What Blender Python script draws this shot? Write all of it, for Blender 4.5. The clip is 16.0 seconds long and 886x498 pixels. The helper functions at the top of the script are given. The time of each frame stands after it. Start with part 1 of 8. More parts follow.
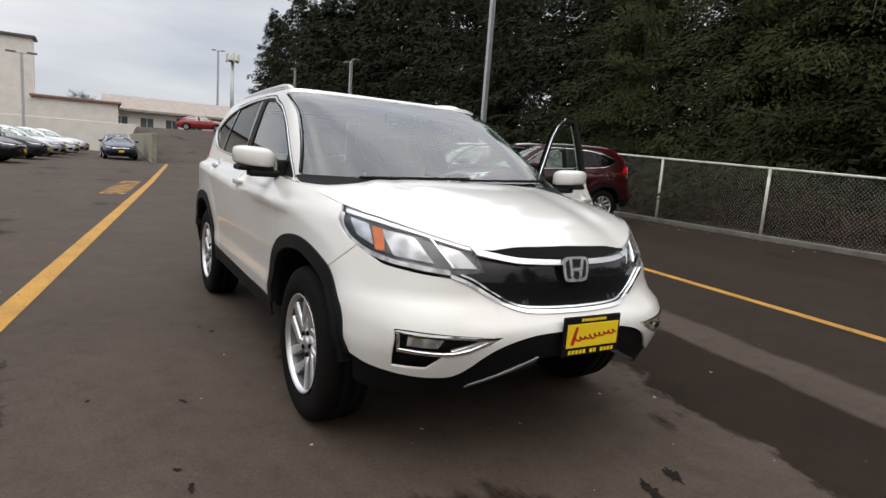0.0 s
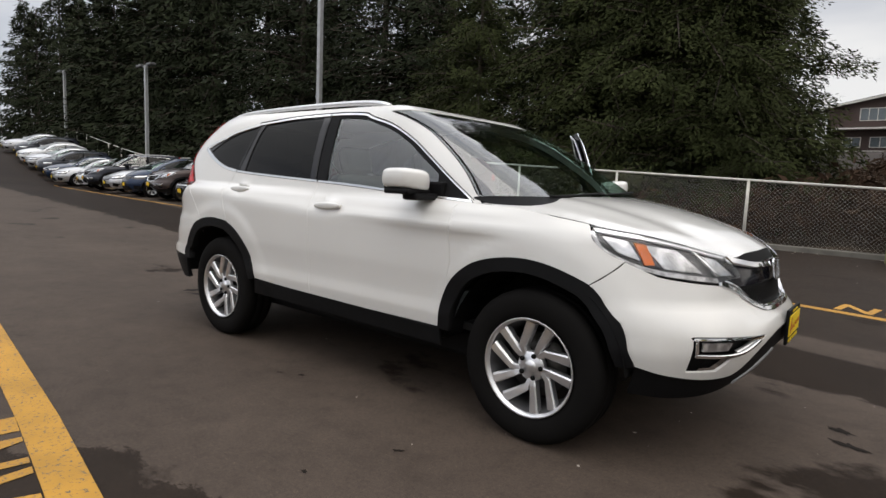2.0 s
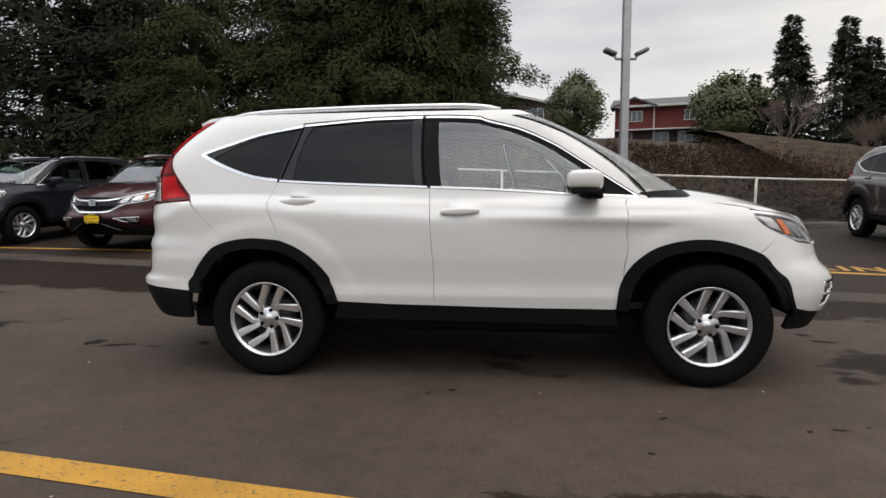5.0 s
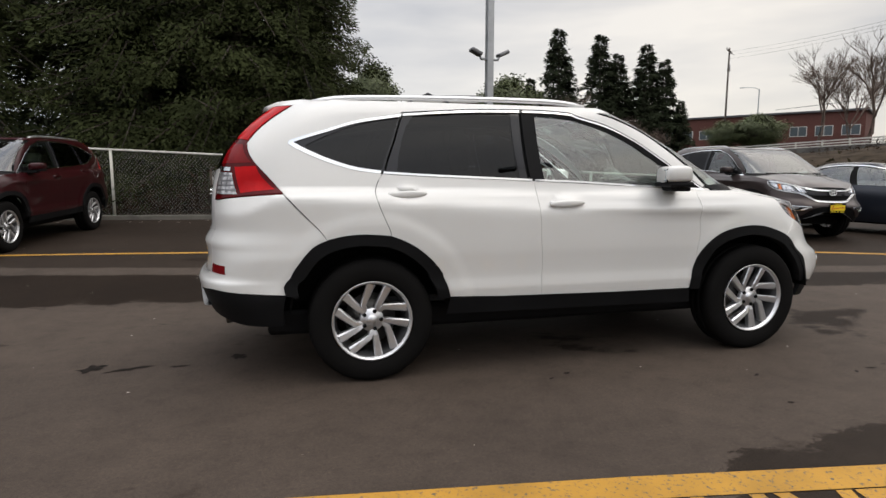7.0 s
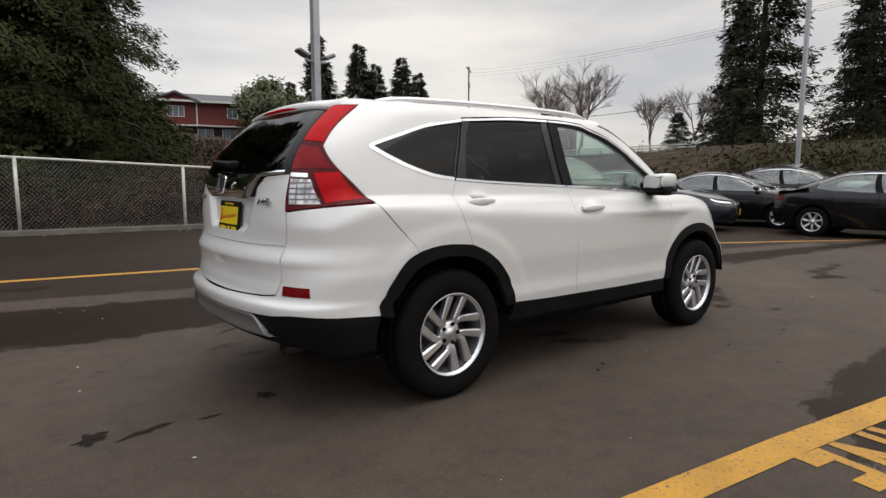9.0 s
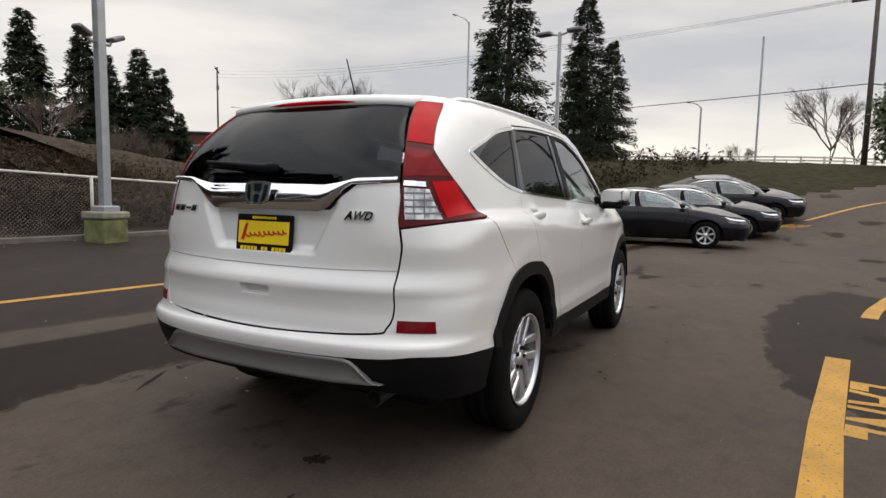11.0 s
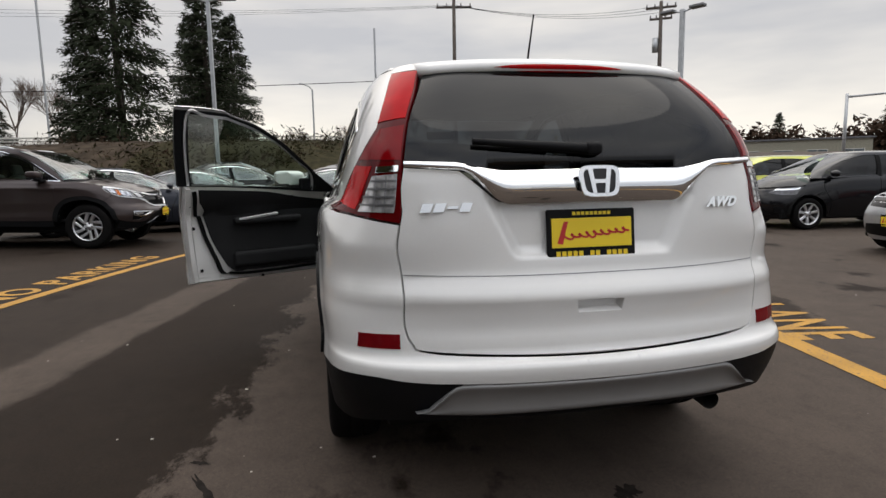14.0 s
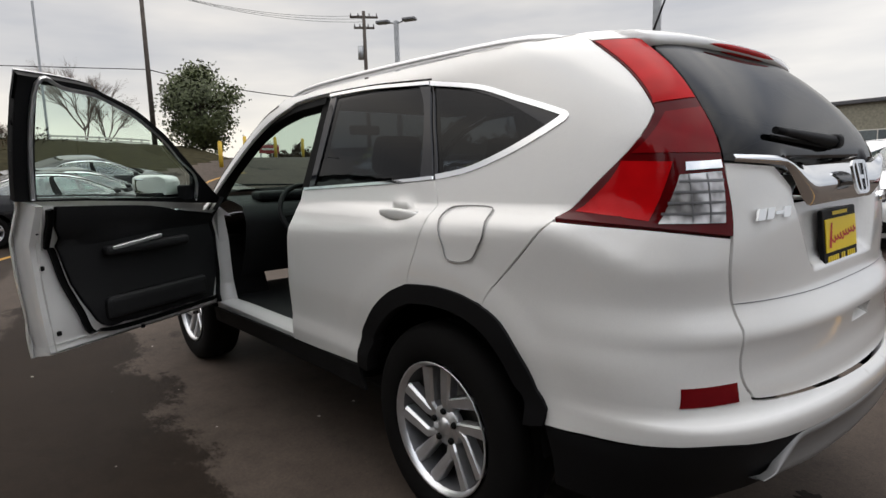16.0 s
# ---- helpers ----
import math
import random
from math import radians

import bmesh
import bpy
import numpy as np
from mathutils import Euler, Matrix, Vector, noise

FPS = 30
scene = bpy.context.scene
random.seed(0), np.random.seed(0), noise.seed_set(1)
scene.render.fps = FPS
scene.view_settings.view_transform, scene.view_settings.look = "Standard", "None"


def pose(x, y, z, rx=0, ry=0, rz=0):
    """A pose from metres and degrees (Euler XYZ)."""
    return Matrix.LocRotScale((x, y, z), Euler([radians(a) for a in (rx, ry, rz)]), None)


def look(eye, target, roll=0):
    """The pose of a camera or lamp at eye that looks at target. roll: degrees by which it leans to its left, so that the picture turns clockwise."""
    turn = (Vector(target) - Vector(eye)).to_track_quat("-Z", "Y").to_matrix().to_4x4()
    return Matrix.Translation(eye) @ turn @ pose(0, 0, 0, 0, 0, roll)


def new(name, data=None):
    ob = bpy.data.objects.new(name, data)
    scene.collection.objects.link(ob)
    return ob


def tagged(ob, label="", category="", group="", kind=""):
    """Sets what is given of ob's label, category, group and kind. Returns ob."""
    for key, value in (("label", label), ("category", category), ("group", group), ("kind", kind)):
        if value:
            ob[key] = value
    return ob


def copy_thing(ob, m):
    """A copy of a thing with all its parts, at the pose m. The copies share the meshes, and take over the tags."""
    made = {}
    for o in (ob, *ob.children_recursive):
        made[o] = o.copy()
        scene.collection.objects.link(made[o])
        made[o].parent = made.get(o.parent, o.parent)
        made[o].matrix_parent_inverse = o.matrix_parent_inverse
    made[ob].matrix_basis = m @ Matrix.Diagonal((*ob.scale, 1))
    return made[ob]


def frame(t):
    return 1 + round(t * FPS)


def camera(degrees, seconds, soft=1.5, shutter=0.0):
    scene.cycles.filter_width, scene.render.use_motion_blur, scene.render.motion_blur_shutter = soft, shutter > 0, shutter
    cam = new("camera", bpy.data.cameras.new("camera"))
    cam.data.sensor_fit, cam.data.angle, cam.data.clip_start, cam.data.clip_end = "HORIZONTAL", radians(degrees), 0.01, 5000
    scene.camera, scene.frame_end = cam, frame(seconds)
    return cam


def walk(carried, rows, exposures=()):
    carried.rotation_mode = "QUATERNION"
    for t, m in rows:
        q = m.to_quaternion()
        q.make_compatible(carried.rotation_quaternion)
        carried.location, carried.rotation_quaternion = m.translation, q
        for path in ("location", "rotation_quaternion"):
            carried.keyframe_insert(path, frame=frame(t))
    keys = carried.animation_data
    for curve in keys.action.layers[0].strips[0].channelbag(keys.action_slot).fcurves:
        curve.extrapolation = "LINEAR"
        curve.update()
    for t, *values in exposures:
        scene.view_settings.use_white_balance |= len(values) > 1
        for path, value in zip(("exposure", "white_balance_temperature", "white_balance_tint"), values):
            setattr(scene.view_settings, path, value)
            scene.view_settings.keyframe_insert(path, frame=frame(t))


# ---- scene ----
from mathutils.geometry import delaunay_2d_cdt as CDT

cam = camera(74.8, 16.0)
PATH = [
    (0, (3.867, -1.714, 1.251), (2.18, -0.682, 0.953), 4.3),
    (0.5, (3.551, -2.095, 1.243), (1.942, -0.936, 0.985), 2.8),
    (1, (3.267, -2.479, 1.219), (1.826, -1.115, 0.972), 1.5),
    (1.5, (2.942, -2.836, 1.187), (1.601, -1.376, 0.921), 1.6),
    (2, (2.612, -3.163, 1.195), (1.367, -1.614, 0.965), 2.4),
    (2.5, (2.278, -3.489, 1.19), (1.241, -1.803, 0.901), 0.9),
    (3, (1.863, -3.709, 1.185), (0.931, -1.954, 0.958), 0.1),
    (3.2, (1.701, -3.787, 1.193), (0.825, -2.002, 0.981), 0.1),
    (5.3, (-0.152, -4.274, 1.185), (-0.224, -2.287, 0.963), -1.6),
    (5.5, (-0.367, -4.259, 1.175), (-0.347, -2.27, 0.962), -2.3),
    (6, (-0.835, -4.245, 1.178), (-0.681, -2.259, 0.993), -0.2),
    (6.5, (-1.286, -4.227, 1.199), (-0.908, -2.276, 0.977), -0.3),
    (7, (-1.74, -4.143, 1.204), (-1.24, -2.224, 0.947), 0.1),
    (7.5, (-2.17, -4.019, 1.185), (-1.466, -2.161, 0.961), -0.5),
    (8, (-2.57, -3.832, 1.193), (-1.666, -2.062, 0.967), -0.1),
    (8.5, (-2.944, -3.557, 1.211), (-1.899, -1.865, 0.996), 1.2),
    (9, (-3.303, -3.283, 1.208), (-2.061, -1.733, 0.971), 0.1),
    (9.2, (-3.392, -3.19, 1.198), (-2.085, -1.696, 0.95), 0.6),
    (11.3, (-4.168, -1.518, 1.196), (-2.329, -0.757, 0.994), -0.1),
    (11.5, (-4.215, -1.327, 1.195), (-2.34, -0.664, 0.979), -1.0),
    (12, (-4.251, -0.874, 1.196), (-2.313, -0.435, 0.966), -0.9),
    (12.5, (-4.254, -0.402, 1.215), (-2.287, -0.115, 0.995), -0.0),
    (13, (-4.23, 0.065, 1.225), (-2.243, 0.075, 0.996), -1.7),
    (13.5, (-4.125, 0.502, 1.219), (-2.15, 0.312, 0.97), -1.7),
    (14, (-4.003, 0.866, 1.214), (-2.057, 0.484, 0.955), -1.0),
    (14.5, (-3.787, 1.257, 1.237), (-1.922, 0.603, 0.932), -2.2),
    (15, (-3.468, 1.58, 1.25), (-1.682, 0.724, 0.968), -1.5),
    (15.5, (-3.137, 1.87, 1.236), (-1.471, 0.8, 0.952), -1.8),
    (16, (-2.76, 2.079, 1.238), (-1.251, 0.795, 0.966), -1.7),
]
walk(cam, [(t, look(eye, target, roll)) for t, eye, target, roll in PATH], [(0.0, 0.20), (1.0, 0.18), (3.0, 0.10), (9.0, 0.10), (12.0, 0.12), (14.0, 0.12), (16.0, 0.14)])

# ---- world, sun, exposure ----
world = bpy.data.worlds.new("overcast_sky")
scene.world = world
world.use_nodes = True
wn, wl = world.node_tree.nodes, world.node_tree.links
wn.clear()
w_out = wn.new("ShaderNodeOutputWorld")
w_bg = wn.new("ShaderNodeBackground")
w_sky = wn.new("ShaderNodeTexSky")
w_sky.sky_type, w_sky.sun_disc = "NISHITA", False
w_sky.sun_elevation, w_sky.sun_rotation = radians(38), radians(75)
w_scale = wn.new("ShaderNodeVectorMath")
w_scale.operation = "SCALE"
w_scale.inputs["Scale"].default_value = 0.1
w_co = wn.new("ShaderNodeTexCoord")
w_map = wn.new("ShaderNodeMapping")
w_map.inputs["Scale"].default_value = (1.0, 1.0, 4.5)
w_noise = wn.new("ShaderNodeTexNoise")
w_noise.inputs["Scale"].default_value, w_noise.inputs["Detail"].default_value = 1.6, 5.0
w_noise.inputs["Roughness"].default_value = 0.5
w_ramp = wn.new("ShaderNodeValToRGB")
w_ramp.color_ramp.elements[0].position, w_ramp.color_ramp.elements[0].color = 0.34, (0.47, 0.485, 0.53, 1)
w_ramp.color_ramp.elements[1].position, w_ramp.color_ramp.elements[1].color = 0.66, (0.90, 0.87, 0.83, 1)
w_mix = wn.new("ShaderNodeMix")
w_mix.data_type = "RGBA"
w_mix.inputs[0].default_value = 0.9
wl.new(w_co.outputs["Generated"], w_map.inputs["Vector"])
wl.new(w_map.outputs["Vector"], w_noise.inputs["Vector"])
wl.new(w_noise.outputs["Fac"], w_ramp.inputs["Fac"])
wl.new(w_sky.outputs["Color"], w_scale.inputs[0])
wl.new(w_scale.outputs["Vector"], w_mix.inputs[6])
wl.new(w_ramp.outputs["Color"], w_mix.inputs[7])
w_sep = wn.new("ShaderNodeSeparateXYZ")
wl.new(w_co.outputs["Generated"], w_sep.inputs["Vector"])
w_up = wn.new("ShaderNodeMapRange")
w_up.interpolation_type = "SMOOTHSTEP"
w_up.inputs["From Min"].default_value, w_up.inputs["From Max"].default_value = 0.32, 0.66
w_up.inputs["To Min"].default_value, w_up.inputs["To Max"].default_value = 1.0, 2.3
wl.new(w_sep.outputs["Z"], w_up.inputs["Value"])
w_gain = wn.new("ShaderNodeVectorMath")
w_gain.operation = "SCALE"
w_tint = wn.new("ShaderNodeValToRGB")
w_tint.color_ramp.elements[0].position, w_tint.color_ramp.elements[0].color = 0.40, (0.965, 0.99, 1.035, 1)
w_tint.color_ramp.elements[1].position, w_tint.color_ramp.elements[1].color = 0.85, (1.03, 0.995, 0.945, 1)
w_east = wn.new("ShaderNodeMath")
w_east.operation = "MULTIPLY_ADD"
w_east.inputs[1].default_value, w_east.inputs[2].default_value = 0.5, 0.5
w_dye = wn.new("ShaderNodeVectorMath")
w_dye.operation = "MULTIPLY"
wl.new(w_sep.outputs["X"], w_east.inputs[0])
wl.new(w_east.outputs["Value"], w_tint.inputs["Fac"])
wl.new(w_mix.outputs[2], w_dye.inputs[0])
wl.new(w_tint.outputs["Color"], w_dye.inputs[1])
wl.new(w_dye.outputs["Vector"], w_gain.inputs[0])
# the clouds are thinner towards +x and -y, where the low sun stands behind them
w_side = wn.new("ShaderNodeMath")
w_side.operation = "MULTIPLY_ADD"
w_side.inputs[1].default_value, w_side.inputs[2].default_value = 0.04, 1.0
wl.new(w_sep.outputs["X"], w_side.inputs[0])
w_side2 = wn.new("ShaderNodeMath")
w_side2.operation = "MULTIPLY_ADD"
w_side2.inputs[1].default_value = -0.04
wl.new(w_sep.outputs["Y"], w_side2.inputs[0])
wl.new(w_side.outputs["Value"], w_side2.inputs[2])
w_all = wn.new("ShaderNodeMath")
w_all.operation = "MULTIPLY"
wl.new(w_up.outputs["Result"], w_all.inputs[0])
wl.new(w_side2.outputs["Value"], w_all.inputs[1])
wl.new(w_all.outputs["Value"], w_gain.inputs["Scale"])
wl.new(w_gain.outputs["Vector"], w_bg.inputs["Color"])
w_bg.inputs["Strength"].default_value = 1.0
wl.new(w_bg.outputs["Background"], w_out.inputs["Surface"])

sun_data = bpy.data.lights.new("sun", "SUN")
sun_data.energy, sun_data.angle, sun_data.color = 0.7, radians(50), (1.0, 0.94, 0.86)
sun = new("sun", sun_data)
sun.matrix_world = look((5, -6, 30), (0, 0, 0))


# ---- materials ----
def nodes(name):
    m = bpy.data.materials.new(name)
    m.use_nodes = True
    return m, m.node_tree.nodes, m.node_tree.links, m.node_tree.nodes["Principled BSDF"]


def add_noise(n, l, scale, detail=4.0, stretch=None, rough=0.5):
    co = n.new("ShaderNodeTexCoord")
    t = n.new("ShaderNodeTexNoise")
    t.inputs["Scale"].default_value, t.inputs["Detail"].default_value, t.inputs["Roughness"].default_value = scale, detail, rough
    if stretch:
        mp = n.new("ShaderNodeMapping")
        mp.inputs["Scale"].default_value = stretch
        l.new(co.outputs["Object"], mp.inputs["Vector"])
        l.new(mp.outputs["Vector"], t.inputs["Vector"])
    else:
        l.new(co.outputs["Object"], t.inputs["Vector"])
    return t.outputs["Fac"]


def ramp(n, l, fac, stops):
    r = n.new("ShaderNodeValToRGB")
    e = r.color_ramp.elements
    while len(e) < len(stops):
        e.new(0.5)
    for el, (p, c) in zip(e, stops):
        el.position, el.color = p, (*c, 1)
    l.new(fac, r.inputs["Fac"])
    return r.outputs["Color"]


def blend(n, l, fac, a, b, mode="MIX"):
    m = n.new("ShaderNodeMix")
    m.data_type, m.blend_type = "RGBA", mode
    for sock, v in ((m.inputs[0], fac), (m.inputs[6], a), (m.inputs[7], b)):
        if isinstance(v, (int, float)):
            sock.default_value = v
        elif isinstance(v, tuple):
            sock.default_value = (*v, 1)
        else:
            l.new(v, sock)
    return m.outputs[2]


def bump(n, l, p, height, strength, dist=0.01):
    b = n.new("ShaderNodeBump")
    b.inputs["Strength"].default_value, b.inputs["Distance"].default_value = strength, dist
    l.new(height, b.inputs["Height"])
    l.new(b.outputs["Normal"], p.inputs["Normal"])


def plain(name, color, rough=0.5, metal=0.0, coat=0.0, vary=0.12, scale=6.0, bumpy=0.0, bscale=60.0, spec=0.5):
    """A surface with a slow drift of tone, a fine grain and a little relief."""
    m, n, l, p = nodes(name)
    f = add_noise(n, l, scale, 5.0)
    lo, hi = tuple(c * (1 - vary) for c in color), tuple(min(1, c * (1 + vary)) for c in color)
    l.new(ramp(n, l, f, [(0.3, lo), (0.7, hi)]), p.inputs["Base Color"])
    p.inputs["Roughness"].default_value, p.inputs["Metallic"].default_value = rough, metal
    p.inputs["Coat Weight"].default_value, p.inputs["Coat Roughness"].default_value = coat, 0.03
    p.inputs["Specular IOR Level"].default_value = spec
    if bumpy:
        bump(n, l, p, add_noise(n, l, bscale, 3.0), bumpy)
    return m


def paint(name, color, metal=0.0, rough=0.35):
    m, n, l, p = nodes(name)
    f = add_noise(n, l, 900.0, 1.0)
    d = add_noise(n, l, 2.5, 4.0)
    c = blend(n, l, 0.05, ramp(n, l, f, [(0.35, tuple(x * 0.9 for x in color)), (0.65, tuple(min(1, x * 1.06) for x in color))]), ramp(n, l, d, [(0.3, (0.35, 0.32, 0.28)), (0.7, (0.9, 0.9, 0.9))]), "MULTIPLY")
    l.new(c, p.inputs["Base Color"])
    p.inputs["Metallic"].default_value, p.inputs["Roughness"].default_value = metal, rough
    p.inputs["Coat Weight"].default_value, p.inputs["Coat Roughness"].default_value = 1.0, 0.04
    if max(color) < 0.1:
        p.inputs["Specular IOR Level"].default_value, p.inputs["Coat IOR"].default_value = 0.12, 1.32
    return m


def glass(name, tint, gloss=1.0, ior=1.52):
    """A thin pane: tinted see-through with a Fresnel reflection."""
    m = bpy.data.materials.new(name)
    m.use_nodes = True
    n, l = m.node_tree.nodes, m.node_tree.links
    n.clear()
    out, mix = n.new("ShaderNodeOutputMaterial"), n.new("ShaderNodeMixShader")
    tr, gl, fr = n.new("ShaderNodeBsdfTransparent"), n.new("ShaderNodeBsdfGlossy"), n.new("ShaderNodeLayerWeight")
    tr.inputs["Color"].default_value = (*tint, 1)
    gl.inputs["Roughness"].default_value = 0.01
    gl.inputs["Color"].default_value = (gloss, gloss, gloss, 1)
    fr.inputs["Blend"].default_value = 0.5
    edge, gain = n.new("ShaderNodeMath"), n.new("ShaderNodeMath")
    edge.operation, gain.operation = "POWER", "MULTIPLY_ADD"
    edge.inputs[1].default_value = 5.0
    f0 = ((ior - 1) / (ior + 1)) ** 2
    gain.inputs[1].default_value, gain.inputs[2].default_value = 1 - f0, f0
    l.new(fr.outputs["Facing"], edge.inputs[0])
    l.new(edge.outputs["Value"], gain.inputs[0])
    l.new(gain.outputs["Value"], mix.inputs["Fac"])
    l.new(tr.outputs["BSDF"], mix.inputs[1])
    l.new(gl.outputs["BSDF"], mix.inputs[2])
    l.new(mix.outputs["Shader"], out.inputs["Surface"])
    return m


def lens(name, color, rough=0.05, coat=0.35):
    m, n, l, p = nodes(name)
    f = add_noise(n, l, 14.0, 2.0)
    l.new(ramp(n, l, f, [(0.3, tuple(c * 0.75 for c in color)), (0.7, color)]), p.inputs["Base Color"])
    p.inputs["Roughness"].default_value = rough
    p.inputs["Specular IOR Level"].default_value = 0.04
    p.inputs["Coat Weight"].default_value = coat
    return m


WHITE = paint("white_pearl_paint", (0.71, 0.70, 0.675), 0.0, 0.3)
MAROON = paint("maroon_paint", (0.036, 0.004, 0.006), 0.2, 0.3)
BROWN = paint("grey_brown_paint", (0.050, 0.038, 0.036), 0.4, 0.3)
SILVER = paint("silver_paint", (0.50, 0.51, 0.53), 0.6, 0.3)
GREY = paint("dark_grey_paint", (0.024, 0.027, 0.036), 0.4, 0.3)
BLACK = paint("black_paint", (0.006, 0.006, 0.007), 0.0, 0.25)
NAVY = paint("navy_paint", (0.015, 0.028, 0.06), 0.3, 0.3)
LIME = paint("yellow_green_paint", (0.55, 0.56, 0.03), 0.1, 0.3)
SNOW = paint("plain_white_paint", (0.72, 0.73, 0.74), 0.0, 0.3)
RED = paint("red_paint", (0.28, 0.012, 0.015), 0.1, 0.3)
PLASTIC = plain("black_plastic", (0.006, 0.006, 0.0065), 0.55, bumpy=0.12, bscale=700, spec=0.12)
GLOSSY = plain("gloss_black", (0.008, 0.008, 0.011), 0.10, coat=0.25, spec=0.3)
RUBBER = plain("tyre_rubber", (0.007, 0.0065, 0.0062), 0.8, bumpy=0.15, bscale=300, spec=0.08)
SEAL = plain("black_rubber_seal", (0.006, 0.006, 0.006), 0.7, spec=0.1)
CHROME = plain("chrome", (0.78, 0.79, 0.80), 0.06, 1.0, vary=0.03)
BADGE = plain("satin_chrome_badge", (0.74, 0.75, 0.77), 0.22, 1.0, vary=0.03)
ALLOY = plain("silver_alloy", (0.72, 0.72, 0.73), 0.30, 0.85, vary=0.06, scale=20)
# ALLOY darkened for the shade inside rims; elsewhere a plain dark grey
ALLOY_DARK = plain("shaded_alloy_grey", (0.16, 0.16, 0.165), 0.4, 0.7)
STEEL = plain("brake_steel", (0.10, 0.095, 0.09), 0.45, 0.8)
SKID = plain("silver_bumper_plastic", (0.22, 0.215, 0.21), 0.36, 0.45, vary=0.06)
GLASS = glass("green_tinted_glass", (0.80, 0.94, 0.88), ior=2.2)
SCREEN_GLASS = glass("windscreen_glass", (0.58, 0.72, 0.66), ior=2.3)
PRIVACY = glass("dark_privacy_glass", (0.03, 0.032, 0.04), gloss=0.6)
CLEAR = glass("clear_lamp_lens", (0.92, 0.93, 0.94))
RED_LENS = lens("red_tail_lens", (0.09, 0.002, 0.003), 0.12, coat=0.3)
RED_BRIGHT = lens("bright_red_lens", (0.46, 0.004, 0.006), 0.12, coat=0.15)
RED_MID = lens("middle_red_lens", (0.20, 0.002, 0.004), 0.10, coat=0.3)
RED_DARK = lens("deep_red_reflector", (0.16, 0.004, 0.007), 0.12)
AMBER = lens("amber_lens", (0.75, 0.17, 0.02))
LAMP_GREY = plain("lamp_housing_grey", (0.085, 0.085, 0.09), 0.25, 0.4, vary=0.5, scale=18)
LAMP_CLEAR, _n, _l, _p = nodes("ribbed_clear_lamp")
_l.new(ramp(_n, _l, add_noise(_n, _l, 3.0, 1.0, (11, 11, 7)), [(0.36, (0.30, 0.29, 0.29)), (0.5, (0.50, 0.49, 0.49)), (0.66, (0.72, 0.71, 0.71))]), _p.inputs["Base Color"])
_p.inputs["Roughness"].default_value, _p.inputs["Metallic"].default_value = 0.2, 0.6
LAMP_MID = plain("satin_reflector", (0.46, 0.46, 0.47), 0.16, 0.9, vary=0.45, scale=14, bumpy=0.12, bscale=22)
MIRROR = plain("mirror_glass", (0.85, 0.87, 0.9), 0.02, 1.0, vary=0.01)
TRIM = plain("black_door_trim", (0.010, 0.010, 0.0105), 0.6, bumpy=0.2, bscale=500, spec=0.25)
CLOTH = plain("grey_cloth", (0.11, 0.105, 0.095), 0.9, bumpy=0.05, bscale=90)
HEADLINER = plain("beige_headliner", (0.42, 0.40, 0.37), 0.9)
PLATE_YELLOW = plain("yellow_plate", (0.80, 0.58, 0.015), 0.45, vary=0.05)
PLATE_RED = plain("red_print", (0.50, 0.02, 0.02), 0.45)


# ---- mesh helpers ----
def link_mesh(name, verts, faces, material, parent=None, label="", smooth_it=False, normals=None):
    me = bpy.data.meshes.new(name)
    me.from_pydata([tuple(v) for v in verts], [], faces)
    me.update()
    me.materials.append(material)
    if smooth_it or normals:
        me.shade_smooth()
    if normals:
        me.normals_split_custom_set_from_vertices([tuple(v) for v in normals])
    ob = new(name, me)
    ob.parent = parent
    if label:
        ob["label"] = label
    return ob


def part(name, bm, material, parent=None, label="", smooth_it=False):
    me = bpy.data.meshes.new(name)
    bm.to_mesh(me)
    bm.free()
    me.materials.append(material)
    if smooth_it:
        me.shade_smooth()
    ob = new(name, me)
    ob.parent = parent
    if label:
        ob["label"] = label
    return ob


def box(bm, cx, cy, cz, sx, sy, sz, bevel=0.0, turn=0.0, seg=2):
    """A box of full sizes sx, sy, sz round its centre, turned about z in degrees."""
    r = bmesh.ops.create_cube(bm, size=1.0)
    m = pose(cx, cy, cz, 0, 0, turn) @ Matrix.Diagonal((sx, sy, sz, 1))
    bmesh.ops.transform(bm, matrix=m, verts=r["verts"])
    if bevel:
        es = list({e for v in r["verts"] for e in v.link_edges})
        bmesh.ops.bevel(bm, geom=es, offset=bevel, segments=seg, affect="EDGES", profile=0.5)


def tube(bm, pts, r0, r1=None, sides=8, cap=True):
    """A tapered tube along the points."""
    r1 = r0 if r1 is None else r1
    pts = [Vector(p) for p in pts]
    rings = []
    for i, p in enumerate(pts):
        d = (pts[min(i + 1, len(pts) - 1)] - pts[max(i - 1, 0)]).normalized()
        u = d.cross(Vector((0, 0, 1)))
        if u.length < 1e-3:
            u = Vector((1, 0, 0))
        u.normalize()
        v = d.cross(u)
        r = r0 + (r1 - r0) * i / max(1, len(pts) - 1)
        rings.append([bm.verts.new(p + r * (math.cos(a) * u + math.sin(a) * v)) for a in [2 * math.pi * k / sides for k in range(sides)]])
    for a, b in zip(rings, rings[1:]):
        for k in range(sides):
            bm.faces.new((a[k], a[(k + 1) % sides], b[(k + 1) % sides], b[k])).smooth = True
    if cap:
        bm.faces.new(rings[0][::-1])
        bm.faces.new(rings[-1])


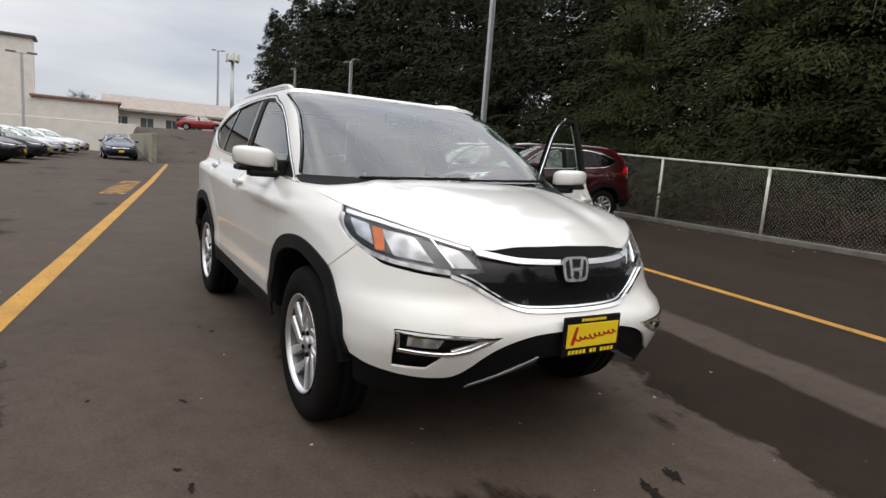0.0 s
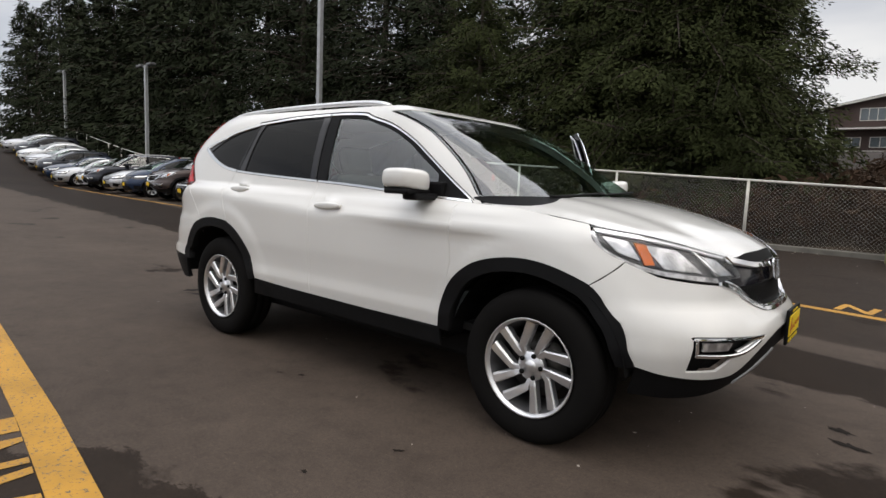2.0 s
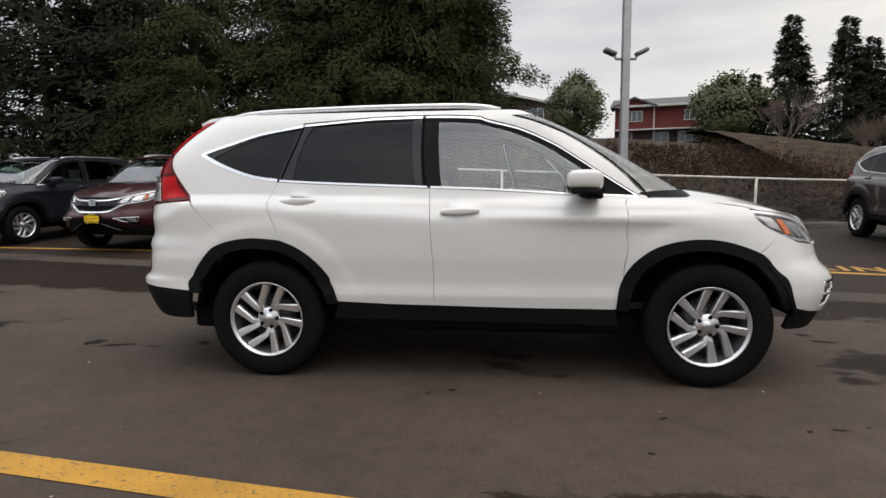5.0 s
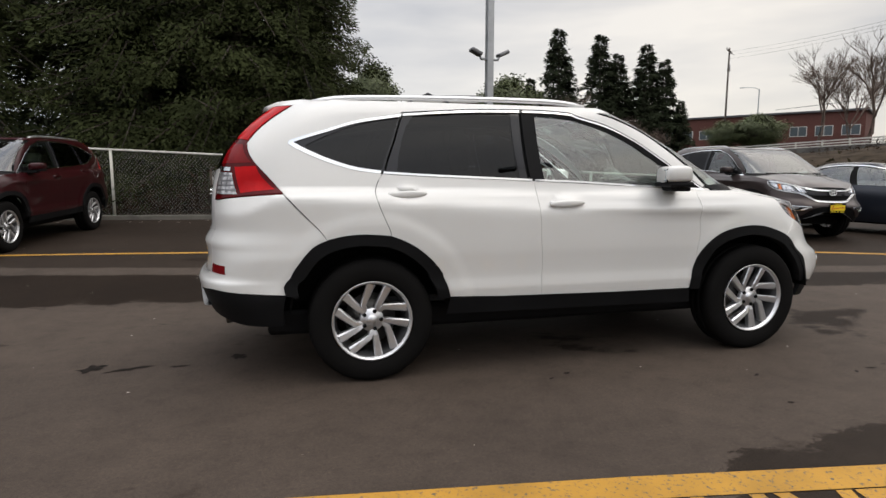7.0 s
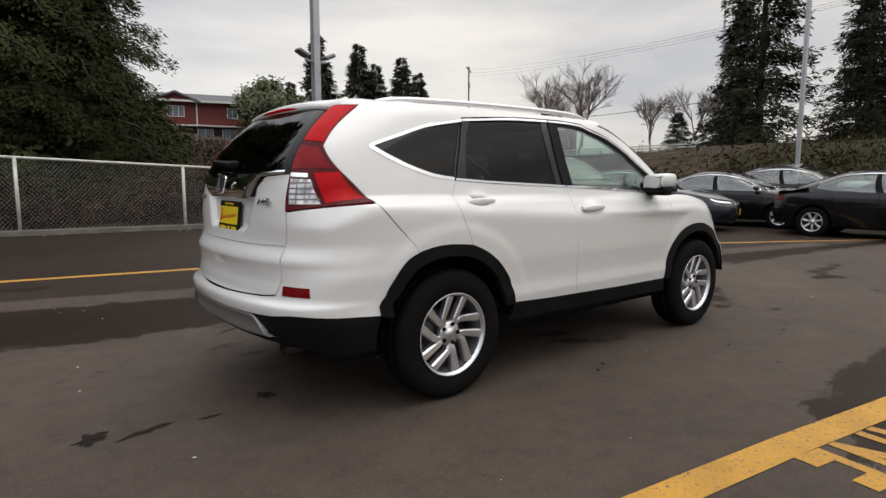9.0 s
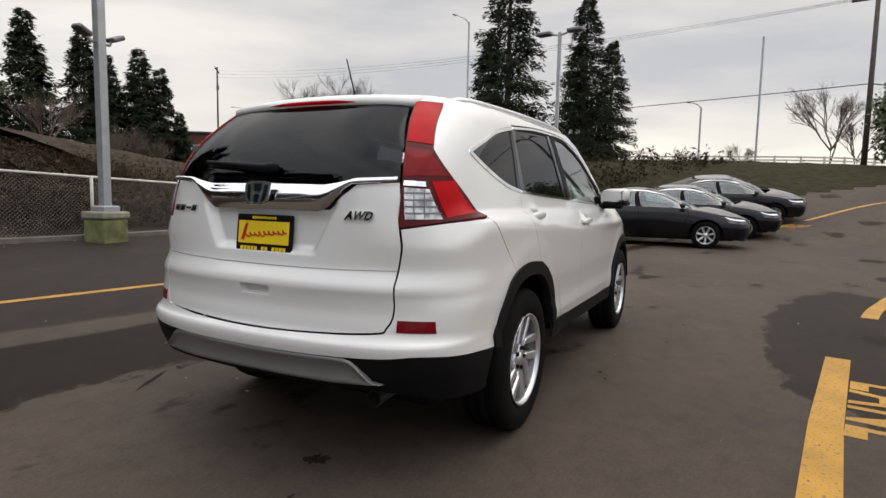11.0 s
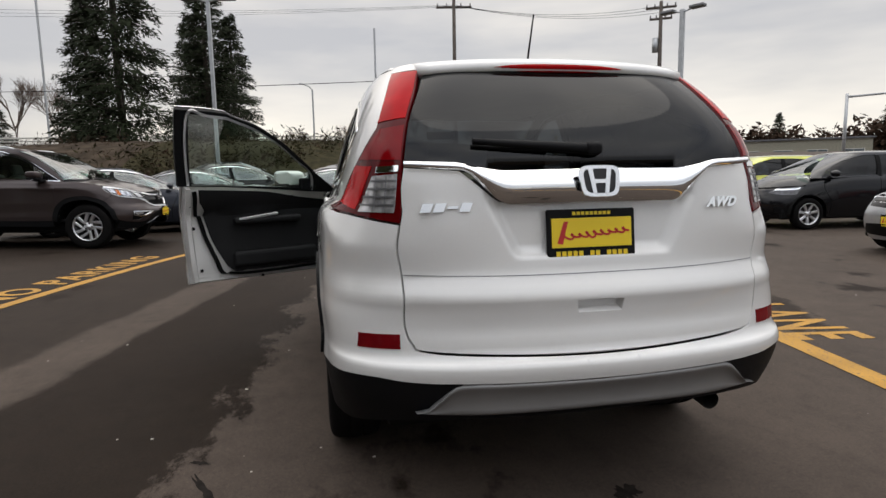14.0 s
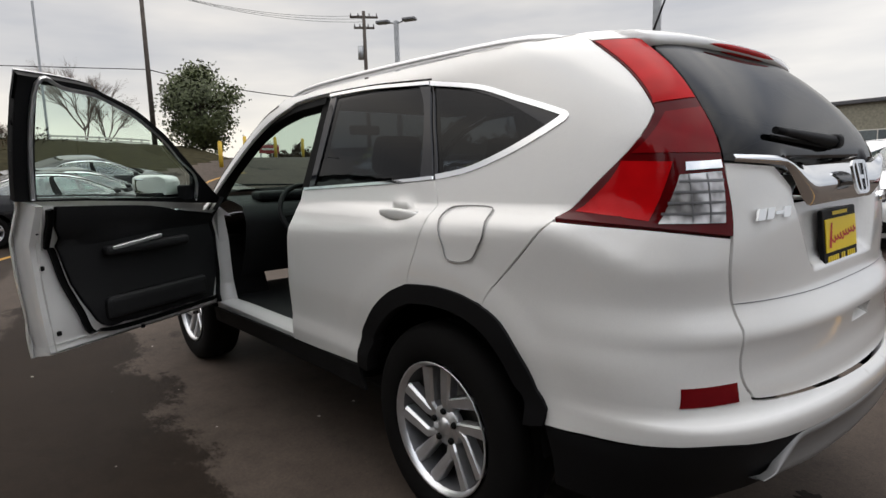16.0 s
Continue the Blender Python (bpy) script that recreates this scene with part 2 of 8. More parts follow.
def lathe(bm, profile, axis="y", n=40, closed=False):
    """Turn (radius, along) points about an axis through the origin."""
    rings = []
    for r, h in profile:
        ring = []
        for k in range(n):
            a = 2 * math.pi * k / n
            c, s = r * math.cos(a), r * math.sin(a)
            ring.append(bm.verts.new((c, h, s) if axis == "y" else (c, s, h)))
        rings.append(ring)
    pairs = list(zip(rings, rings[1:])) + ([(rings[-1], rings[0])] if closed else [])
    for a, b in pairs:
        for k in range(n):
            bm.faces.new((a[k], a[(k + 1) % n], b[(k + 1) % n], b[k])).smooth = True


def prism(bm, poly, h0, h1, to=lambda u, v, h: (u, v, h)):
    """Extrude a flat polygon between two heights, mapped into space by to()."""
    a = [bm.verts.new(to(u, v, h0)) for u, v in poly]
    b = [bm.verts.new(to(u, v, h1)) for u, v in poly]
    k = len(poly)
    for i in range(k):
        bm.faces.new((a[i], a[(i + 1) % k], b[(i + 1) % k], b[i]))
    bm.faces.new(a[::-1])
    bm.faces.new(b)


def thing(name, at, label, category, group="", kind=""):
    ob = new(name)
    ob.matrix_world = at
    ob.empty_display_size = 0.2
    return tagged(ob, label, category, group, kind)


def smooth_table(tab):
    """A smooth curve through a table of (z, value)."""
    zs, vs = [p[0] for p in tab], [p[1] for p in tab]
    m = [(vs[min(i + 1, len(zs) - 1)] - vs[max(i - 1, 0)]) / (zs[min(i + 1, len(zs) - 1)] - zs[max(i - 1, 0)]) for i in range(len(zs))]

    def f(z):
        z = min(max(z, zs[0]), zs[-1])
        i = 0
        while i < len(zs) - 2 and z > zs[i + 1]:
            i += 1
        h = zs[i + 1] - zs[i]
        t = (z - zs[i]) / h
        return (1 + 2 * t) * (1 - t) ** 2 * vs[i] + t * (1 - t) ** 2 * h * m[i] + t * t * (3 - 2 * t) * vs[i + 1] + t * t * (t - 1) * h * m[i + 1]
    return f


# ---- car bodies: plan outlines stacked by height ----
class Body:
    def __init__(self, half, nose, screen, tail, nf, ng, nr, nq=None, flare=0.0, nrq=None, relief=None):
        self.flare, self.relief = flare, relief
        self.half, self.nose, self.screen, self.tail = map(smooth_table, (half, nose, screen, tail))
        self.nf, self.ng, self.nr = map(smooth_table, (nf, ng, nr))
        self.nq = smooth_table(nq or nf)
        self.nrq = smooth_table(nrq or nr)

    def dims(self, z, front, cabin):
        if front:
            return (self.screen(z), self.half(z), self.ng(z), self.ng(z)) if cabin else (self.nose(z), self.half(z), self.nf(z), self.nq(z))
        return self.tail(z), self.half(z), self.nr(z), self.nrq(z)

    def side_y(self, x, z, cabin=False):
        a, w, n, q = self.dims(z, x >= 0, cabin)
        return w * (1 - min(abs(x) / a, 0.9999) ** n) ** (1 / q)

    def end_x(self, y, z, front, cabin=False):
        a, w, n, q = self.dims(z, front, cabin)
        x = a * (1 - min(abs(y) / w, 0.9999) ** q) ** (1 / n)
        return x if front else -x

    def at(self, al, z, cabin, off=0.0):
        def p(al, z):
            c, s = math.cos(al), math.sin(al)
            a, w, n, m = self.dims(z, c >= 0, cabin)
            if m == n:
                r = (abs(c) ** n + abs(s) ** n) ** (-1 / n)
            else:
                r = min(1 / max(abs(c), 1e-6), 1 / max(abs(s), 1e-6))
                for _ in range(14):
                    f = (r * abs(c)) ** n + (r * abs(s)) ** m - 1
                    r -= f / ((n * (r * abs(c)) ** n + m * (r * abs(s)) ** m) / r)
            x, y = a * r * c, w * r * s
            if self.flare and abs(s) > 0.2:
                d = math.hypot(abs(x) - 1.31, z - 0.37)
                t = min(1.0, max(0.0, (0.64 - d) / 0.09))
                y += math.copysign(self.flare * t * t * (3 - 2 * t), y)
            if self.relief:
                dx, dy = self.relief(x, y, z)
                x, y = x + dx, y + math.copysign(dy, y)
            return Vector((x, y, z))
        q = p(al, z)
        d = (p(al + 0.004, z) - p(al - 0.004, z)).cross(p(al, z + 0.004) - p(al, z - 0.004)).normalized()
        return q + d * off, d

    def alpha(self, kind, u, z, side, front, cabin):
        if kind in "sS":
            y, x, front = side * self.side_y(u, z, cabin), u, u >= 0
        else:
            y, x = side * u, self.end_x(u, z, front, cabin)
        a, w, n, q = self.dims(z, front, cabin)
        al = math.atan2(y / w, x / a)
        return al if front or kind in "sS" and abs(u) < 0.0 else al % (2 * math.pi)


def spline(pts, n=5):
    """A closed outline through (u, v, corner) points."""
    out, k = [], len(pts)
    for i in range(k):
        p0, p1, p2, p3 = pts[i - 1], pts[i], pts[(i + 1) % k], pts[(i + 2) % k]
        d = (p2[0] - p1[0], p2[1] - p1[1])
        ta = d if p1[2] else ((p2[0] - p0[0]) / 2, (p2[1] - p0[1]) / 2)
        tb = d if p2[2] else ((p3[0] - p1[0]) / 2, (p3[1] - p1[1]) / 2)
        for j in range(n):
            t = j / n
            h = ((1 + 2 * t) * (1 - t) ** 2, t * (1 - t) ** 2, t * t * (3 - 2 * t), t * t * (t - 1))
            out.append(tuple(h[0] * p1[c] + h[1] * ta[c] + h[2] * p2[c] + h[3] * tb[c] for c in (0, 1)))
    return out


def outline(b, pts, side=1, front=False, cabin=False, sym=False, n=5):
    def conv(p, s):
        al = b.alpha(p[0], p[1], p[2], s, front, cabin)
        if front and al > math.pi:
            al -= 2 * math.pi
        if not front:
            al %= 2 * math.pi
        return (al, p[2], p[0].isupper())
    loop = [conv(p, side if not sym else 1) for p in pts]
    if sym:
        loop += [conv(p, -1) for p in pts[::-1] if abs(p[1]) > 1e-6 or p[0] in "sS"]
    return spline(loop, n)


def inside(p, loops):
    hit = False
    for lp in loops:
        k = len(lp)
        for i in range(k):
            (x1, y1), (x2, y2) = lp[i], lp[(i + 1) % k]
            if (y1 > p[1]) != (y2 > p[1]) and p[0] < (x2 - x1) * (p[1] - y1) / (y2 - y1) + x1:
                hit = not hit
    return hit


def shrink(lp, g):
    k = len(lp)
    area = sum(lp[i][0] * lp[(i + 1) % k][1] - lp[(i + 1) % k][0] * lp[i][1] for i in range(k))
    s = 1 if area > 0 else -1
    out = []
    for i in range(k):
        (x0, y0), (x2, y2) = lp[i - 1], lp[(i + 1) % k]
        dx, dy = x2 - x0, y2 - y0
        m = math.hypot(dx, dy) or 1
        out.append((lp[i][0] - s * g * dy / m, lp[i][1] + s * g * dx / m))
    return out


WIDE = 1.9


def sheet(loops, place, step=0.05, depth=0.012, gap=0.002):
    """Vertices, faces and normals of a curved sheet with the given outline (first) and holes, with turned-in rims."""
    from_geo = []
    loops = [[(u * WIDE, v) for u, v in lp] for lp in loops]
    loops = [shrink(loops[0], gap)] + [shrink(lp, -gap) for lp in loops[1:]]
    pts, edges = [], []
    for lp in loops:
        s = len(pts)
        pts += lp
        edges += [(s + i, s + (i + 1) % len(lp)) for i in range(len(lp))]
    rim = len(pts)
    ring = np.array(pts)
    x0, y0 = ring.min(axis=0)
    x1, y1 = ring.max(axis=0)
    for i in range(int((x1 - x0) / step) + 1):
        for j in range(int((y1 - y0) / step) + 1):
            p = (x0 + (i + 0.5) * step, y0 + (j + 0.5) * step)
            if inside(p, loops) and np.hypot(ring[:, 0] - p[0], ring[:, 1] - p[1]).min() > step * 0.45:
                pts.append(p)
    v, _, f, ov, *_ = CDT([Vector(p) for p in pts], edges, [], 0, 1e-7)
    tris = [t for t in f if inside((sum(v[i][0] for i in t) / 3, sum(v[i][1] for i in t) / 3), loops)]
    verts, norms = [], []
    for q in v:
        p, d = place(q[0] / WIDE, q[1])
        verts.append(p)
        norms.append(d)
    faces = []
    for t in tris:
        a, c, e = t[:3]
        nrm = (verts[c] - verts[a]).cross(verts[e] - verts[a])
        faces.append((a, c, e) if nrm.dot(norms[a]) > 0 else (a, e, c))
    if depth:
        count = {}
        for t in faces:
            for i in range(3):
                e = (t[i], t[(i + 1) % 3])
                count[e] = count.get(e, 0) + 1
        for (a, c) in [e for e in count if (e[1], e[0]) not in count]:
            s = len(verts)
            out = (verts[c] - verts[a]).cross(norms[a]).normalized()
            for i in (a, c):
                verts += [verts[i].copy(), verts[i] - norms[i] * depth]
                n0 = (norms[i] + out).normalized()
                norms += [n0, out]
            faces.append((s, s + 1, s + 3, s + 2))
    return verts, faces, norms


def panel(b, name, loops, material, parent, cabin=False, off=0.0, step=0.05, depth=0.012, gap=0.0014, label=""):
    v, f, n = sheet(loops, lambda al, z: b.at(al, z, cabin, off), step, depth, gap)
    return link_mesh(name, v, f, material, parent, label, normals=n)


def ribbon(b, pts, width, side=1, front=False, cabin=False, closed=False):
    """A strip along a line of points on the body, as an outline."""
    raw = [(b.alpha(p[0], p[1], p[2], side, front, cabin), p[2], p[0].isupper()) for p in pts]
    if front:
        raw = [(u - 2 * math.pi if u > math.pi else u, v, c) for u, v, c in raw]
    else:
        raw = [(u % (2 * math.pi), v, c) for u, v, c in raw]
    mid = [(u * WIDE, v, c) for u, v, c in raw]
    line = []
    for i in range(len(mid) - 1):
        p0, p1, p2, p3 = mid[max(i - 1, 0)], mid[i], mid[i + 1], mid[min(i + 2, len(mid) - 1)]
        for j in range(6):
            t = j / 6
            ta = tuple((p2[c] - p0[c]) / 2 for c in (0, 1))
            tb = tuple((p3[c] - p1[c]) / 2 for c in (0, 1))
            h = ((1 + 2 * t) * (1 - t) ** 2, t * (1 - t) ** 2, t * t * (3 - 2 * t), t * t * (t - 1))
            line.append(tuple(h[0] * p1[c] + h[1] * ta[c] + h[2] * p2[c] + h[3] * tb[c] for c in (0, 1)))
    line.append(mid[-1][:2])
    up, down = [], []
    for i, p in enumerate(line):
        a, c = line[max(i - 1, 0)], line[min(i + 1, len(line) - 1)]
        dx, dy = c[0] - a[0], c[1] - a[1]
        m = math.hypot(dx, dy) or 1
        up.append(((p[0] - dy / m * width / 2) / WIDE, p[1] + dx / m * width / 2))
        down.append(((p[0] + dy / m * width / 2) / WIDE, p[1] - dx / m * width / 2))
    return up + down[::-1]


def cap(b, z, top, name, material, parent, cabin=True, rings=14, around=96, bulge=2.6):
    """The domed roof over the plan outline at height z."""
    a, w, _, _ = b.dims(z, False, cabin)
    f, _, _, _ = b.dims(z, True, cabin)
    cx = (f - a) / 2
    verts, faces = [], []
    for i in range(rings):
        r = 1 - i / rings
        for k in range(around):
            p, _ = b.at(2 * math.pi * k / around, z, cabin)
            verts.append((cx + (p.x - cx) * r, p.y * r, z + (top - z) * (1 - r ** bulge)))
    verts.append((cx, 0, top))
    for i in range(rings - 1):
        for k in range(around):
            j = (k + 1) % around
            faces.append((i * around + k, i * around + j, (i + 1) * around + j, (i + 1) * around + k))
    for k in range(around):
        faces.append(((rings - 1) * around + k, (rings - 1) * around + (k + 1) % around, rings * around))
    return link_mesh(name, verts, faces, material, parent, smooth_it=True)


def loft(name, rows, material, parent, label="", close=False):
    """A smooth skin through rows of points."""
    nv = len(rows[0])
    verts = [p for r in rows for p in r]
    faces = []
    for i in range(len(rows) - 1):
        for j in range(nv - (0 if close else 1)):
            k = (j + 1) % nv
            faces.append((i * nv + j, i * nv + k, (i + 1) * nv + k, (i + 1) * nv + j))
    return link_mesh(name, verts, faces, material, parent, label, smooth_it=True)


# ---- wheels ----
def wheel(parent, x, y, z, side, radius=0.36, rim=0.228, width=0.225, spin=0.0, style="split", name="wheel"):
    """A tyre with its alloy rim; side says which way the face looks."""
    s = side
    bm = bmesh.new()
    hw = width / 2
    prof = [(rim - 0.004, hw * 0.75), (rim + 0.012, hw * 0.93), (rim + 0.03, hw * 0.99), ((radius + rim) / 2, hw * 1.03), (radius - 0.035, hw * 0.98),
            (radius - 0.014, hw * 0.88), (radius - 0.003, hw * 0.70), (radius, hw * 0.3), (radius - 0.006, hw * 0.28), (radius - 0.006, hw * 0.22), (radius, hw * 0.2)]
    prof = prof + [(r, -h) for r, h in prof[::-1]]
    lathe(bm, prof, "y", 36)
    bmesh.ops.recalc_face_normals(bm, faces=bm.faces)
    tyre = part(name, bm, RUBBER, parent)
    tyre.matrix_basis = pose(x, y, z, 0, spin, 0) if s > 0 else pose(x, y, z, 0, spin, 180)
    bm = bmesh.new()
    lathe(bm, [(rim - 0.006, hw * 0.9), (rim + 0.006, hw * 0.97), (rim + 0.004, hw * 0.99), (rim - 0.003, hw * 0.97), (rim - 0.012, hw * 0.80)], "y", 36)
    part("rim_lip", bm, ALLOY, tyre)
    # the barrel's shade behind the spokes is put into its darker colour
    bm = bmesh.new()
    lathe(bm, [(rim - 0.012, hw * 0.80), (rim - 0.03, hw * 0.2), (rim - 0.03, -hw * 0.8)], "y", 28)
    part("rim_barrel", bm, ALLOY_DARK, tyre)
    bm = bmesh.new()
    lathe(bm, [(0.0, hw * 0.08), (0.15, hw * 0.08), (0.15, -hw * 0.1), (0.0, -hw * 0.1)], "y", 32)
    part("brake_disc", bm, STEEL, tyre)
    face = hw * 0.86
    spokes = 5 if style == "split" else 7
    for k in range(spokes):
        bm = bmesh.new()
        th = 2 * math.pi * k / spokes
        if style == "split":
            lines = (((-0.13, 0.15), (-0.215, 0.40), (-0.01, 0.955)), ((0.09, 0.17), (0.165, 0.37), (0.425, 0.855)))
            wide = (0.055, 0.078, 0.112)
        else:
            lines, wide = (((0.0, 0.2), (0.0, 0.55), (0.0, 0.97)),), (0.10, 0.11, 0.13)
        r1 = rim - 0.004

        def at(u, v, d):
            return Vector((-(u * math.cos(th) + v * math.sin(th)) * r1, d, (v * math.cos(th) - u * math.sin(th)) * r1))
        for ln in lines:
            rows = []
            for q, (u, v) in enumerate(ln):
                (ua, va), (uc, vc) = ln[max(q - 1, 0)], ln[min(q + 1, 2)]
                m = math.hypot(uc - ua, vc - va)
                nu, nv = (vc - va) / m, -(uc - ua) / m
                half = wide[q]
                d = face - (0.024, 0.012, 0.004)[q]
                rows.append([at(u + nu * w * half, v + nv * w * half, d + e) for w, e in ((-1, -0.04), (-1, -0.006), (-0.72, 0.0), (0.62, -0.003), (1, -0.012), (1, -0.045))])
            vs = [[bm.verts.new(p) for p in row] for row in rows]
            for ra, rb in zip(vs, vs[1:]):
                for j in range(5):
                    bm.faces.new((ra[j], ra[j + 1], rb[j + 1], rb[j]))
            bm.faces.new(vs[-1])
        bmesh.ops.recalc_face_normals(bm, faces=bm.faces)
        part("spoke", bm, ALLOY, tyre)
    bm = bmesh.new()
    lathe(bm, [(0.0, face - 0.014), (0.027, face - 0.014), (0.029, face - 0.019), (0.032, face - 0.021), (0.066, face - 0.023), (0.070, face - 0.028), (0.072, face - 0.05)], "y", 32)
    part("hub", bm, ALLOY, tyre)
    for k in range(5):
        bm = bmesh.new()
        lathe(bm, [(0.0, face - 0.010), (0.009, face - 0.011), (0.012, face - 0.016), (0.012, face - 0.05)], "y", 8)
        a = 2 * math.pi * k / 5 + math.pi / 2 + 0.3
        bmesh.ops.translate(bm, verts=bm.verts, vec=(0.054 * math.cos(a), 0, 0.054 * math.sin(a)))
        part("lug_nut", bm, SEAL, tyre)
    return tyre


# ---- the sport utility vehicle ----
SUV_HALF = [(0.2, 0.84), (0.3, 0.872), (0.42, 0.890), (0.48, 0.8985), (0.53, 0.9045), (0.548, 0.9030), (0.60, 0.899), (0.68, 0.904), (0.75, 0.910), (0.9, 0.911), (0.955, 0.9095), (0.98, 0.905), (0.995, 0.898), (1.03, 0.878), (1.06, 0.862), (1.1, 0.84), (1.2, 0.812), (1.35, 0.767), (1.5, 0.718), (1.58, 0.688), (1.64, 0.645)]
suv_half = smooth_table(SUV_HALF)


def bell(t, w):
    return math.exp(-(t / w) ** 2)


def ease(a, b, t):
    t = min(max((t - a) / (b - a), 0), 1)
    return t * t * (3 - 2 * t)


def suv_relief(x, y, z):
    """The rising shoulder line of the doors, the bumper crease and the plate recess of the gate."""
    a, dx, dy = abs(y), 0.0, 0.0
    if a > 0.6:
        k = ease(0.86, 0.93, z) * (1 - ease(1.08, 1.13, z)) * ease(-2.05, -1.75, x) * (1 - ease(0.6, 1.5, x))
        dy += suv_half(z + 0.055 * (x + 0.11) * k) - suv_half(z)
        for hx, hz in ((-0.10, 1.030), (-1.09, 1.091)):
            if abs(x - hx) < 0.14:
                dy -= 0.024 * bell(x - hx, 0.060) * bell(z - hz - 0.006, 0.032)
    if x > 1.7:
        dx += 0.014 * bell(z - 0.665, 0.022) * ease(0.42, 0.55, a)
    if x < -1.9:
        wide = 0.365 - 0.10 * min(max((1.13 - z) / 0.2, 0), 1)
        dx += 0.034 * (1 - ease(wide - 0.035, wide + 0.02, a)) * ease(0.925, 0.965, z) * (1 - ease(1.2, 1.25, z))
    return dx, dy


SUV = Body(
    half=SUV_HALF,
    nose=[(0.2, 2.04), (0.3, 2.10), (0.42, 2.16), (0.55, 2.205), (0.62, 2.205), (0.68, 2.165), (0.72, 2.142), (0.82, 2.132), (0.88, 2.115), (0.93, 2.085), (0.98, 2.04), (1.03, 1.98), (1.06, 1.91)],
    screen=[(1.06, 1.36), (1.1, 1.29), (1.25, 1.04), (1.4, 0.78), (1.55, 0.48), (1.64, 0.25)],
    tail=[(0.2, 2.14), (0.32, 2.22), (0.45, 2.29), (0.55, 2.322), (0.585, 2.328), (0.604, 2.322), (0.626, 2.288), (0.675, 2.276), (0.72, 2.268), (0.775, 2.272), (0.808, 2.278), (0.828, 2.271), (0.870, 2.242), (0.892, 2.231), (0.95, 2.221), (1.1, 2.205), (1.2, 2.185), (1.3, 2.145), (1.4, 2.075), (1.5, 1.985), (1.59, 1.885), (1.64, 1.82)],
    nf=[(0.2, 9), (0.6, 9.0), (0.71, 8), (0.85, 7), (1.06, 7.2)], nq=[(0.2, 2.5), (0.6, 2.6), (0.71, 2.2), (0.85, 2.0), (0.95, 1.85), (1.06, 2.0)],
    ng=[(1.06, 7), (1.2, 7), (1.5, 7.5), (1.64, 8)],
    nr=[(0.2, 18), (0.7, 18), (0.8, 14), (0.9, 12), (1.05, 11), (1.2, 12), (1.4, 15), (1.59, 10), (1.64, 9)], nrq=[(0.2, 2.0), (0.7, 2.1), (0.8, 2.5), (0.9, 3.3), (1.05, 4.8), (1.2, 5.2), (1.4, 5.2), (1.59, 4.5), (1.64, 4.3)],
    flare=0.007, relief=suv_relief)

ARCH_F = [("S", 0.789, 0.458), ("s", 0.811, 0.605), ("s", 0.885, 0.731), ("s", 1.006, 0.818), ("s", 1.177, 0.86), ("s", 1.356, 0.855), ("s", 1.545, 0.796)]
ARCH_F2 = [("S", 1.62, 0.744), ("s", 1.687, 0.668), ("s", 1.755, 0.548), ("S", 1.786, 0.47)]
ARCH_R = [("S", -0.854, 0.485), ("s", -0.886, 0.582), ("s", -0.958, 0.701), ("s", -1.085, 0.803), ("S", -1.199, 0.853)]
ARCH_R2 = [("s", -1.369, 0.866), ("s", -1.524, 0.846)]
ARCH_R3 = [("s", -1.649, 0.784), ("s", -1.746, 0.659), ("S", -1.785, 0.54)]
WIN_LOW = [("S", 0.925, 1.098), ("s", 0.3, 1.133), ("s", -0.29, 1.162), ("s", -0.907, 1.188), ("s", -1.233, 1.206), ("s", -1.393, 1.229), ("s", -1.55, 1.278), ("s", -1.694, 1.344)]
WIN_TIP = [("s", -1.743, 1.378)]
WIN_TOP = [("s", -1.711, 1.396), ("s", -1.551, 1.448), ("s", -1.356, 1.51), ("s", -1.088, 1.556), ("s", -0.705, 1.586), ("s", -0.349, 1.596), ("s", -0.1, 1.592), ("s", 0.04, 1.567), ("s", 0.22, 1.518), ("s", 0.40, 1.438), ("s", 0.56, 1.34), ("s", 0.74, 1.22)]
SCREEN_EDGE = [("S", 0.965, 1.10), ("s", 0.89, 1.175), ("s", 0.81, 1.262), ("s", 0.65, 1.385), ("s", 0.488, 1.485), ("s", 0.315, 1.558), ("S", 0.19, 1.594)]
DOOR_F_EDGE = [("S", 0.848, 1.102), ("s", 0.836, 0.929), ("s", 0.843, 0.786), ("s", 0.823, 0.605)]
B_LINE = [("S", -0.263, 0.458), ("s", -0.267, 0.678), ("s", -0.285, 0.95), ("S", -0.296, 1.162)]
DOOR_R_EDGE = [("S", -1.233, 1.204), ("s", -1.267, 1.142), ("s", -1.279, 1.078), ("s", -1.241, 0.967)]
GLASS_F = [("S", -0.25, 1.567), ("s", -0.13, 1.563), ("s", 0.04, 1.54), ("s", 0.21, 1.49), ("s", 0.385, 1.41), ("s", 0.54, 1.312), ("S", 0.655, 1.238), ("S", 0.67, 1.128), ("S", -0.225, 1.168)]
GLASS_R = [("S", -1.03, 1.545), ("s", -0.813, 1.568), ("S", -0.41, 1.576), ("S", -0.385, 1.178), ("S", -1.143, 1.206), ("s", -1.125, 1.321), ("s", -1.078, 1.474)]
GLASS_Q = [("S", -1.668, 1.358), ("s", -1.486, 1.444), ("s", -1.29, 1.506), ("S", -1.108, 1.54), ("s", -1.165, 1.388), ("S", -1.225, 1.218), ("s", -1.361, 1.232), ("s", -1.519, 1.28)]
TAIL_OUT = [("S", -1.785, 1.098), ("s", -1.885, 1.21), ("S", -1.972, 1.372), ("s", -1.865, 1.49), ("S", -1.721, 1.594)]
TAIL_IN = [("E", 0.514, 1.594), ("e", 0.553, 1.50), ("e", 0.598, 1.385), ("e", 0.628, 1.24), ("E", 0.645, 1.056)]
HINGE = (0.862, 0.875)


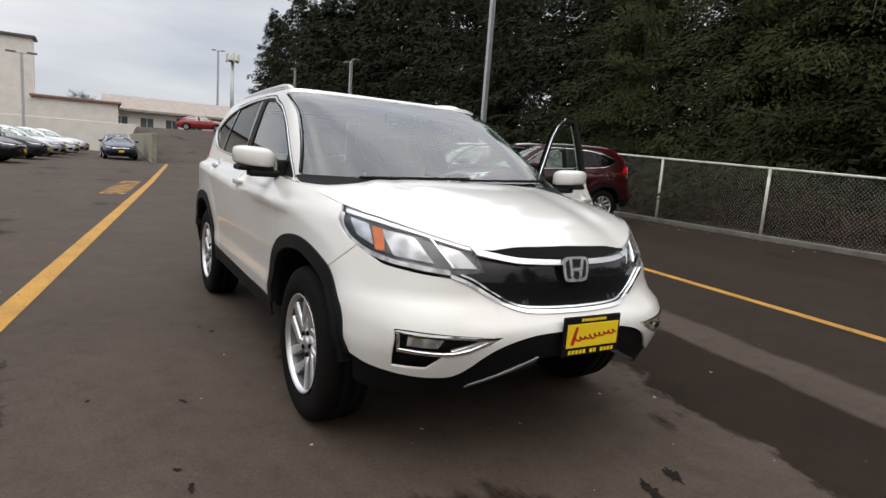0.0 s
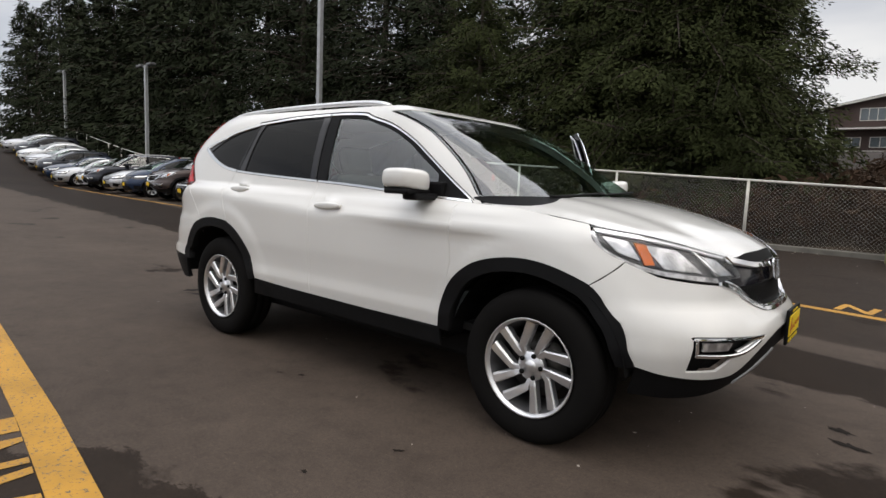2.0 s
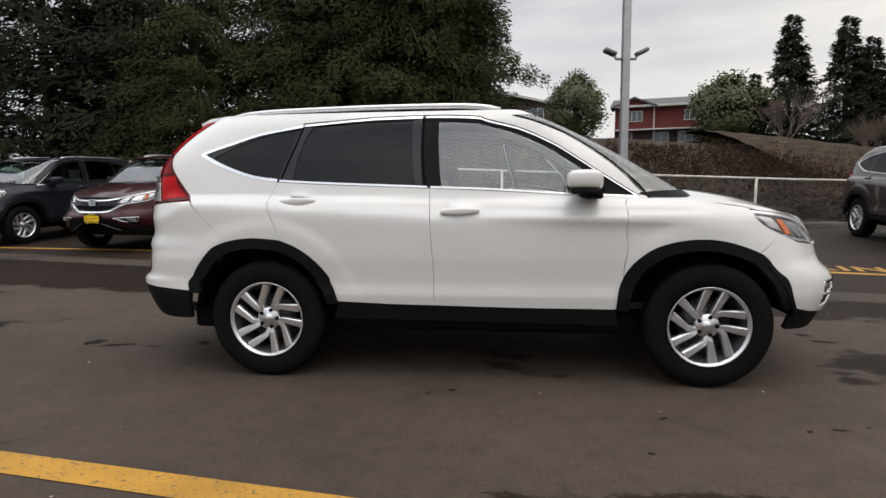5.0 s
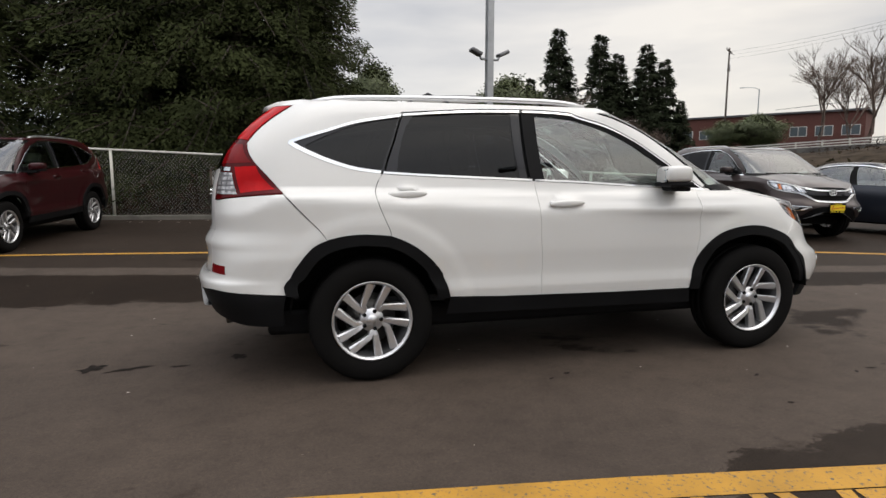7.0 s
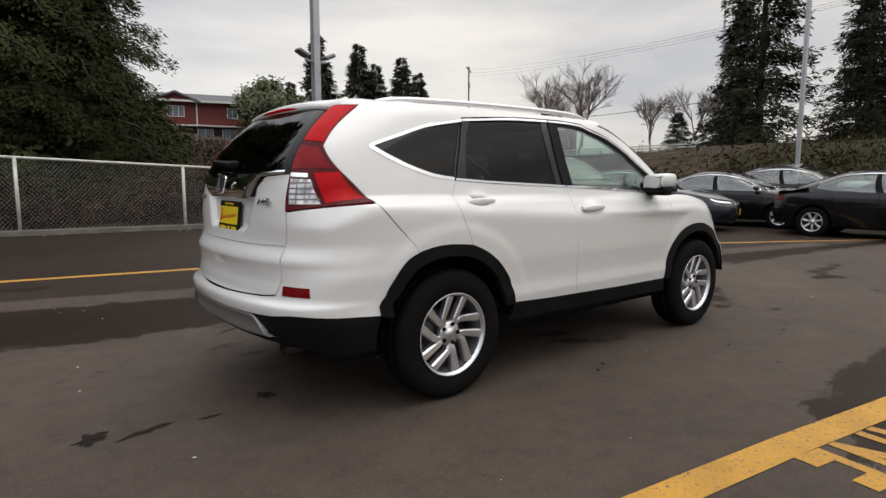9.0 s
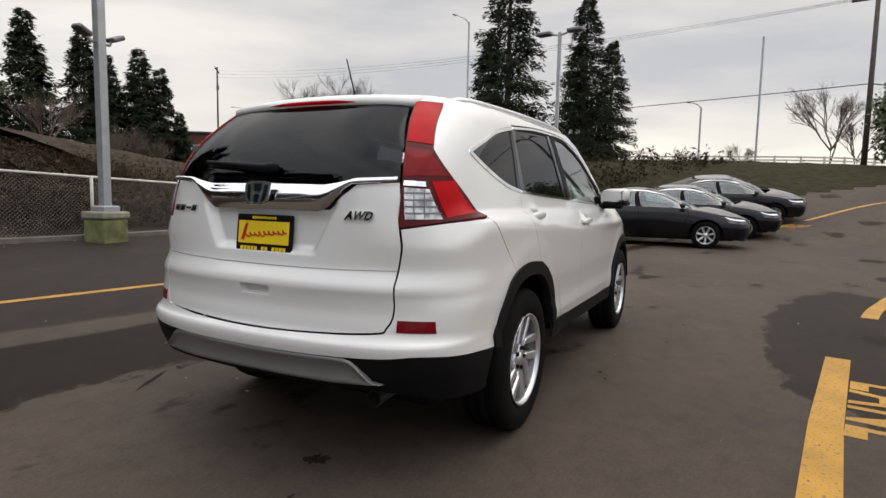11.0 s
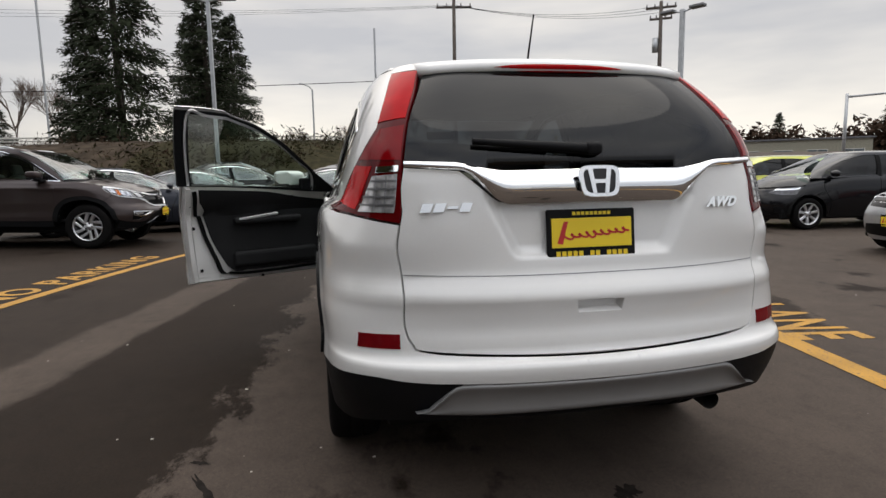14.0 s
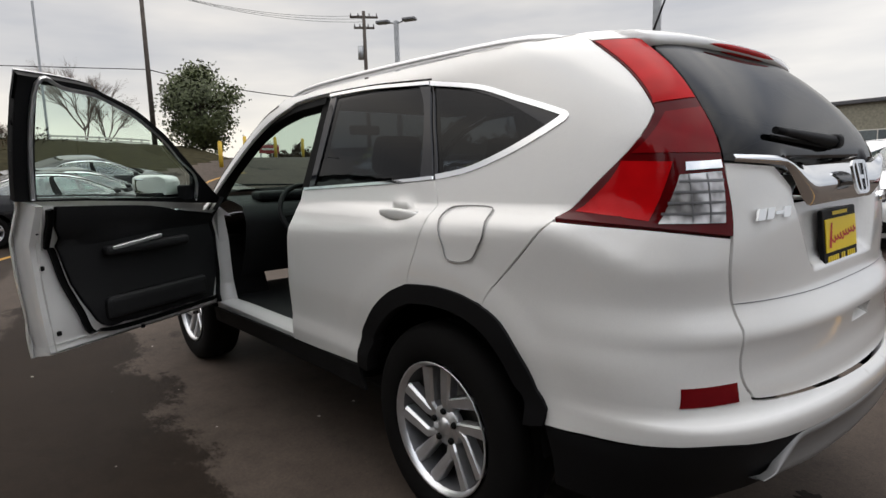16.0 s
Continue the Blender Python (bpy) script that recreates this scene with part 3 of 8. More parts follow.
def scaled_arch(pts, cx, cz, k):
    return [(p[0], cx + (p[1] - cx) * k, cz + (p[2] - cz) * k) for p in pts]


def squiggle(bm, x0, x1, z0, amp, thick, y=0.0):
    """A row of joined strokes, like handwriting too small to read."""
    n = 84
    path = []
    for i in range(n + 1):
        s = i / n
        tall = 1.9 if 0.40 < s < 0.50 else 1.0
        w = s * 2 * math.pi * 8.5
        path.append((x0 + (x1 - x0) * s - amp * 0.8 * math.sin(w + 0.6), z0 + amp * 0.35 + amp * tall * 0.7 * math.cos(w) * (0.75 + 0.25 * math.sin(s * 23)) + 0.02 * s))
    for (a, za), (c, zc) in zip(path, path[1:]):
        dx, dz = c - a, zc - za
        m = math.hypot(dx, dz)
        ux, uz = -dz / m * thick / 2, dx / m * thick / 2
        vs = [bm.verts.new(p) for p in ((a + ux, y, za + uz), (a - ux, y, za - uz), (c - ux, y, zc - uz), (c + ux, y, zc + uz))]
        bm.faces.new(vs)


def dealer_plate(parent, at, name="number_plate"):
    """A yellow dealer plate in a black frame; faces -y in its own axes."""
    bm = bmesh.new()
    box(bm, 0, 0, 0, 0.315, 0.014, 0.165, 0.005)
    fr = part(name, bm, PLASTIC, parent, "yellow dealer plate in a black frame with red script")
    fr.matrix_basis = at
    bm = bmesh.new()
    box(bm, 0, -0.0085, 0.004, 0.285, 0.004, 0.098, 0.001)
    part("yellow_field", bm, PLATE_YELLOW, fr)
    bm = bmesh.new()
    squiggle(bm, -0.095, 0.128, -0.014, 0.013, 0.007, -0.0118)
    bm.faces.new([bm.verts.new(p) for p in ((-0.125, -0.0118, -0.03), (-0.105, -0.0118, -0.034), (-0.085, -0.0118, 0.042), (-0.1, -0.0118, 0.042))])
    part("red_script", bm, PLATE_RED, fr)["kind"] = "stuff"
    for z, n, w0, w1 in ((-0.065, 13, -0.13, 0.13), (0.068, 9, -0.07, 0.07)):
        bm = bmesh.new()
        for i in range(n):
            x = w0 + (w1 - w0) * (i + 0.5) / n
            if n == 13 and i in (5, 8):
                continue
            box(bm, x, -0.0078, z, (w1 - w0) / n * 0.72, 0.002, 0.016 if n == 13 else 0.011)
        part("lettering", bm, PLATE_YELLOW, fr)["kind"] = "stuff"
    return fr


def emblem(parent, at, size=0.15, name="emblem"):
    """A chrome ring with two leaning bars, facing -y in its own axes."""
    bm = bmesh.new()
    w, h = size / 2, size * 0.375
    prism(bm, [(-w * 0.85, -h * 0.8), (w * 0.85, -h * 0.8), (w * 0.95, h * 0.8), (-w * 0.95, h * 0.8)], 0.0, -0.006, lambda u, v, q: (u, q, v))
    back = part("emblem_backing", bm, GLOSSY, parent)
    back.matrix_basis = at
    bm = bmesh.new()
    ring = []
    for k in range(32):
        a = 2 * math.pi * k / 32
        r = (abs(math.cos(a)) ** 5 + abs(math.sin(a)) ** 5) ** (-0.2)
        x, z = r * math.cos(a), r * math.sin(a)
        ring.append((x * w * (1 + 0.08 * z), z * h))
    inner = [(x * 0.80, z * 0.79) for x, z in ring]
    for a, b, y0, y1 in ((ring, inner, -0.007, -0.007), (ring, ring, -0.007, 0.0), (inner, inner, -0.007, 0.0)):
        va, vb = [bm.verts.new((x, y0, z)) for x, z in a], [bm.verts.new((x, y1, z)) for x, z in b]
        for k in range(32):
            bm.faces.new((va[k], va[(k + 1) % 32], vb[(k + 1) % 32], vb[k]))
    for s in (-1, 1):
        prism(bm, [(s * w * 0.40, -h * 0.78), (s * w * 0.20, -h * 0.78), (s * w * 0.36, h * 0.78), (s * w * 0.60, h * 0.78)], -0.001, -0.009, lambda u, v, q: (u, q, v))
    prism(bm, [(-w * 0.30, -h * 0.14), (w * 0.30, -h * 0.14), (w * 0.32, h * 0.10), (-w * 0.32, h * 0.10)], -0.001, -0.0085, lambda u, v, q: (u, q, v))
    bmesh.ops.recalc_face_normals(bm, faces=bm.faces)
    ob = part(name, bm, BADGE, parent, "chrome emblem")
    ob.matrix_basis = at
    return ob


def seat(parent, x, y, back=0.62, width=0.52, material=None, name="seat"):
    material = material or CLOTH
    bm = bmesh.new()
    box(bm, x, y, 0.62, 0.52, width, 0.18, 0.06, seg=3)
    s = part(name, bm, material, parent)
    bm = bmesh.new()
    box(bm, 0, 0, back / 2, 0.15, width * 0.96, back, 0.06, seg=3)
    bmesh.ops.transform(bm, matrix=pose(x - 0.25, y, 0.62, 0, -16, 0), verts=bm.verts)
    part("backrest", bm, material, s)
    bm = bmesh.new()
    box(bm, 0, 0, back + 0.1, 0.10, 0.26, 0.19, 0.045, seg=3)
    bmesh.ops.transform(bm, matrix=pose(x - 0.26, y, 0.62, 0, -16, 0), verts=bm.verts)
    part("headrest", bm, material, s)
    return s


def suv(at, body_paint, label, open_door=False, group=""):
    b = SUV
    car = thing("sport_utility_vehicle", at, label, "car", group)

    def pan(name, pts, material, parent=car, side=1, front=False, cabin=False, sym=False, holes=(), **kw):
        loops = [outline(b, pts, side, front, cabin, sym)] + list(holes)
        return panel(b, name, loops, material, parent, cabin, **kw)

    # underbody, inner shell and wheel wells
    bm = bmesh.new()
    box(bm, -0.15, 0, 0.33, 3.5, 1.36, 0.16, 0.03)
    box(bm, 0.0, 0, 0.42, 1.55, 1.66, 0.10, 0.03)
    part("underbody", bm, PLASTIC, car)
    for side in (-1, 1):
        for hx in (1.31, -1.31):
            bm = bmesh.new()
            rows = []
            for k in range(17):
                a = 0.12 + (math.pi - 0.24) * k / 16
                rows.append((hx + 0.46 * math.cos(a), 0.37 + 0.46 * math.sin(a)))
            va = [bm.verts.new((x, side * 0.885, z)) for x, z in rows]
            vb = [bm.verts.new((x, side * 0.52, z)) for x, z in rows]
            for k in range(16):
                bm.faces.new((va[k], va[k + 1], vb[k + 1], vb[k]))
            bm.faces.new(vb)
            part("wheel_arch_liner", bm, SEAL, car)
        shell = ARCH_F + [("s", 1.66, 0.69), ("s", 1.74, 0.55), ("S", 1.76, 0.46), ("S", 2.0, 0.44), ("S", 1.97, 0.80), ("S", 1.46, 1.02), ("S", 0.9, 1.08), ("S", -1.2, 1.17), ("S", -1.78, 1.08), ("S", -2.12, 1.0), ("S", -2.12, 0.55)] + ARCH_R3[::-1] + ARCH_R2[::-1] + ARCH_R[::-1]
        if open_door and side == 1:
            front_bit = ARCH_F + [("s", 1.66, 0.69), ("s", 1.74, 0.55), ("S", 1.76, 0.46), ("S", 2.0, 0.44), ("S", 1.97, 0.80), ("S", 1.46, 1.02), ("S", 0.86, 1.08), ("s", 0.835, 0.929), ("s", 0.843, 0.786), ("s", 0.823, 0.605)]
            rear_bit = [("S", -0.27, 0.46), ("S", -0.29, 1.12)] + [("S", -1.2, 1.17), ("S", -1.78, 1.08), ("S", -2.12, 1.0), ("S", -2.12, 0.55)] + ARCH_R3[::-1] + ARCH_R2[::-1] + ARCH_R[::-1]
            pan("inner_shell", front_bit, SEAL, side=side, off=-0.028, depth=0)
            pan("inner_shell", rear_bit, SEAL, side=side, off=-0.028, depth=0)
        else:
            pan("inner_shell", shell, SEAL, side=side, off=-0.028, depth=0)

    # sides
    for side in (-1, 1):
        ajar = open_door and side == 1
        # fender
        pan("fender", ARCH_F[::-1] + DOOR_F_EDGE[::-1] + [("S", 0.93, 1.10), ("s", 1.2, 1.088), ("S", 1.52, 1.040), ("s", 1.56, 0.975), ("s", 1.63, 0.922), ("S", 1.695, 0.893), ("S", 1.572, 0.784)], body_paint, side=side, step=0.03)
        # pillars, cantrail and quarter panel in one pressing
        pan("body_side", SCREEN_EDGE + [("S", 0.158, 1.632), ("s", -0.5, 1.633), ("S", -1.66, 1.632)] + TAIL_OUT[::-1] + [("s", -1.674, 0.974), ("S", -1.56, 0.838)] + ARCH_R2[::-1] + [("S", -1.199, 0.855)]
            + DOOR_R_EDGE[::-1] + WIN_LOW[5:] + WIN_TIP + WIN_TOP + [WIN_LOW[0]], body_paint, side=side, cabin=True, step=0.026)
        door = pan("front_door", [("S", 0.789, 0.458)] + B_LINE + [("s", 0.3, 1.132)] + DOOR_F_EDGE, body_paint, side=side, step=0.022)
        rear = pan("rear_door", B_LINE[::-1] + ARCH_R + DOOR_R_EDGE[::-1] + [("s", -0.907, 1.186)], body_paint, side=side, step=0.022)
        # window surrounds, panes, belt trim
        f_loop = outline(b, GLASS_F, side, False, True)
        split_f = [("S", -0.315, 1.163), ("S", -0.335, 1.594)] + [("s", -0.1, 1.59), ("s", 0.04, 1.565), ("s", 0.22, 1.516), ("s", 0.40, 1.436), ("s", 0.56, 1.338), ("s", 0.74, 1.218), ("S", 0.92, 1.10)]
        pan("window_frame", split_f, PLASTIC, door, side, cabin=True, holes=[f_loop], off=-0.006, depth=0.03)
        pan("window_pane", GLASS_F, GLASS, door, side, cabin=True, off=-0.012, depth=0.004, gap=-0.004)
        split_r = [("S", -0.335, 1.163), ("S", -0.35, 1.594), ("s", -0.705, 1.584), ("S", -1.088, 1.554), ("s", -1.15, 1.388), ("S", -1.215, 1.207), ("s", -0.907, 1.19)]
        pan("window_frame", split_r, GLOSSY, rear, side, cabin=True, holes=[outline(b, GLASS_R, side, False, True)], off=-0.006, depth=0.03)
        pan("window_pane", GLASS_R, PRIVACY, rear, side, cabin=True, off=-0.012, depth=0.004, gap=-0.004)
        split_q = [("S", -1.235, 1.209), ("s", -1.17, 1.388), ("S", -1.103, 1.552), ("s", -1.356, 1.506), ("s", -1.551, 1.444), ("s", -1.711, 1.392), ("s", -1.738, 1.378), ("s", -1.694, 1.348), ("s", -1.55, 1.282), ("s", -1.393, 1.233)]
        q = pan("quarter_window_frame", split_q, GLOSSY, car, side, cabin=True, holes=[outline(b, GLASS_Q, side, False, True)], off=-0.006, depth=0.03)
        pan("quarter_window_pane", GLASS_Q, PRIVACY, q, side, cabin=True, off=-0.012, depth=0.004, gap=-0.004)
        panel(b, "belt_chrome", [ribbon(b, [("s", 0.91, 1.104), ("s", 0.3, 1.138), ("s", -0.29, 1.167)], 0.011, side, cabin=True)], CHROME, door, True, 0.004, depth=0.01, gap=0)
        panel(b, "belt_chrome", [ribbon(b, [("s", -0.31, 1.168), ("s", -0.907, 1.193), ("s", -1.225, 1.211)], 0.011, side, cabin=True)], CHROME, rear, True, 0.004, depth=0.01, gap=0)
        panel(b, "quarter_chrome", [ribbon(b, [("s", -1.24, 1.213), ("s", -1.393, 1.235), ("s", -1.55, 1.284), ("s", -1.70, 1.352), ("s", -1.735, 1.378), ("s", -1.70, 1.395), ("s", -1.551, 1.443), ("s", -1.356, 1.503), ("s", -1.1, 1.547)], 0.017, side, cabin=True)], CHROME, q, True, 0.003, depth=0.008, gap=0)
        panel(b, "top_chrome", [ribbon(b, [("s", -1.09, 1.550), ("s", -0.705, 1.580), ("s", -0.35, 1.590)], 0.013, side, cabin=True)], CHROME, rear, True, 0.003, depth=0.008, gap=0)
        panel(b, "top_chrome", [ribbon(b, [("s", -0.33, 1.590), ("s", -0.1, 1.586), ("s", 0.04, 1.561), ("s", 0.22, 1.512), ("s", 0.40, 1.432), ("s", 0.56, 1.334), ("s", 0.74, 1.214), ("s", 0.90, 1.112)], 0.011, side, cabin=True)], CHROME, door, True, 0.003, depth=0.008, gap=0)
        # seal lines above the doors
        panel(b, "roof_seal", [ribbon(b, [("s", -1.1, 1.562), ("s", -0.705, 1.591), ("s", -0.349, 1.601), ("s", -0.1, 1.597), ("s", 0.04, 1.572), ("s", 0.22, 1.523), ("s", 0.40, 1.443), ("s", 0.56, 1.345), ("s", 0.74, 1.225), ("s", 0.92, 1.11)], 0.007, side, cabin=True)], SEAL, car, True, 0.0015, depth=0.004, gap=0)
        pan("b_pillar", [("S", -0.24, 1.165), ("S", -0.265, 1.592), ("S", -0.42, 1.590), ("S", -0.395, 1.175)], SEAL, car, side, cabin=True, off=-0.022, depth=0)
        # sill and arch cladding
        pan("sill_cladding", [("S", 0.79, 0.452), ("S", -0.85, 0.478), ("S", -0.87, 0.378), ("S", 0.80, 0.362)], PLASTIC, side=side, off=0.004)
        for pts, hx in ((ARCH_F + [("s", 1.62, 0.744)] + ARCH_F2[1:], 1.285), (ARCH_R + ARCH_R2 + ARCH_R3, -1.32)):
            pan("arch_cladding", pts + scaled_arch(pts[::-1], hx, 0.42, 0.865), PLASTIC, side=side, off=0.011, depth=0.05, gap=-0.002, step=0.04)
        # door handles
        for (hx, hz), d in (((-0.11, 1.026), door), ((-1.10, 1.087), rear)):
            y = side * (b.side_y(hx, hz))
            bm = bmesh.new()
            bmesh.ops.create_uvsphere(bm, u_segments=20, v_segments=10, radius=1.0)
            for v in bm.verts:
                p, q, r = (math.copysign(abs(c) ** 0.7, c) for c in v.co)
                v.co = (hx + 0.118 * p, y + side * (0.022 + 0.006 * (1 - p * p)) + 0.013 * q, hz + (0.021 - 0.004 * abs(p)) * r + 0.004 * p)
            for f in bm.faces:
                f.smooth = True
            box(bm, hx - 0.095, y + side * 0.008, hz, 0.028, 0.03, 0.028, 0.008)
            box(bm, hx + 0.095, y + side * 0.008, hz, 0.028, 0.03, 0.028, 0.008)
            part("handle", bm, body_paint, d)
        # mirror
        bm = bmesh.new()
        bmesh.ops.create_uvsphere(bm, u_segments=24, v_segments=14, radius=1.0)
        for v in bm.verts:
            x, y, z = v.co
            f = lambda t: math.copysign(abs(t) ** 0.55, t)
            v.co = (max(0.595 + 0.100 * f(x) - 0.03 * abs(y), 0.506 - 0.33 * 0.11 * f(y)), side * (0.955 + 0.108 * f(y)), max(1.196 + 0.060 * f(z), 1.152) + 0.012 * y)
        mir = part("mirror_housing", bm, body_paint, door, smooth_it=True)
        bm = bmesh.new()
        box(bm, 0.64, side * 0.90, 1.115, 0.10, 0.20, 0.035, 0.012)
        box(bm, 0.59, side * 0.960, 1.141, 0.165, 0.185, 0.030, 0.012, seg=3)
        box(bm, 0.60, side * 0.93, 1.122, 0.07, 0.09, 0.035, 0.012, seg=3)
        box(bm, 0.66, side * 0.81, 1.15, 0.13, 0.05, 0.09, 0.012)
        part("mirror_base", bm, PLASTIC, mir)
        bm = bmesh.new()
        box(bm, 0.520, side * 0.952, 1.196, 0.012, 0.166, 0.086, 0.005, side * 18)
        part("mirror_rim", bm, PLASTIC, mir)
        bm = bmesh.new()
        box(bm, 0.5125, side * 0.950, 1.196, 0.006, 0.150, 0.074, 0.002, side * 18)
        part("mirror_glass", bm, MIRROR, mir)
        # inner door trim, seen with the door open
        if ajar:
            pan("door_inner", [("S", 0.80, 0.47), ("S", -0.245, 0.47), ("S", -0.28, 1.16), ("S", 0.83, 1.10)], WHITE, door, side, off=-0.10, depth=0, gap=0.0)
            pan("door_edge_rear", [("S", -0.245, 0.465), ("S", -0.28, 1.16), ("S", -0.25, 1.16), ("S", -0.215, 0.465)], WHITE, door, side, off=-0.002, depth=0.105, gap=0)
            pan("door_edge_low", [("S", 0.79, 0.462), ("S", -0.25, 0.462), ("S", -0.25, 0.50), ("S", 0.79, 0.50)], WHITE, door, side, off=-0.002, depth=0.105, gap=0)
            trim_loop = [("S", 0.74, 0.53), ("s", 0.3, 0.52), ("s", 0.05, 0.545), ("s", -0.06, 0.66), ("s", -0.13, 0.85), ("S", -0.20, 1.155), ("s", 0.3, 1.13), ("S", 0.78, 1.095)]
            tr = pan("door_trim", trim_loop, TRIM, door, side, off=-0.125, depth=-0.022, gap=0)
            panel(b, "door_seal", [ribbon(b, [("s", 0.78, 0.505), ("s", 0.3, 0.495), ("s", 0.0, 0.515), ("s", -0.10, 0.64), ("s", -0.17, 0.85), ("s", -0.235, 1.15)], 0.022, side)], SEAL, door, False, -0.118, depth=0.016, gap=0)
            for i, (x, z) in enumerate(((-0.19, 0.56), (-0.225, 0.86), (0.25, 0.478), (-0.245, 1.02))):
                bm = bmesh.new()
                box(bm, x, side * (b.side_y(x, z) - 0.103), z, 0.022, 0.012, 0.022, 0.006)
                part("grommet", bm, SEAL, door)
            bm = bmesh.new()
            box(bm, 0, 0, 0, 0.30, 0.03, 0.020, 0.006, seg=3)
            bmesh.ops.transform(bm, matrix=pose(0.22, side * 0.745, 0.925, 0, -6, 0), verts=bm.verts)
            part("pull_handle", bm, ALLOY, tr, "silver pull handle")
            bm = bmesh.new()
            box(bm, 0.30, side * 0.755, 0.90, 0.52, 0.05, 0.05, 0.02, seg=3)
            part("armrest", bm, TRIM, tr)
            bm = bmesh.new()
            box(bm, 0.45, side * 0.75, 1.06, 0.11, 0.02, 0.022, 0.006)
            part("inner_handle", bm, CHROME, tr)
            bm = bmesh.new()
            box(bm, 0.36, side * 0.77, 0.62, 0.66, 0.05, 0.12, 0.03, seg=3)
            part("door_pocket", bm, TRIM, tr)
            panel(b, "window_channel", [ribbon(b, [("s", -0.25, 1.17), ("s", -0.262, 1.57), ("s", -0.13, 1.563), ("s", 0.04, 1.542), ("s", 0.21, 1.492), ("s", 0.385, 1.412), ("s", 0.54, 1.314), ("s", 0.66, 1.238), ("s", 0.68, 1.128)], 0.014, side, cabin=True)], ALLOY, door, True, -0.04, depth=0.012, gap=0)
            pan("inner_frame", split_f, PLASTIC, door, side, cabin=True, holes=[outline(b, GLASS_F, side, False, True)], off=-0.038, depth=-0.02)
            for ch in door.children:
                if ch.name.split(".")[0] in ("window_frame", "window_pane", "top_chrome", "window_channel", "inner_frame"):
                    for v in ch.data.vertices:
                        if v.co.z > 1.15:
                            v.co.z = 1.15 + (v.co.z - 1.15) * 1.19
            door.matrix_basis = Matrix.Translation((*HINGE, 0)) @ pose(0, 0, 0, 0, 0, -61) @ Matrix.Translation((-HINGE[0], -HINGE[1], 0))
            # the door opening
            pan("door_aperture", [("S", 0.80, 0.44), ("S", -0.25, 0.44), ("S", -0.25, 0.475), ("S", 0.76, 0.475)], WHITE, car, side, off=-0.02, depth=0.10, gap=0)
            pan("a_pillar_inner", [("S", 0.845, 0.46), ("S", 0.845, 1.09), ("S", 0.79, 1.09), ("S", 0.77, 0.46)], WHITE, car, side, off=-0.02, depth=0.12, gap=0)
            panel(b, "aperture_seal", [ribbon(b, [("s", 0.76, 0.48), ("s", 0.765, 0.9), ("s", 0.78, 1.12)], 0.02, side)], SEAL, car, False, -0.016, depth=0.02, gap=0)
            panel(b, "aperture_rail", [ribbon(b, [("s", 0.87, 1.12), ("s", 0.745, 1.25), ("s", 0.58, 1.36), ("s", 0.41, 1.455), ("s", 0.22, 1.522), ("s", 0.03, 1.56), ("s", -0.3, 1.58)], 0.035, side, cabin=True)], SEAL, car, True, -0.012, depth=0.06, gap=0)
        # tail lamp
        lamp = pan("tail_lamp", TAIL_OUT + TAIL_IN, RED_LENS, side=side, cabin=True, off=0.004, step=0.04, depth=0.03)
        pan("upper_lens", [("S", -1.965, 1.380), ("s", -1.865, 1.49), ("S", -1.721, 1.594), ("E", 0.514, 1.594), ("e", 0.553, 1.50), ("E", 0.597, 1.392)], RED_BRIGHT, lamp, side, cabin=True, off=0.0065, depth=0.004, gap=0.008)
        pan("middle_lens", [("S", -1.992, 1.364), ("E", 0.605, 1.374), ("E", 0.628, 1.256), ("S", -1.945, 1.262)], RED_MID, lamp, side, cabin=True, off=0.0065, depth=0.004)
        pan("lower_red_lens", [("S", -1.825, 1.114), ("s", -1.90, 1.195), ("S", -1.925, 1.246), ("E", 0.715, 1.240), ("E", 0.772, 1.094)], RED_BRIGHT, lamp, side, cabin=True, off=0.0065, depth=0.004)
        pan("reversing_lens", [("E", 0.715, 1.208), ("E", 0.640, 1.214), ("E", 0.658, 1.088), ("E", 0.765, 1.088)], LAMP_CLEAR, lamp, side, cabin=True, off=0.0075, depth=0.004)
        for k in range(4):
            zr = 1.113 + 0.026 * k
            panel(b, "lens_rib", [ribbon(b, [("e", 0.655 - 0.004 * k, zr), ("e", 0.755 - 0.012 * k, zr)], 0.006, side, cabin=True)], ALLOY_DARK, lamp, True, 0.0095, depth=0.003, gap=0)
        for y0 in (0.682, 0.712):
            panel(b, "lens_rib", [ribbon(b, [("e", y0 + 0.006, 1.092), ("e", y0 - 0.010, 1.208)], 0.004, side, cabin=True)], ALLOY_DARK, lamp, True, 0.0095, depth=0.003, gap=0)
        pan("lamp_chrome", [("E", 0.70, 1.238), ("E", 0.634, 1.241), ("E", 0.636, 1.219), ("E", 0.705, 1.215)], CHROME, lamp, side, cabin=True, off=0.009, depth=0.004)
        # headlamp
        hl = [("S", 1.525, 1.036), ("e", 0.70, 1.008), ("e", 0.60, 0.981), ("e", 0.50, 0.953), ("E", 0.39, 0.926), ("E", 0.438, 0.908), ("E", 0.408, 0.836), ("E", 0.53, 0.817), ("e", 0.64, 0.828), ("e", 0.735, 0.846), ("s", 1.79, 0.861), ("s", 1.67, 0.909), ("s", 1.567, 0.975)]
        h = pan("headlamp", hl, LAMP_GREY, side=side, front=True, off=-0.035, depth=0.03)
        pan("lens", hl, CLEAR, h, side, front=True, off=0.002, depth=0.006)
        pan("indicator", [("S", 1.712, 0.982), ("S", 1.757, 0.974), ("S", 1.806, 0.890), ("S", 1.770, 0.888)], AMBER, h, side, front=True, off=-0.018, depth=0.01)
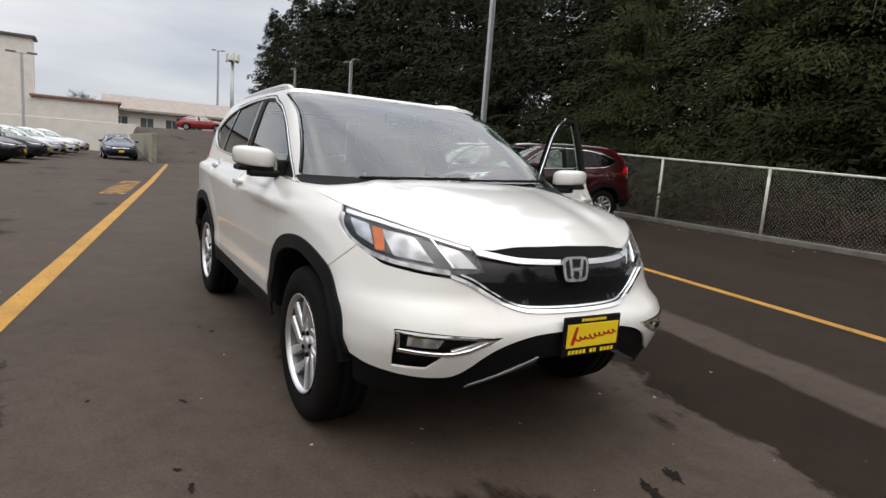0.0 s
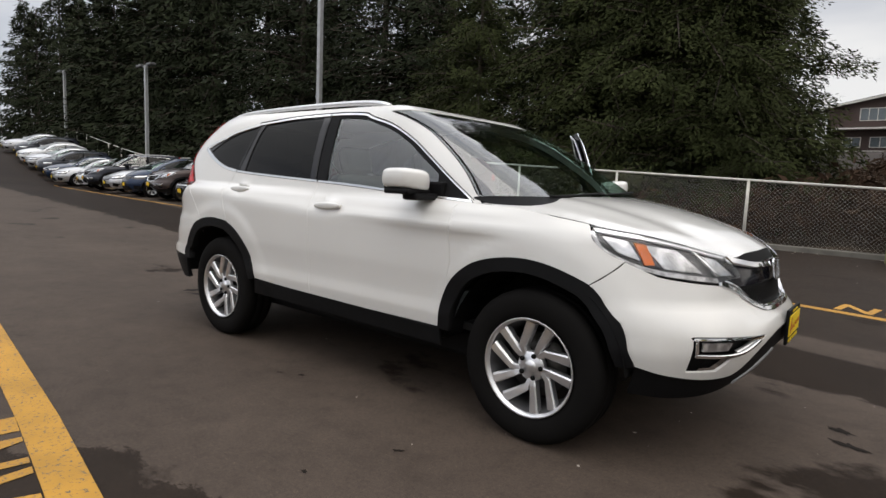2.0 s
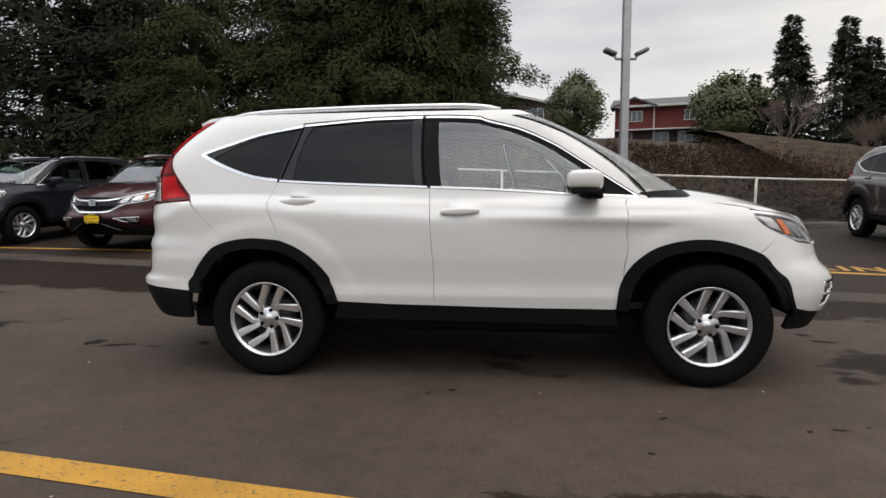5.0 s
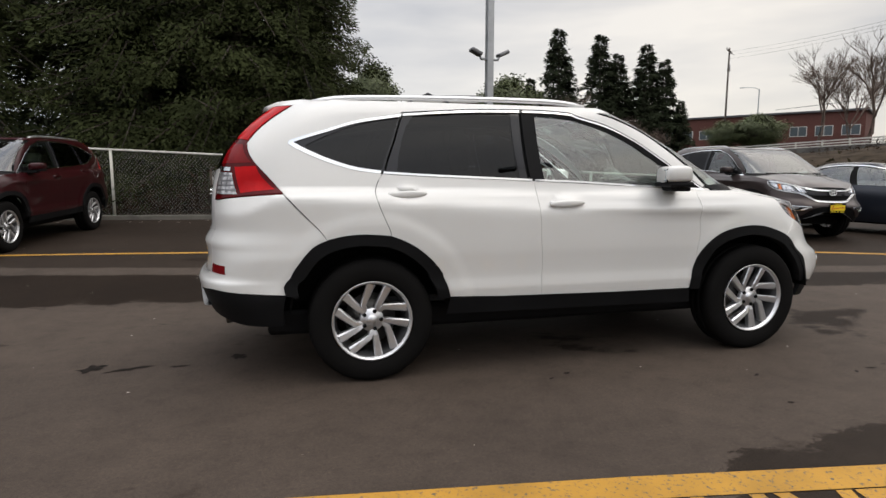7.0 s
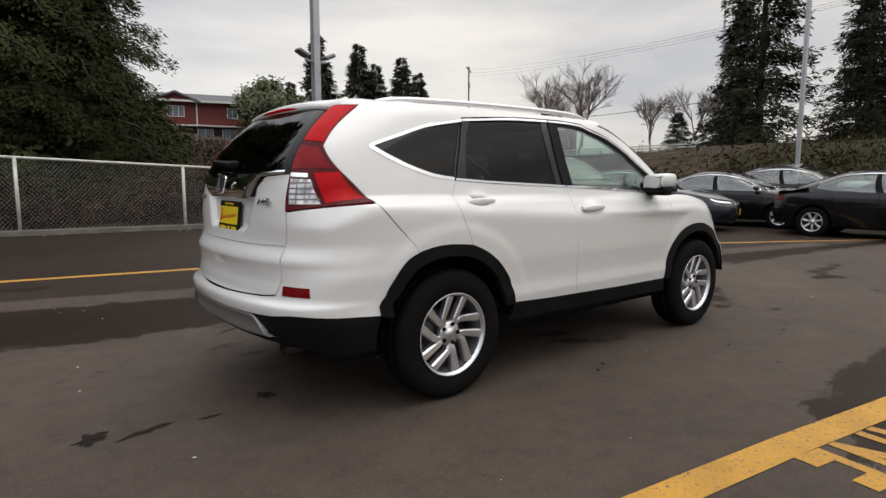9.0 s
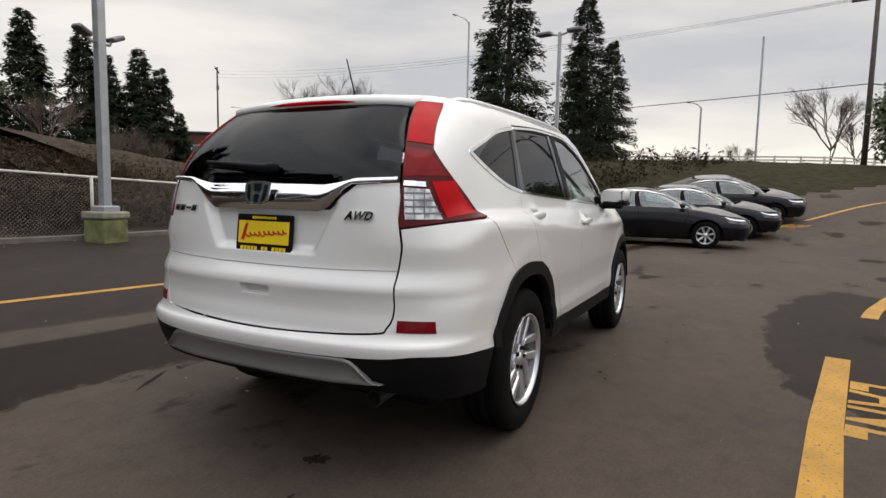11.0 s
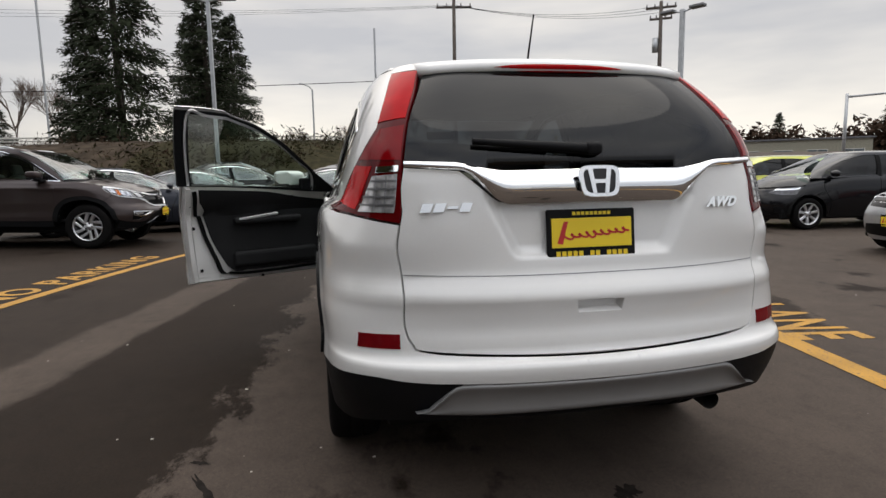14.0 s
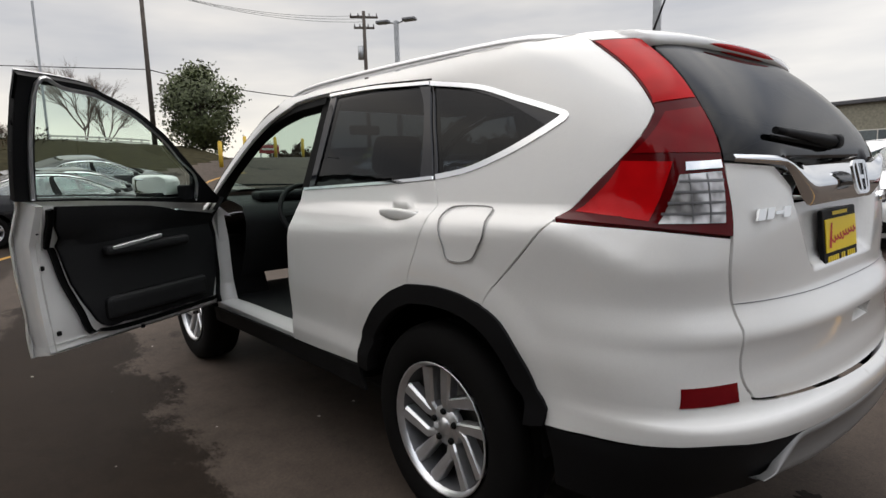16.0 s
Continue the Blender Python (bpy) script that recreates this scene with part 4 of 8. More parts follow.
        pan("inner_reflector", [("E", 0.735, 0.978), ("E", 0.63, 0.958), ("E", 0.585, 0.862), ("E", 0.712, 0.876)], LAMP_MID, h, side, front=True, off=-0.024, depth=0.01)
        pan("inner_reflector", [("E", 0.555, 0.940), ("E", 0.48, 0.920), ("E", 0.43, 0.850), ("E", 0.53, 0.848)], LAMP_MID, h, side, front=True, off=-0.024, depth=0.01)
        panel(b, "reflector_divider", [ribbon(b, [("e", 0.575, 0.958), ("e", 0.548, 0.90), ("e", 0.52, 0.85)], 0.010, side, True)], CHROME, h, False, -0.016, depth=0.012, gap=0)
        pan("outer_reflector", [("S", 1.585, 1.008), ("S", 1.69, 0.992), ("S", 1.755, 0.905), ("S", 1.66, 0.935)], LAMP_MID, h, side, front=True, off=-0.026, depth=0.01)
        panel(b, "light_strip", [ribbon(b, [("s", 1.545, 1.015), ("s", 1.60, 0.945), ("s", 1.70, 0.893), ("e", 0.735, 0.858), ("e", 0.63, 0.840), ("e", 0.535, 0.829)], 0.019, side, True)], LAMP_CLEAR, h, False, -0.008, depth=0.01, gap=0)
        panel(b, "headlamp_brow", [ribbon(b, [("s", 1.55, 1.026), ("e", 0.69, 0.995), ("e", 0.60, 0.970), ("e", 0.50, 0.942), ("e", 0.42, 0.922)], 0.016, side, True)], ALLOY, h, False, -0.014, depth=0.01, gap=0)
        # fog lamp
        fg = [("E", 0.745, 0.465), ("E", 0.748, 0.60), ("e", 0.72, 0.616), ("E", 0.38, 0.603), ("E", 0.535, 0.533), ("E", 0.60, 0.522), ("E", 0.645, 0.469)]
        fr = pan("fog_recess", fg, PLASTIC, side=side, front=True, off=-0.035, depth=0.0, gap=-0.008)
        panel(b, "fog_chrome", [ribbon(b, [("E", 0.738, 0.545), ("E", 0.738, 0.595), ("e", 0.715, 0.607), ("E", 0.415, 0.599)], 0.011, side, True), ribbon(b, [("E", 0.740, 0.538), ("E", 0.565, 0.538), ("E", 0.435, 0.588)], 0.011, side, True)], CHROME, fr, False, 0.004, depth=0.02, gap=0)
        pan("fog_lens", [("E", 0.715, 0.592), ("E", 0.60, 0.590), ("E", 0.62, 0.552), ("E", 0.718, 0.552)], LAMP_CLEAR, fr, side, front=True, off=-0.012, depth=0.02)
        pan("fog_wing", [("E", 0.40, 0.592), ("E", 0.47, 0.590), ("E", 0.575, 0.548), ("E", 0.545, 0.542)], ALLOY, fr, side, front=True, off=-0.004, depth=0.02)
        pan("skid_strip", [("E", 0.20, 0.508), ("E", 0.47, 0.394), ("E", 0.48, 0.380), ("E", 0.20, 0.493)], ALLOY_DARK, car, side, front=True, off=-0.004)
        # reflector
        pan("rear_reflector", [("E", 0.655, 0.70), ("E", 0.785, 0.697), ("E", 0.79, 0.647), ("E", 0.655, 0.65)], RED_DARK, side=side, off=0.003, depth=0.012)
        if side > 0:
            for half_line in ([("s", -1.352, 1.105), ("s", -1.375, 1.118), ("s", -1.50, 1.122), ("s", -1.548, 1.108), ("s", -1.562, 1.05), ("s", -1.545, 1.01)], [("s", -1.548, 1.02), ("s", -1.52, 0.975), ("s", -1.47, 0.957), ("s", -1.41, 0.962), ("s", -1.388, 1.0), ("s", -1.352, 1.07), ("s", -1.350, 1.11)]):
                panel(b, "fuel_flap_gap", [ribbon(b, half_line, 0.0022, side, cabin=True)], SKID, car, True, 0.006, depth=0.004, gap=0)
        # roof rail
        bm = bmesh.new()
        pts = []
        for k in range(25):
            t = k / 24
            x = 0.12 - 1.74 * t
            lift = 0.030 * (1 - abs(2 * t - 1) ** 9)
            pts.append((x, side * (0.622 - 0.04 * t), 1.632 + lift - 0.018 * t * t + 0.008 * math.sin(t * math.pi)))
        tube(bm, pts, 0.016, 0.016, 8)
        part("roof_rail", bm, ALLOY, car, "silver roof rail")

    # nose: bumper, grille, chin
    fog_holes = [outline(b, [("E", 0.745, 0.465), ("E", 0.748, 0.60), ("e", 0.72, 0.616), ("E", 0.38, 0.603), ("E", 0.535, 0.533), ("E", 0.60, 0.522), ("E", 0.645, 0.469)], s, True) for s in (-1, 1)]
    bump = [("e", 0, 0.676), ("e", 0.2, 0.680), ("e", 0.30, 0.695), ("e", 0.39, 0.736), ("e", 0.47, 0.782), ("E", 0.535, 0.807), ("e", 0.64, 0.818), ("e", 0.735, 0.836), ("s", 1.79, 0.853), ("S", 1.697, 0.891), ("S", 1.573, 0.782), ("s", 1.62, 0.744), ("s", 1.687, 0.668), ("s", 1.755, 0.548), ("S", 1.786, 0.47),
            ("e", 0.785, 0.444), ("e", 0.70, 0.430), ("e", 0.595, 0.430), ("e", 0.525, 0.452), ("e", 0.41, 0.553), ("e", 0.27, 0.600), ("e", 0.12, 0.612), ("e", 0, 0.614)]
    pan("front_bumper", bump, body_paint, front=True, sym=True, holes=fog_holes)
    pan("front_valance", [("e", 0, 0.609), ("e", 0.12, 0.607), ("e", 0.27, 0.595), ("e", 0.41, 0.548), ("e", 0.525, 0.447), ("e", 0.595, 0.425), ("e", 0.70, 0.425), ("e", 0.785, 0.439), ("S", 1.784, 0.465), ("S", 1.755, 0.335), ("e", 0.70, 0.325), ("e", 0.55, 0.345), ("e", 0.40, 0.410), ("e", 0.27, 0.480), ("e", 0, 0.50)], PLASTIC, front=True, sym=True, off=-0.012, depth=0.03)
    grille = pan("grille", [("e", 0, 0.952), ("e", 0.25, 0.945), ("E", 0.388, 0.928), ("E", 0.438, 0.905), ("E", 0.408, 0.836), ("E", 0.53, 0.822), ("e", 0.47, 0.797), ("e", 0.39, 0.750), ("e", 0.30, 0.706), ("e", 0.2, 0.693), ("e", 0, 0.689)], GLOSSY, front=True, sym=True, off=-0.02, depth=0.03)
    pan("grille_top", [("e", 0, 0.950), ("e", 0.25, 0.943), ("E", 0.384, 0.926), ("E", 0.40, 0.915), ("e", 0.25, 0.902), ("e", 0, 0.898)], SEAL, grille, front=True, sym=True, off=-0.015, depth=0)
    pan("grille_mesh_bed", [("e", 0, 0.80), ("E", 0.43, 0.80), ("e", 0.33, 0.725), ("e", 0.2, 0.706), ("e", 0, 0.703)], SEAL, grille, front=True, sym=True, off=-0.016, depth=0)
    bm = bmesh.new()
    for r in range(4):
        for c in range(-14, 15):
            y, z = c * 0.028 + (0.014 if r % 2 else 0), 0.720 + r * 0.02
            if abs(y) < (0.25, 0.33, 0.37, 0.40)[r]:
                x = b.end_x(abs(y), z, True) - 0.012
                for s in (-1, 1):
                    vs = [bm.verts.new((x, y + dy, z + dz)) for dy, dz in ((-0.012, s * 0.001), (-0.006, s * 0.0095), (0.006, s * 0.0095), (0.012, s * 0.001), (0.009, s * 0.001), (0.0045, s * 0.006), (-0.0045, s * 0.006), (-0.009, s * 0.001))]
                    bm.faces.new(vs)
    part("grille_mesh", bm, PLASTIC, grille)
    for s in (-1, 1):
        panel(b, "grille_wing", [outline(b, [("E", 0.445, 0.925), ("e", 0.36, 0.908), ("e", 0.25, 0.893), ("E", 0.07, 0.888), ("E", 0.07, 0.866), ("e", 0.25, 0.870), ("e", 0.36, 0.884), ("E", 0.430, 0.897)], s, True)], CHROME, grille, False, 0.006, depth=0.02)
        panel(b, "grille_lower_chrome", [ribbon(b, [("e", 0.535, 0.815), ("e", 0.47, 0.790), ("e", 0.39, 0.743), ("e", 0.30, 0.701), ("e", 0.2, 0.687), ("e", 0.0, 0.683)], 0.014, s, True)], CHROME, grille, False, 0.006, depth=0.02, gap=0)
        panel(b, "grille_trim", [ribbon(b, [("e", 0.50, 0.824), ("e", 0.455, 0.806), ("e", 0.38, 0.760), ("e", 0.295, 0.718), ("e", 0.2, 0.704), ("e", 0.0, 0.700)], 0.006, s, True)], CHROME, grille, False, 0.0, depth=0.012, gap=0)
    emblem(grille, pose(b.nose(0.85) + 0.002, 0, 0.850, -8, 0, 90), 0.140)
    dealer_plate(car, pose(b.nose(0.60) + 0.006, 0.045, 0.590, 0, 0, 90))

    # hood
    rows = []
    nv, nu = 14, 34
    for i in range(nu + 1):
        u = -1 + 2 * i / nu
        a = abs(u)
        rear_p = Vector((1.275 - 0.30 * a ** 2.2, u * 0.838, 1.148 - 0.048 * a ** 3))
        ky = np.interp(a, [0, 0.28, 0.45, 0.6, 0.75, 0.88, 1], [0, 0.25, 0.388, 0.50, 0.60, 0.70, b.side_y(1.525, 1.038)])
        kz = np.interp(a, [0, 0.28, 0.45, 0.6, 0.75, 0.88, 1], [0.956, 0.950, 0.930, 0.956, 0.984, 1.011, 1.040])
        front_p = Vector((b.end_x(float(ky), float(min(kz, 1.03)), True) if a < 0.999 else 1.525, math.copysign(float(ky), u), float(kz)))
        if a > 0.9:
            front_p.x = max(front_p.x * (1 - (a - 0.9) * 10) + 1.525 * (a - 0.9) * 10, 1.525)
        col = []
        for j in range(nv + 1):
            t = j / nv
            p = rear_p.lerp(front_p, t)
            p.z += 4 * t * (1 - t) * (0.034 - 0.026 * a ** 3) - 0.018 * max(0, t - 0.85) / 0.15 * (1 - a ** 4)
            p.z += 0.008 * math.exp(-((a - 0.62) / 0.07) ** 2) * (1 - t) ** 0.5
            p.y += math.copysign(0.020 * 4 * t * (1 - t) * a ** 5, u)
            col.append(tuple(p))
        rows.append(col)
    loft("hood", rows, body_paint, car)
    pan("cowl", [("E", 0, 1.140), ("s", 1.0, 1.135), ("S", 1.06, 1.085), ("E", 0.3, 1.07), ("E", 0, 1.07)], PLASTIC, front=True, cabin=True, sym=True, off=0.006, depth=0.02)

    # windscreen, roof
    pan("windscreen", [("e", 0, 1.607), ("e", 0.3, 1.605)] + SCREEN_EDGE[::-1] + [("e", 0.35, 1.10), ("e", 0, 1.10)], SCREEN_GLASS, front=True, cabin=True, sym=True, off=-0.003, depth=0.005)
    for s in (-1, 1):
        panel(b, "windscreen_seal", [ribbon(b, [("s", 0.925, 1.14), ("s", 0.81, 1.260), ("s", 0.65, 1.383), ("s", 0.488, 1.483), ("s", 0.315, 1.556), ("s", 0.195, 1.592)], 0.007, s, True, True)], SEAL, car, True, 0.001, depth=0.005, gap=0)
        panel(b, "windscreen_border", [ribbon(b, [("s", 0.945, 1.14), ("s", 0.831, 1.260), ("s", 0.673, 1.383), ("s", 0.511, 1.483), ("s", 0.338, 1.556), ("s", 0.22, 1.590)], 0.016, s, True, True)], SEAL, car, True, 0.0004, depth=0.003, gap=0)
    pan("roof_header", [("e", 0, 1.632), ("e", 0.3, 1.632), ("S", 0.15, 1.632), ("S", 0.186, 1.596), ("e", 0.3, 1.609), ("e", 0, 1.611)], body_paint, front=True, cabin=True, sym=True)
    for s, y0, y1 in ((1, 0.62, -0.02), (-1, 0.05, -0.60)):
        bm = bmesh.new()
        pts = []
        for k in range(9):
            t = k / 8
            y = y0 + (y1 - y0) * t
            z = 1.165 - 0.02 * t + (0.012 if s > 0 else 0.0)
            pts.append((b.end_x(abs(y), z, True, True) + 0.022, y, z))
        tube(bm, pts, 0.009, 0.006, 6)
        part("wiper", bm, PLASTIC, car)
    cap(b, 1.628, 1.672, "roof", body_paint, car)
    for s in (-1, 1):
        pan("roof_corner", [("S", -1.655, 1.632), ("S", -1.716, 1.599), ("E", 0.514, 1.599), ("E", 0.47, 1.632)], body_paint, side=s, cabin=True, gap=0.0005)

    # tail: gate, glass, garnish, bumper
    gate = pan("tailgate", [("e", 0, 1.118), ("E", 0.315, 1.118), ("e", 0.372, 1.158), ("E", 0.45, 1.222), ("E", 0.622, 1.234), ("e", 0.636, 1.15), ("e", 0.641, 1.058), ("e", 0.642, 0.9), ("e", 0.638, 0.73), ("e", 0.615, 0.668), ("e", 0.568, 0.645), ("e", 0.3, 0.63), ("e", 0, 0.625)], body_paint, sym=True, step=0.018, holes=[outline(b, [("E", 0, 0.797), ("E", 0.082, 0.795), ("E", 0.076, 0.756), ("E", 0, 0.756)], sym=True)])
    pan("rear_window", [("e", 0, 1.585), ("e", 0.3, 1.584), ("E", 0.507, 1.575), ("e", 0.546, 1.49), ("e", 0.590, 1.39), ("e", 0.612, 1.3), ("E", 0.622, 1.240), ("e", 0.42, 1.215), ("e", 0.3, 1.195), ("e", 0, 1.195)], PRIVACY, gate, cabin=True, sym=True, off=0.0, depth=0.01)
    rows = []
    for i in range(49):
        y = -0.625 + 1.25 * i / 48
        a = abs(y)
        zt = float(np.interp(a, [0, 0.2, 0.31, 0.375, 0.46, 0.625], [1.222, 1.220, 1.219, 1.228, 1.248, 1.254]))
        zb = float(np.interp(a, [0, 0.29, 0.325, 0.375, 0.43, 0.625], [1.112, 1.110, 1.120, 1.168, 1.222, 1.236]))
        push = float(np.interp(a, [0, 0.30, 0.40, 0.47, 0.625], [0.040, 0.038, 0.024, 0.012, 0.008]))
        x0 = b.end_x(a, 1.18, False)
        rows.append([(x0 - push * math.sin(math.pi * (0.06 + 0.80 * t / 9)) - 0.002, y, zt + (zb - zt) * t / 9) for t in range(10)])
    gar = loft("garnish", rows, CHROME, gate, "broad chrome bar")
    emblem(gate, pose(-b.tail(1.18) - 0.054, 0, 1.180, -12, 0, -90), 0.136)
    dealer_plate(gate, pose(-b.tail(1.0) + 0.014, 0.006, 1.006, -6, 0, -90))
    panel(b, "gate_crease", [ribbon(b, [("e", -0.64, 0.889), ("e", -0.3, 0.881), ("e", 0.0, 0.879), ("e", 0.3, 0.881), ("e", 0.64, 0.889)], 0.0022)], ALLOY_DARK, gate, False, 0.0022, depth=0.002, gap=0)
    bm = bmesh.new()
    def pocket(y, z, d):
        return bm.verts.new((b.end_x(abs(y), z, False) + d, y, z))
    rim_a = [pocket(y, z, 0.001) for y, z in ((-0.083, 0.796), (0.083, 0.796), (0.077, 0.755), (-0.077, 0.755))]
    rim_b = [pocket(y, z, d) for y, z, d in ((-0.078, 0.805, 0.045), (0.078, 0.805, 0.045), (0.070, 0.770, 0.030), (-0.070, 0.770, 0.030))]
    for i in range(4):
        bm.faces.new((rim_a[i], rim_a[(i + 1) % 4], rim_b[(i + 1) % 4], rim_b[i]))
    bm.faces.new(rim_b)
    bmesh.ops.recalc_face_normals(bm, faces=bm.faces)
    part("hand_recess", bm, body_paint, gate)
    # badges
    for text, y, z, side in (("AWD", -0.48, 1.105, -1),):
        cu = bpy.data.curves.new("badge", "FONT")
        cu.body, cu.size, cu.extrude, cu.shear, cu.space_character, cu.offset = text, 0.045, 0.006, 0.42, 1.15, 0.0022
        cu.align_x = "CENTER"
        ob = new("badge_text", cu)
        x = b.end_x(abs(y), z, False) - 0.006
        ob.matrix_basis = pose(x, y, z - 0.02, 84, 0, -90 + 6)
        deps = bpy.context.evaluated_depsgraph_get()
        me = bpy.data.meshes.new_from_object(ob.evaluated_get(deps))
        bpy.data.objects.remove(ob)
        me.materials.clear()
        me.materials.append(CHROME)
        bo = new("badge", me)
        bo.parent = gate
        bo.matrix_basis = pose(x, y, z - 0.02, 84, 0, -90 + 6)
        bo["label"] = "chrome letters AWD"
    bm = bmesh.new()
    for i in range(4):
        x0, hh = -0.078 + i * 0.042, 0.014 if i != 2 else 0.004
        prism(bm, [(x0 - hh * 0.4, -hh), (x0 + 0.034 - hh * 0.4, -hh), (x0 + 0.034 + hh * 0.4, hh), (x0 + hh * 0.4, hh)], -0.003, 0.003, lambda u, v, q: (u, q, v))
    bars = part("model_badge", bm, CHROME, gate, "chrome model badge bars")
    bars["kind"] = "stuff"
    bars.matrix_basis = pose(b.end_x(0.5, 1.1, False) - 0.004, 0.5, 1.105, -6, 0, -90 - 6)
    # rear wiper
    bm = bmesh.new()
    pts = []
    for k in range(9):
        y = 0.40 - 0.43 * k / 8
        z = 1.315 - 0.03 * k / 8
        pts.append((b.end_x(abs(y), z, False, True) - 0.02, y, z))
    tube(bm, pts, 0.010, 0.020, 8)
    tube(bm, [(p[0] + 0.012, p[1], p[2] - 0.016) for p in pts], 0.006, 0.006, 5)
    box(bm, b.end_x(0.02, 1.290, False, True) - 0.022, -0.01, 1.288, 0.045, 0.060, 0.044, 0.016, seg=3)
    part("rear_wiper", bm, PLASTIC, gate)
    # spoiler with brake light
    rows = []
    for i in range(25):
        y = -0.526 + 1.052 * i / 24
        a = abs(y) / 0.526
        fx, bx = -1.50, -1.892 + 0.045 * a ** 3
        zt = 1.660 - 0.018 * a ** 2
        rows.append([(fx, y, zt - 0.008), (fx - 0.15, y, zt - 0.002), (bx + 0.16, y, zt - 0.004), (bx + 0.05, y, zt - 0.020), (bx - 0.012, y, zt - 0.048), (bx - 0.010, y, zt - 0.074), (bx + 0.05, y, zt - 0.084), (fx, y, zt - 0.09)])
    rows = [[rows[0][0]] * 8] + rows + [[rows[-1][0]] * 8]
    sp = loft("spoiler", rows, body_paint, car)
    rows = []
    for i in range(17):
        y = -0.25 + 0.5 * i / 16
        a = abs(y) / 0.25
        bx = -1.904 + 0.045 * (abs(y) / 0.512) ** 3 - 0.004
        h = 0.017 * (1 - a ** 4) + 0.001
        z = 1.599 - 0.018 * (abs(y) / 0.526) ** 2
        rows.append([(bx + 0.03, y, z + h), (bx + 0.002, y, z + h * 0.5), (bx, y, z), (bx + 0.012, y, z - h)])
    loft("brake_light", rows, RED_BRIGHT, sp, "red high brake light")
    # aerial
    bm = bmesh.new()
    tube(bm, [(-1.49, 0, 1.655), (-1.55, 0, 1.688)], 0.022, 0.008, 8)
    tube(bm, [(-1.55, 0, 1.688), (-1.625, 0, 1.86)], 0.005, 0.003, 6)
    part("aerial", bm, PLASTIC, car)
    # bumper
    pan("rear_bumper", [("e", 0, 0.62), ("e", 0.3, 0.625), ("e", 0.572, 0.640), ("e", 0.621, 0.666), ("e", 0.644, 0.728), ("e", 0.648, 0.9), ("E", 0.649, 1.052), ("S", -1.785, 1.093), ("s", -1.674, 0.97), ("S", -1.555, 0.836), ("s", -1.649, 0.784), ("s", -1.746, 0.659), ("S", -1.785, 0.54), ("s", -2.0, 0.552), ("e", 0.75, 0.565), ("e", 0.55, 0.55), ("e", 0, 0.545)], body_paint, sym=True, step=0.02, depth=0.045)
    pan("rear_valance", [("e", 0, 0.54), ("e", 0.55, 0.545), ("e", 0.75, 0.56), ("s", -2.0, 0.547), ("S", -1.785, 0.534), ("S", -1.80, 0.36), ("s", -2.0, 0.36), ("e", 0.6, 0.40), ("e", 0, 0.41)], PLASTIC, sym=True, off=-0.004, depth=0.03)
    rows = []
    for i in range(61):
        y = -0.615 + 1.23 * i / 60
        a = abs(y)
        zt = float(np.interp(a, [0, 0.44, 0.48, 0.50, 0.575, 0.615], [0.546, 0.549, 0.546, 0.536, 0.458, 0.449]))
        zb = float(np.interp(a, [0, 0.4, 0.56, 0.615], [0.438, 0.434, 0.438, 0.444]))
        x0 = b.end_x(a, 0.5, False)
        col = []
        for push, t in ((-0.012, 0.0), (0.008, 0.03), (0.014, 0.10), (0.013, 0.17), (0.006, 0.26), (0.001, 0.45), (-0.002, 0.65), (0.003, 0.82), (0.006, 0.93), (0.0, 1.0), (-0.025, 1.03)):
            col.append((x0 - push + 0.014 * t, y, zt + (zb - zt) * t))
        rows.append(col)
    loft("rear_skid", rows, SKID, car, "silver rear diffuser with rounded lip")
    bm = bmesh.new()
    tube(bm, [(-1.9, -0.52, 0.36), (-2.14, -0.52, 0.345)], 0.032, 0.034, 14, False)
    part("exhaust_pipe", bm, STEEL, car)

    # wheels
    for i, (hx, side) in enumerate(((1.31, -1), (-1.31, -1), (1.31, 1), (-1.31, 1))):
        wheel(car, hx, side * 0.785, 0.362, side, 0.364, spin=(0, 0, 30, 20)[i])

    # cabin
    bm = bmesh.new()
    box(bm, -0.3, 0, 0.46, 2.7, 1.58, 0.04)
    part("cabin_floor", bm, TRIM, car)
    rows = []
    for k in range(13):
        y = -0.72 + 1.44 * k / 12
        rows.append([(1.25, y, 1.08), (1.05, y, 1.105), (0.82, y, 1.09 - 0.02 * abs(y)), (0.70, y, 1.05), (0.66, y, 0.95), (0.70, y, 0.80), (0.80, y, 0.62)])
    loft("dashboard", rows, TRIM, car)
    bm = bmesh.new()
    box(bm, 0.83, 0.40, 1.105, 0.16, 0.36, 0.06, 0.025, seg=3)
    box(bm, 0.62, 0, 0.72, 0.5, 0.26, 0.42, 0.05, seg=3)
    part("centre_console", bm, TRIM, car)
    bm = bmesh.new()
    for i in range(40):
        a0, a1 = 2 * math.pi * i / 40, 2 * math.pi * (i + 1) / 40
        for j in range(8):
            b0, b1 = 2 * math.pi * j / 8, 2 * math.pi * (j + 1) / 8
            q = lambda a, c: bm.verts.new(((0.185 + 0.016 * math.cos(c)) * math.cos(a), (0.185 + 0.016 * math.cos(c)) * math.sin(a), 0.016 * math.sin(c)))
            bm.faces.new((q(a0, b0), q(a1, b0), q(a1, b1), q(a0, b1))).smooth = True
    bmesh.ops.remove_doubles(bm, verts=bm.verts, dist=1e-5)
    box(bm, 0, 0, -0.01, 0.13, 0.11, 0.05, 0.02, seg=3)
    box(bm, 0, 0, -0.005, 0.03, 0.36, 0.02, 0.005)
    st = part("steering_wheel", bm, TRIM, car)
    st.matrix_basis = pose(0.50, 0.38, 1.0, 0, -64, 0)
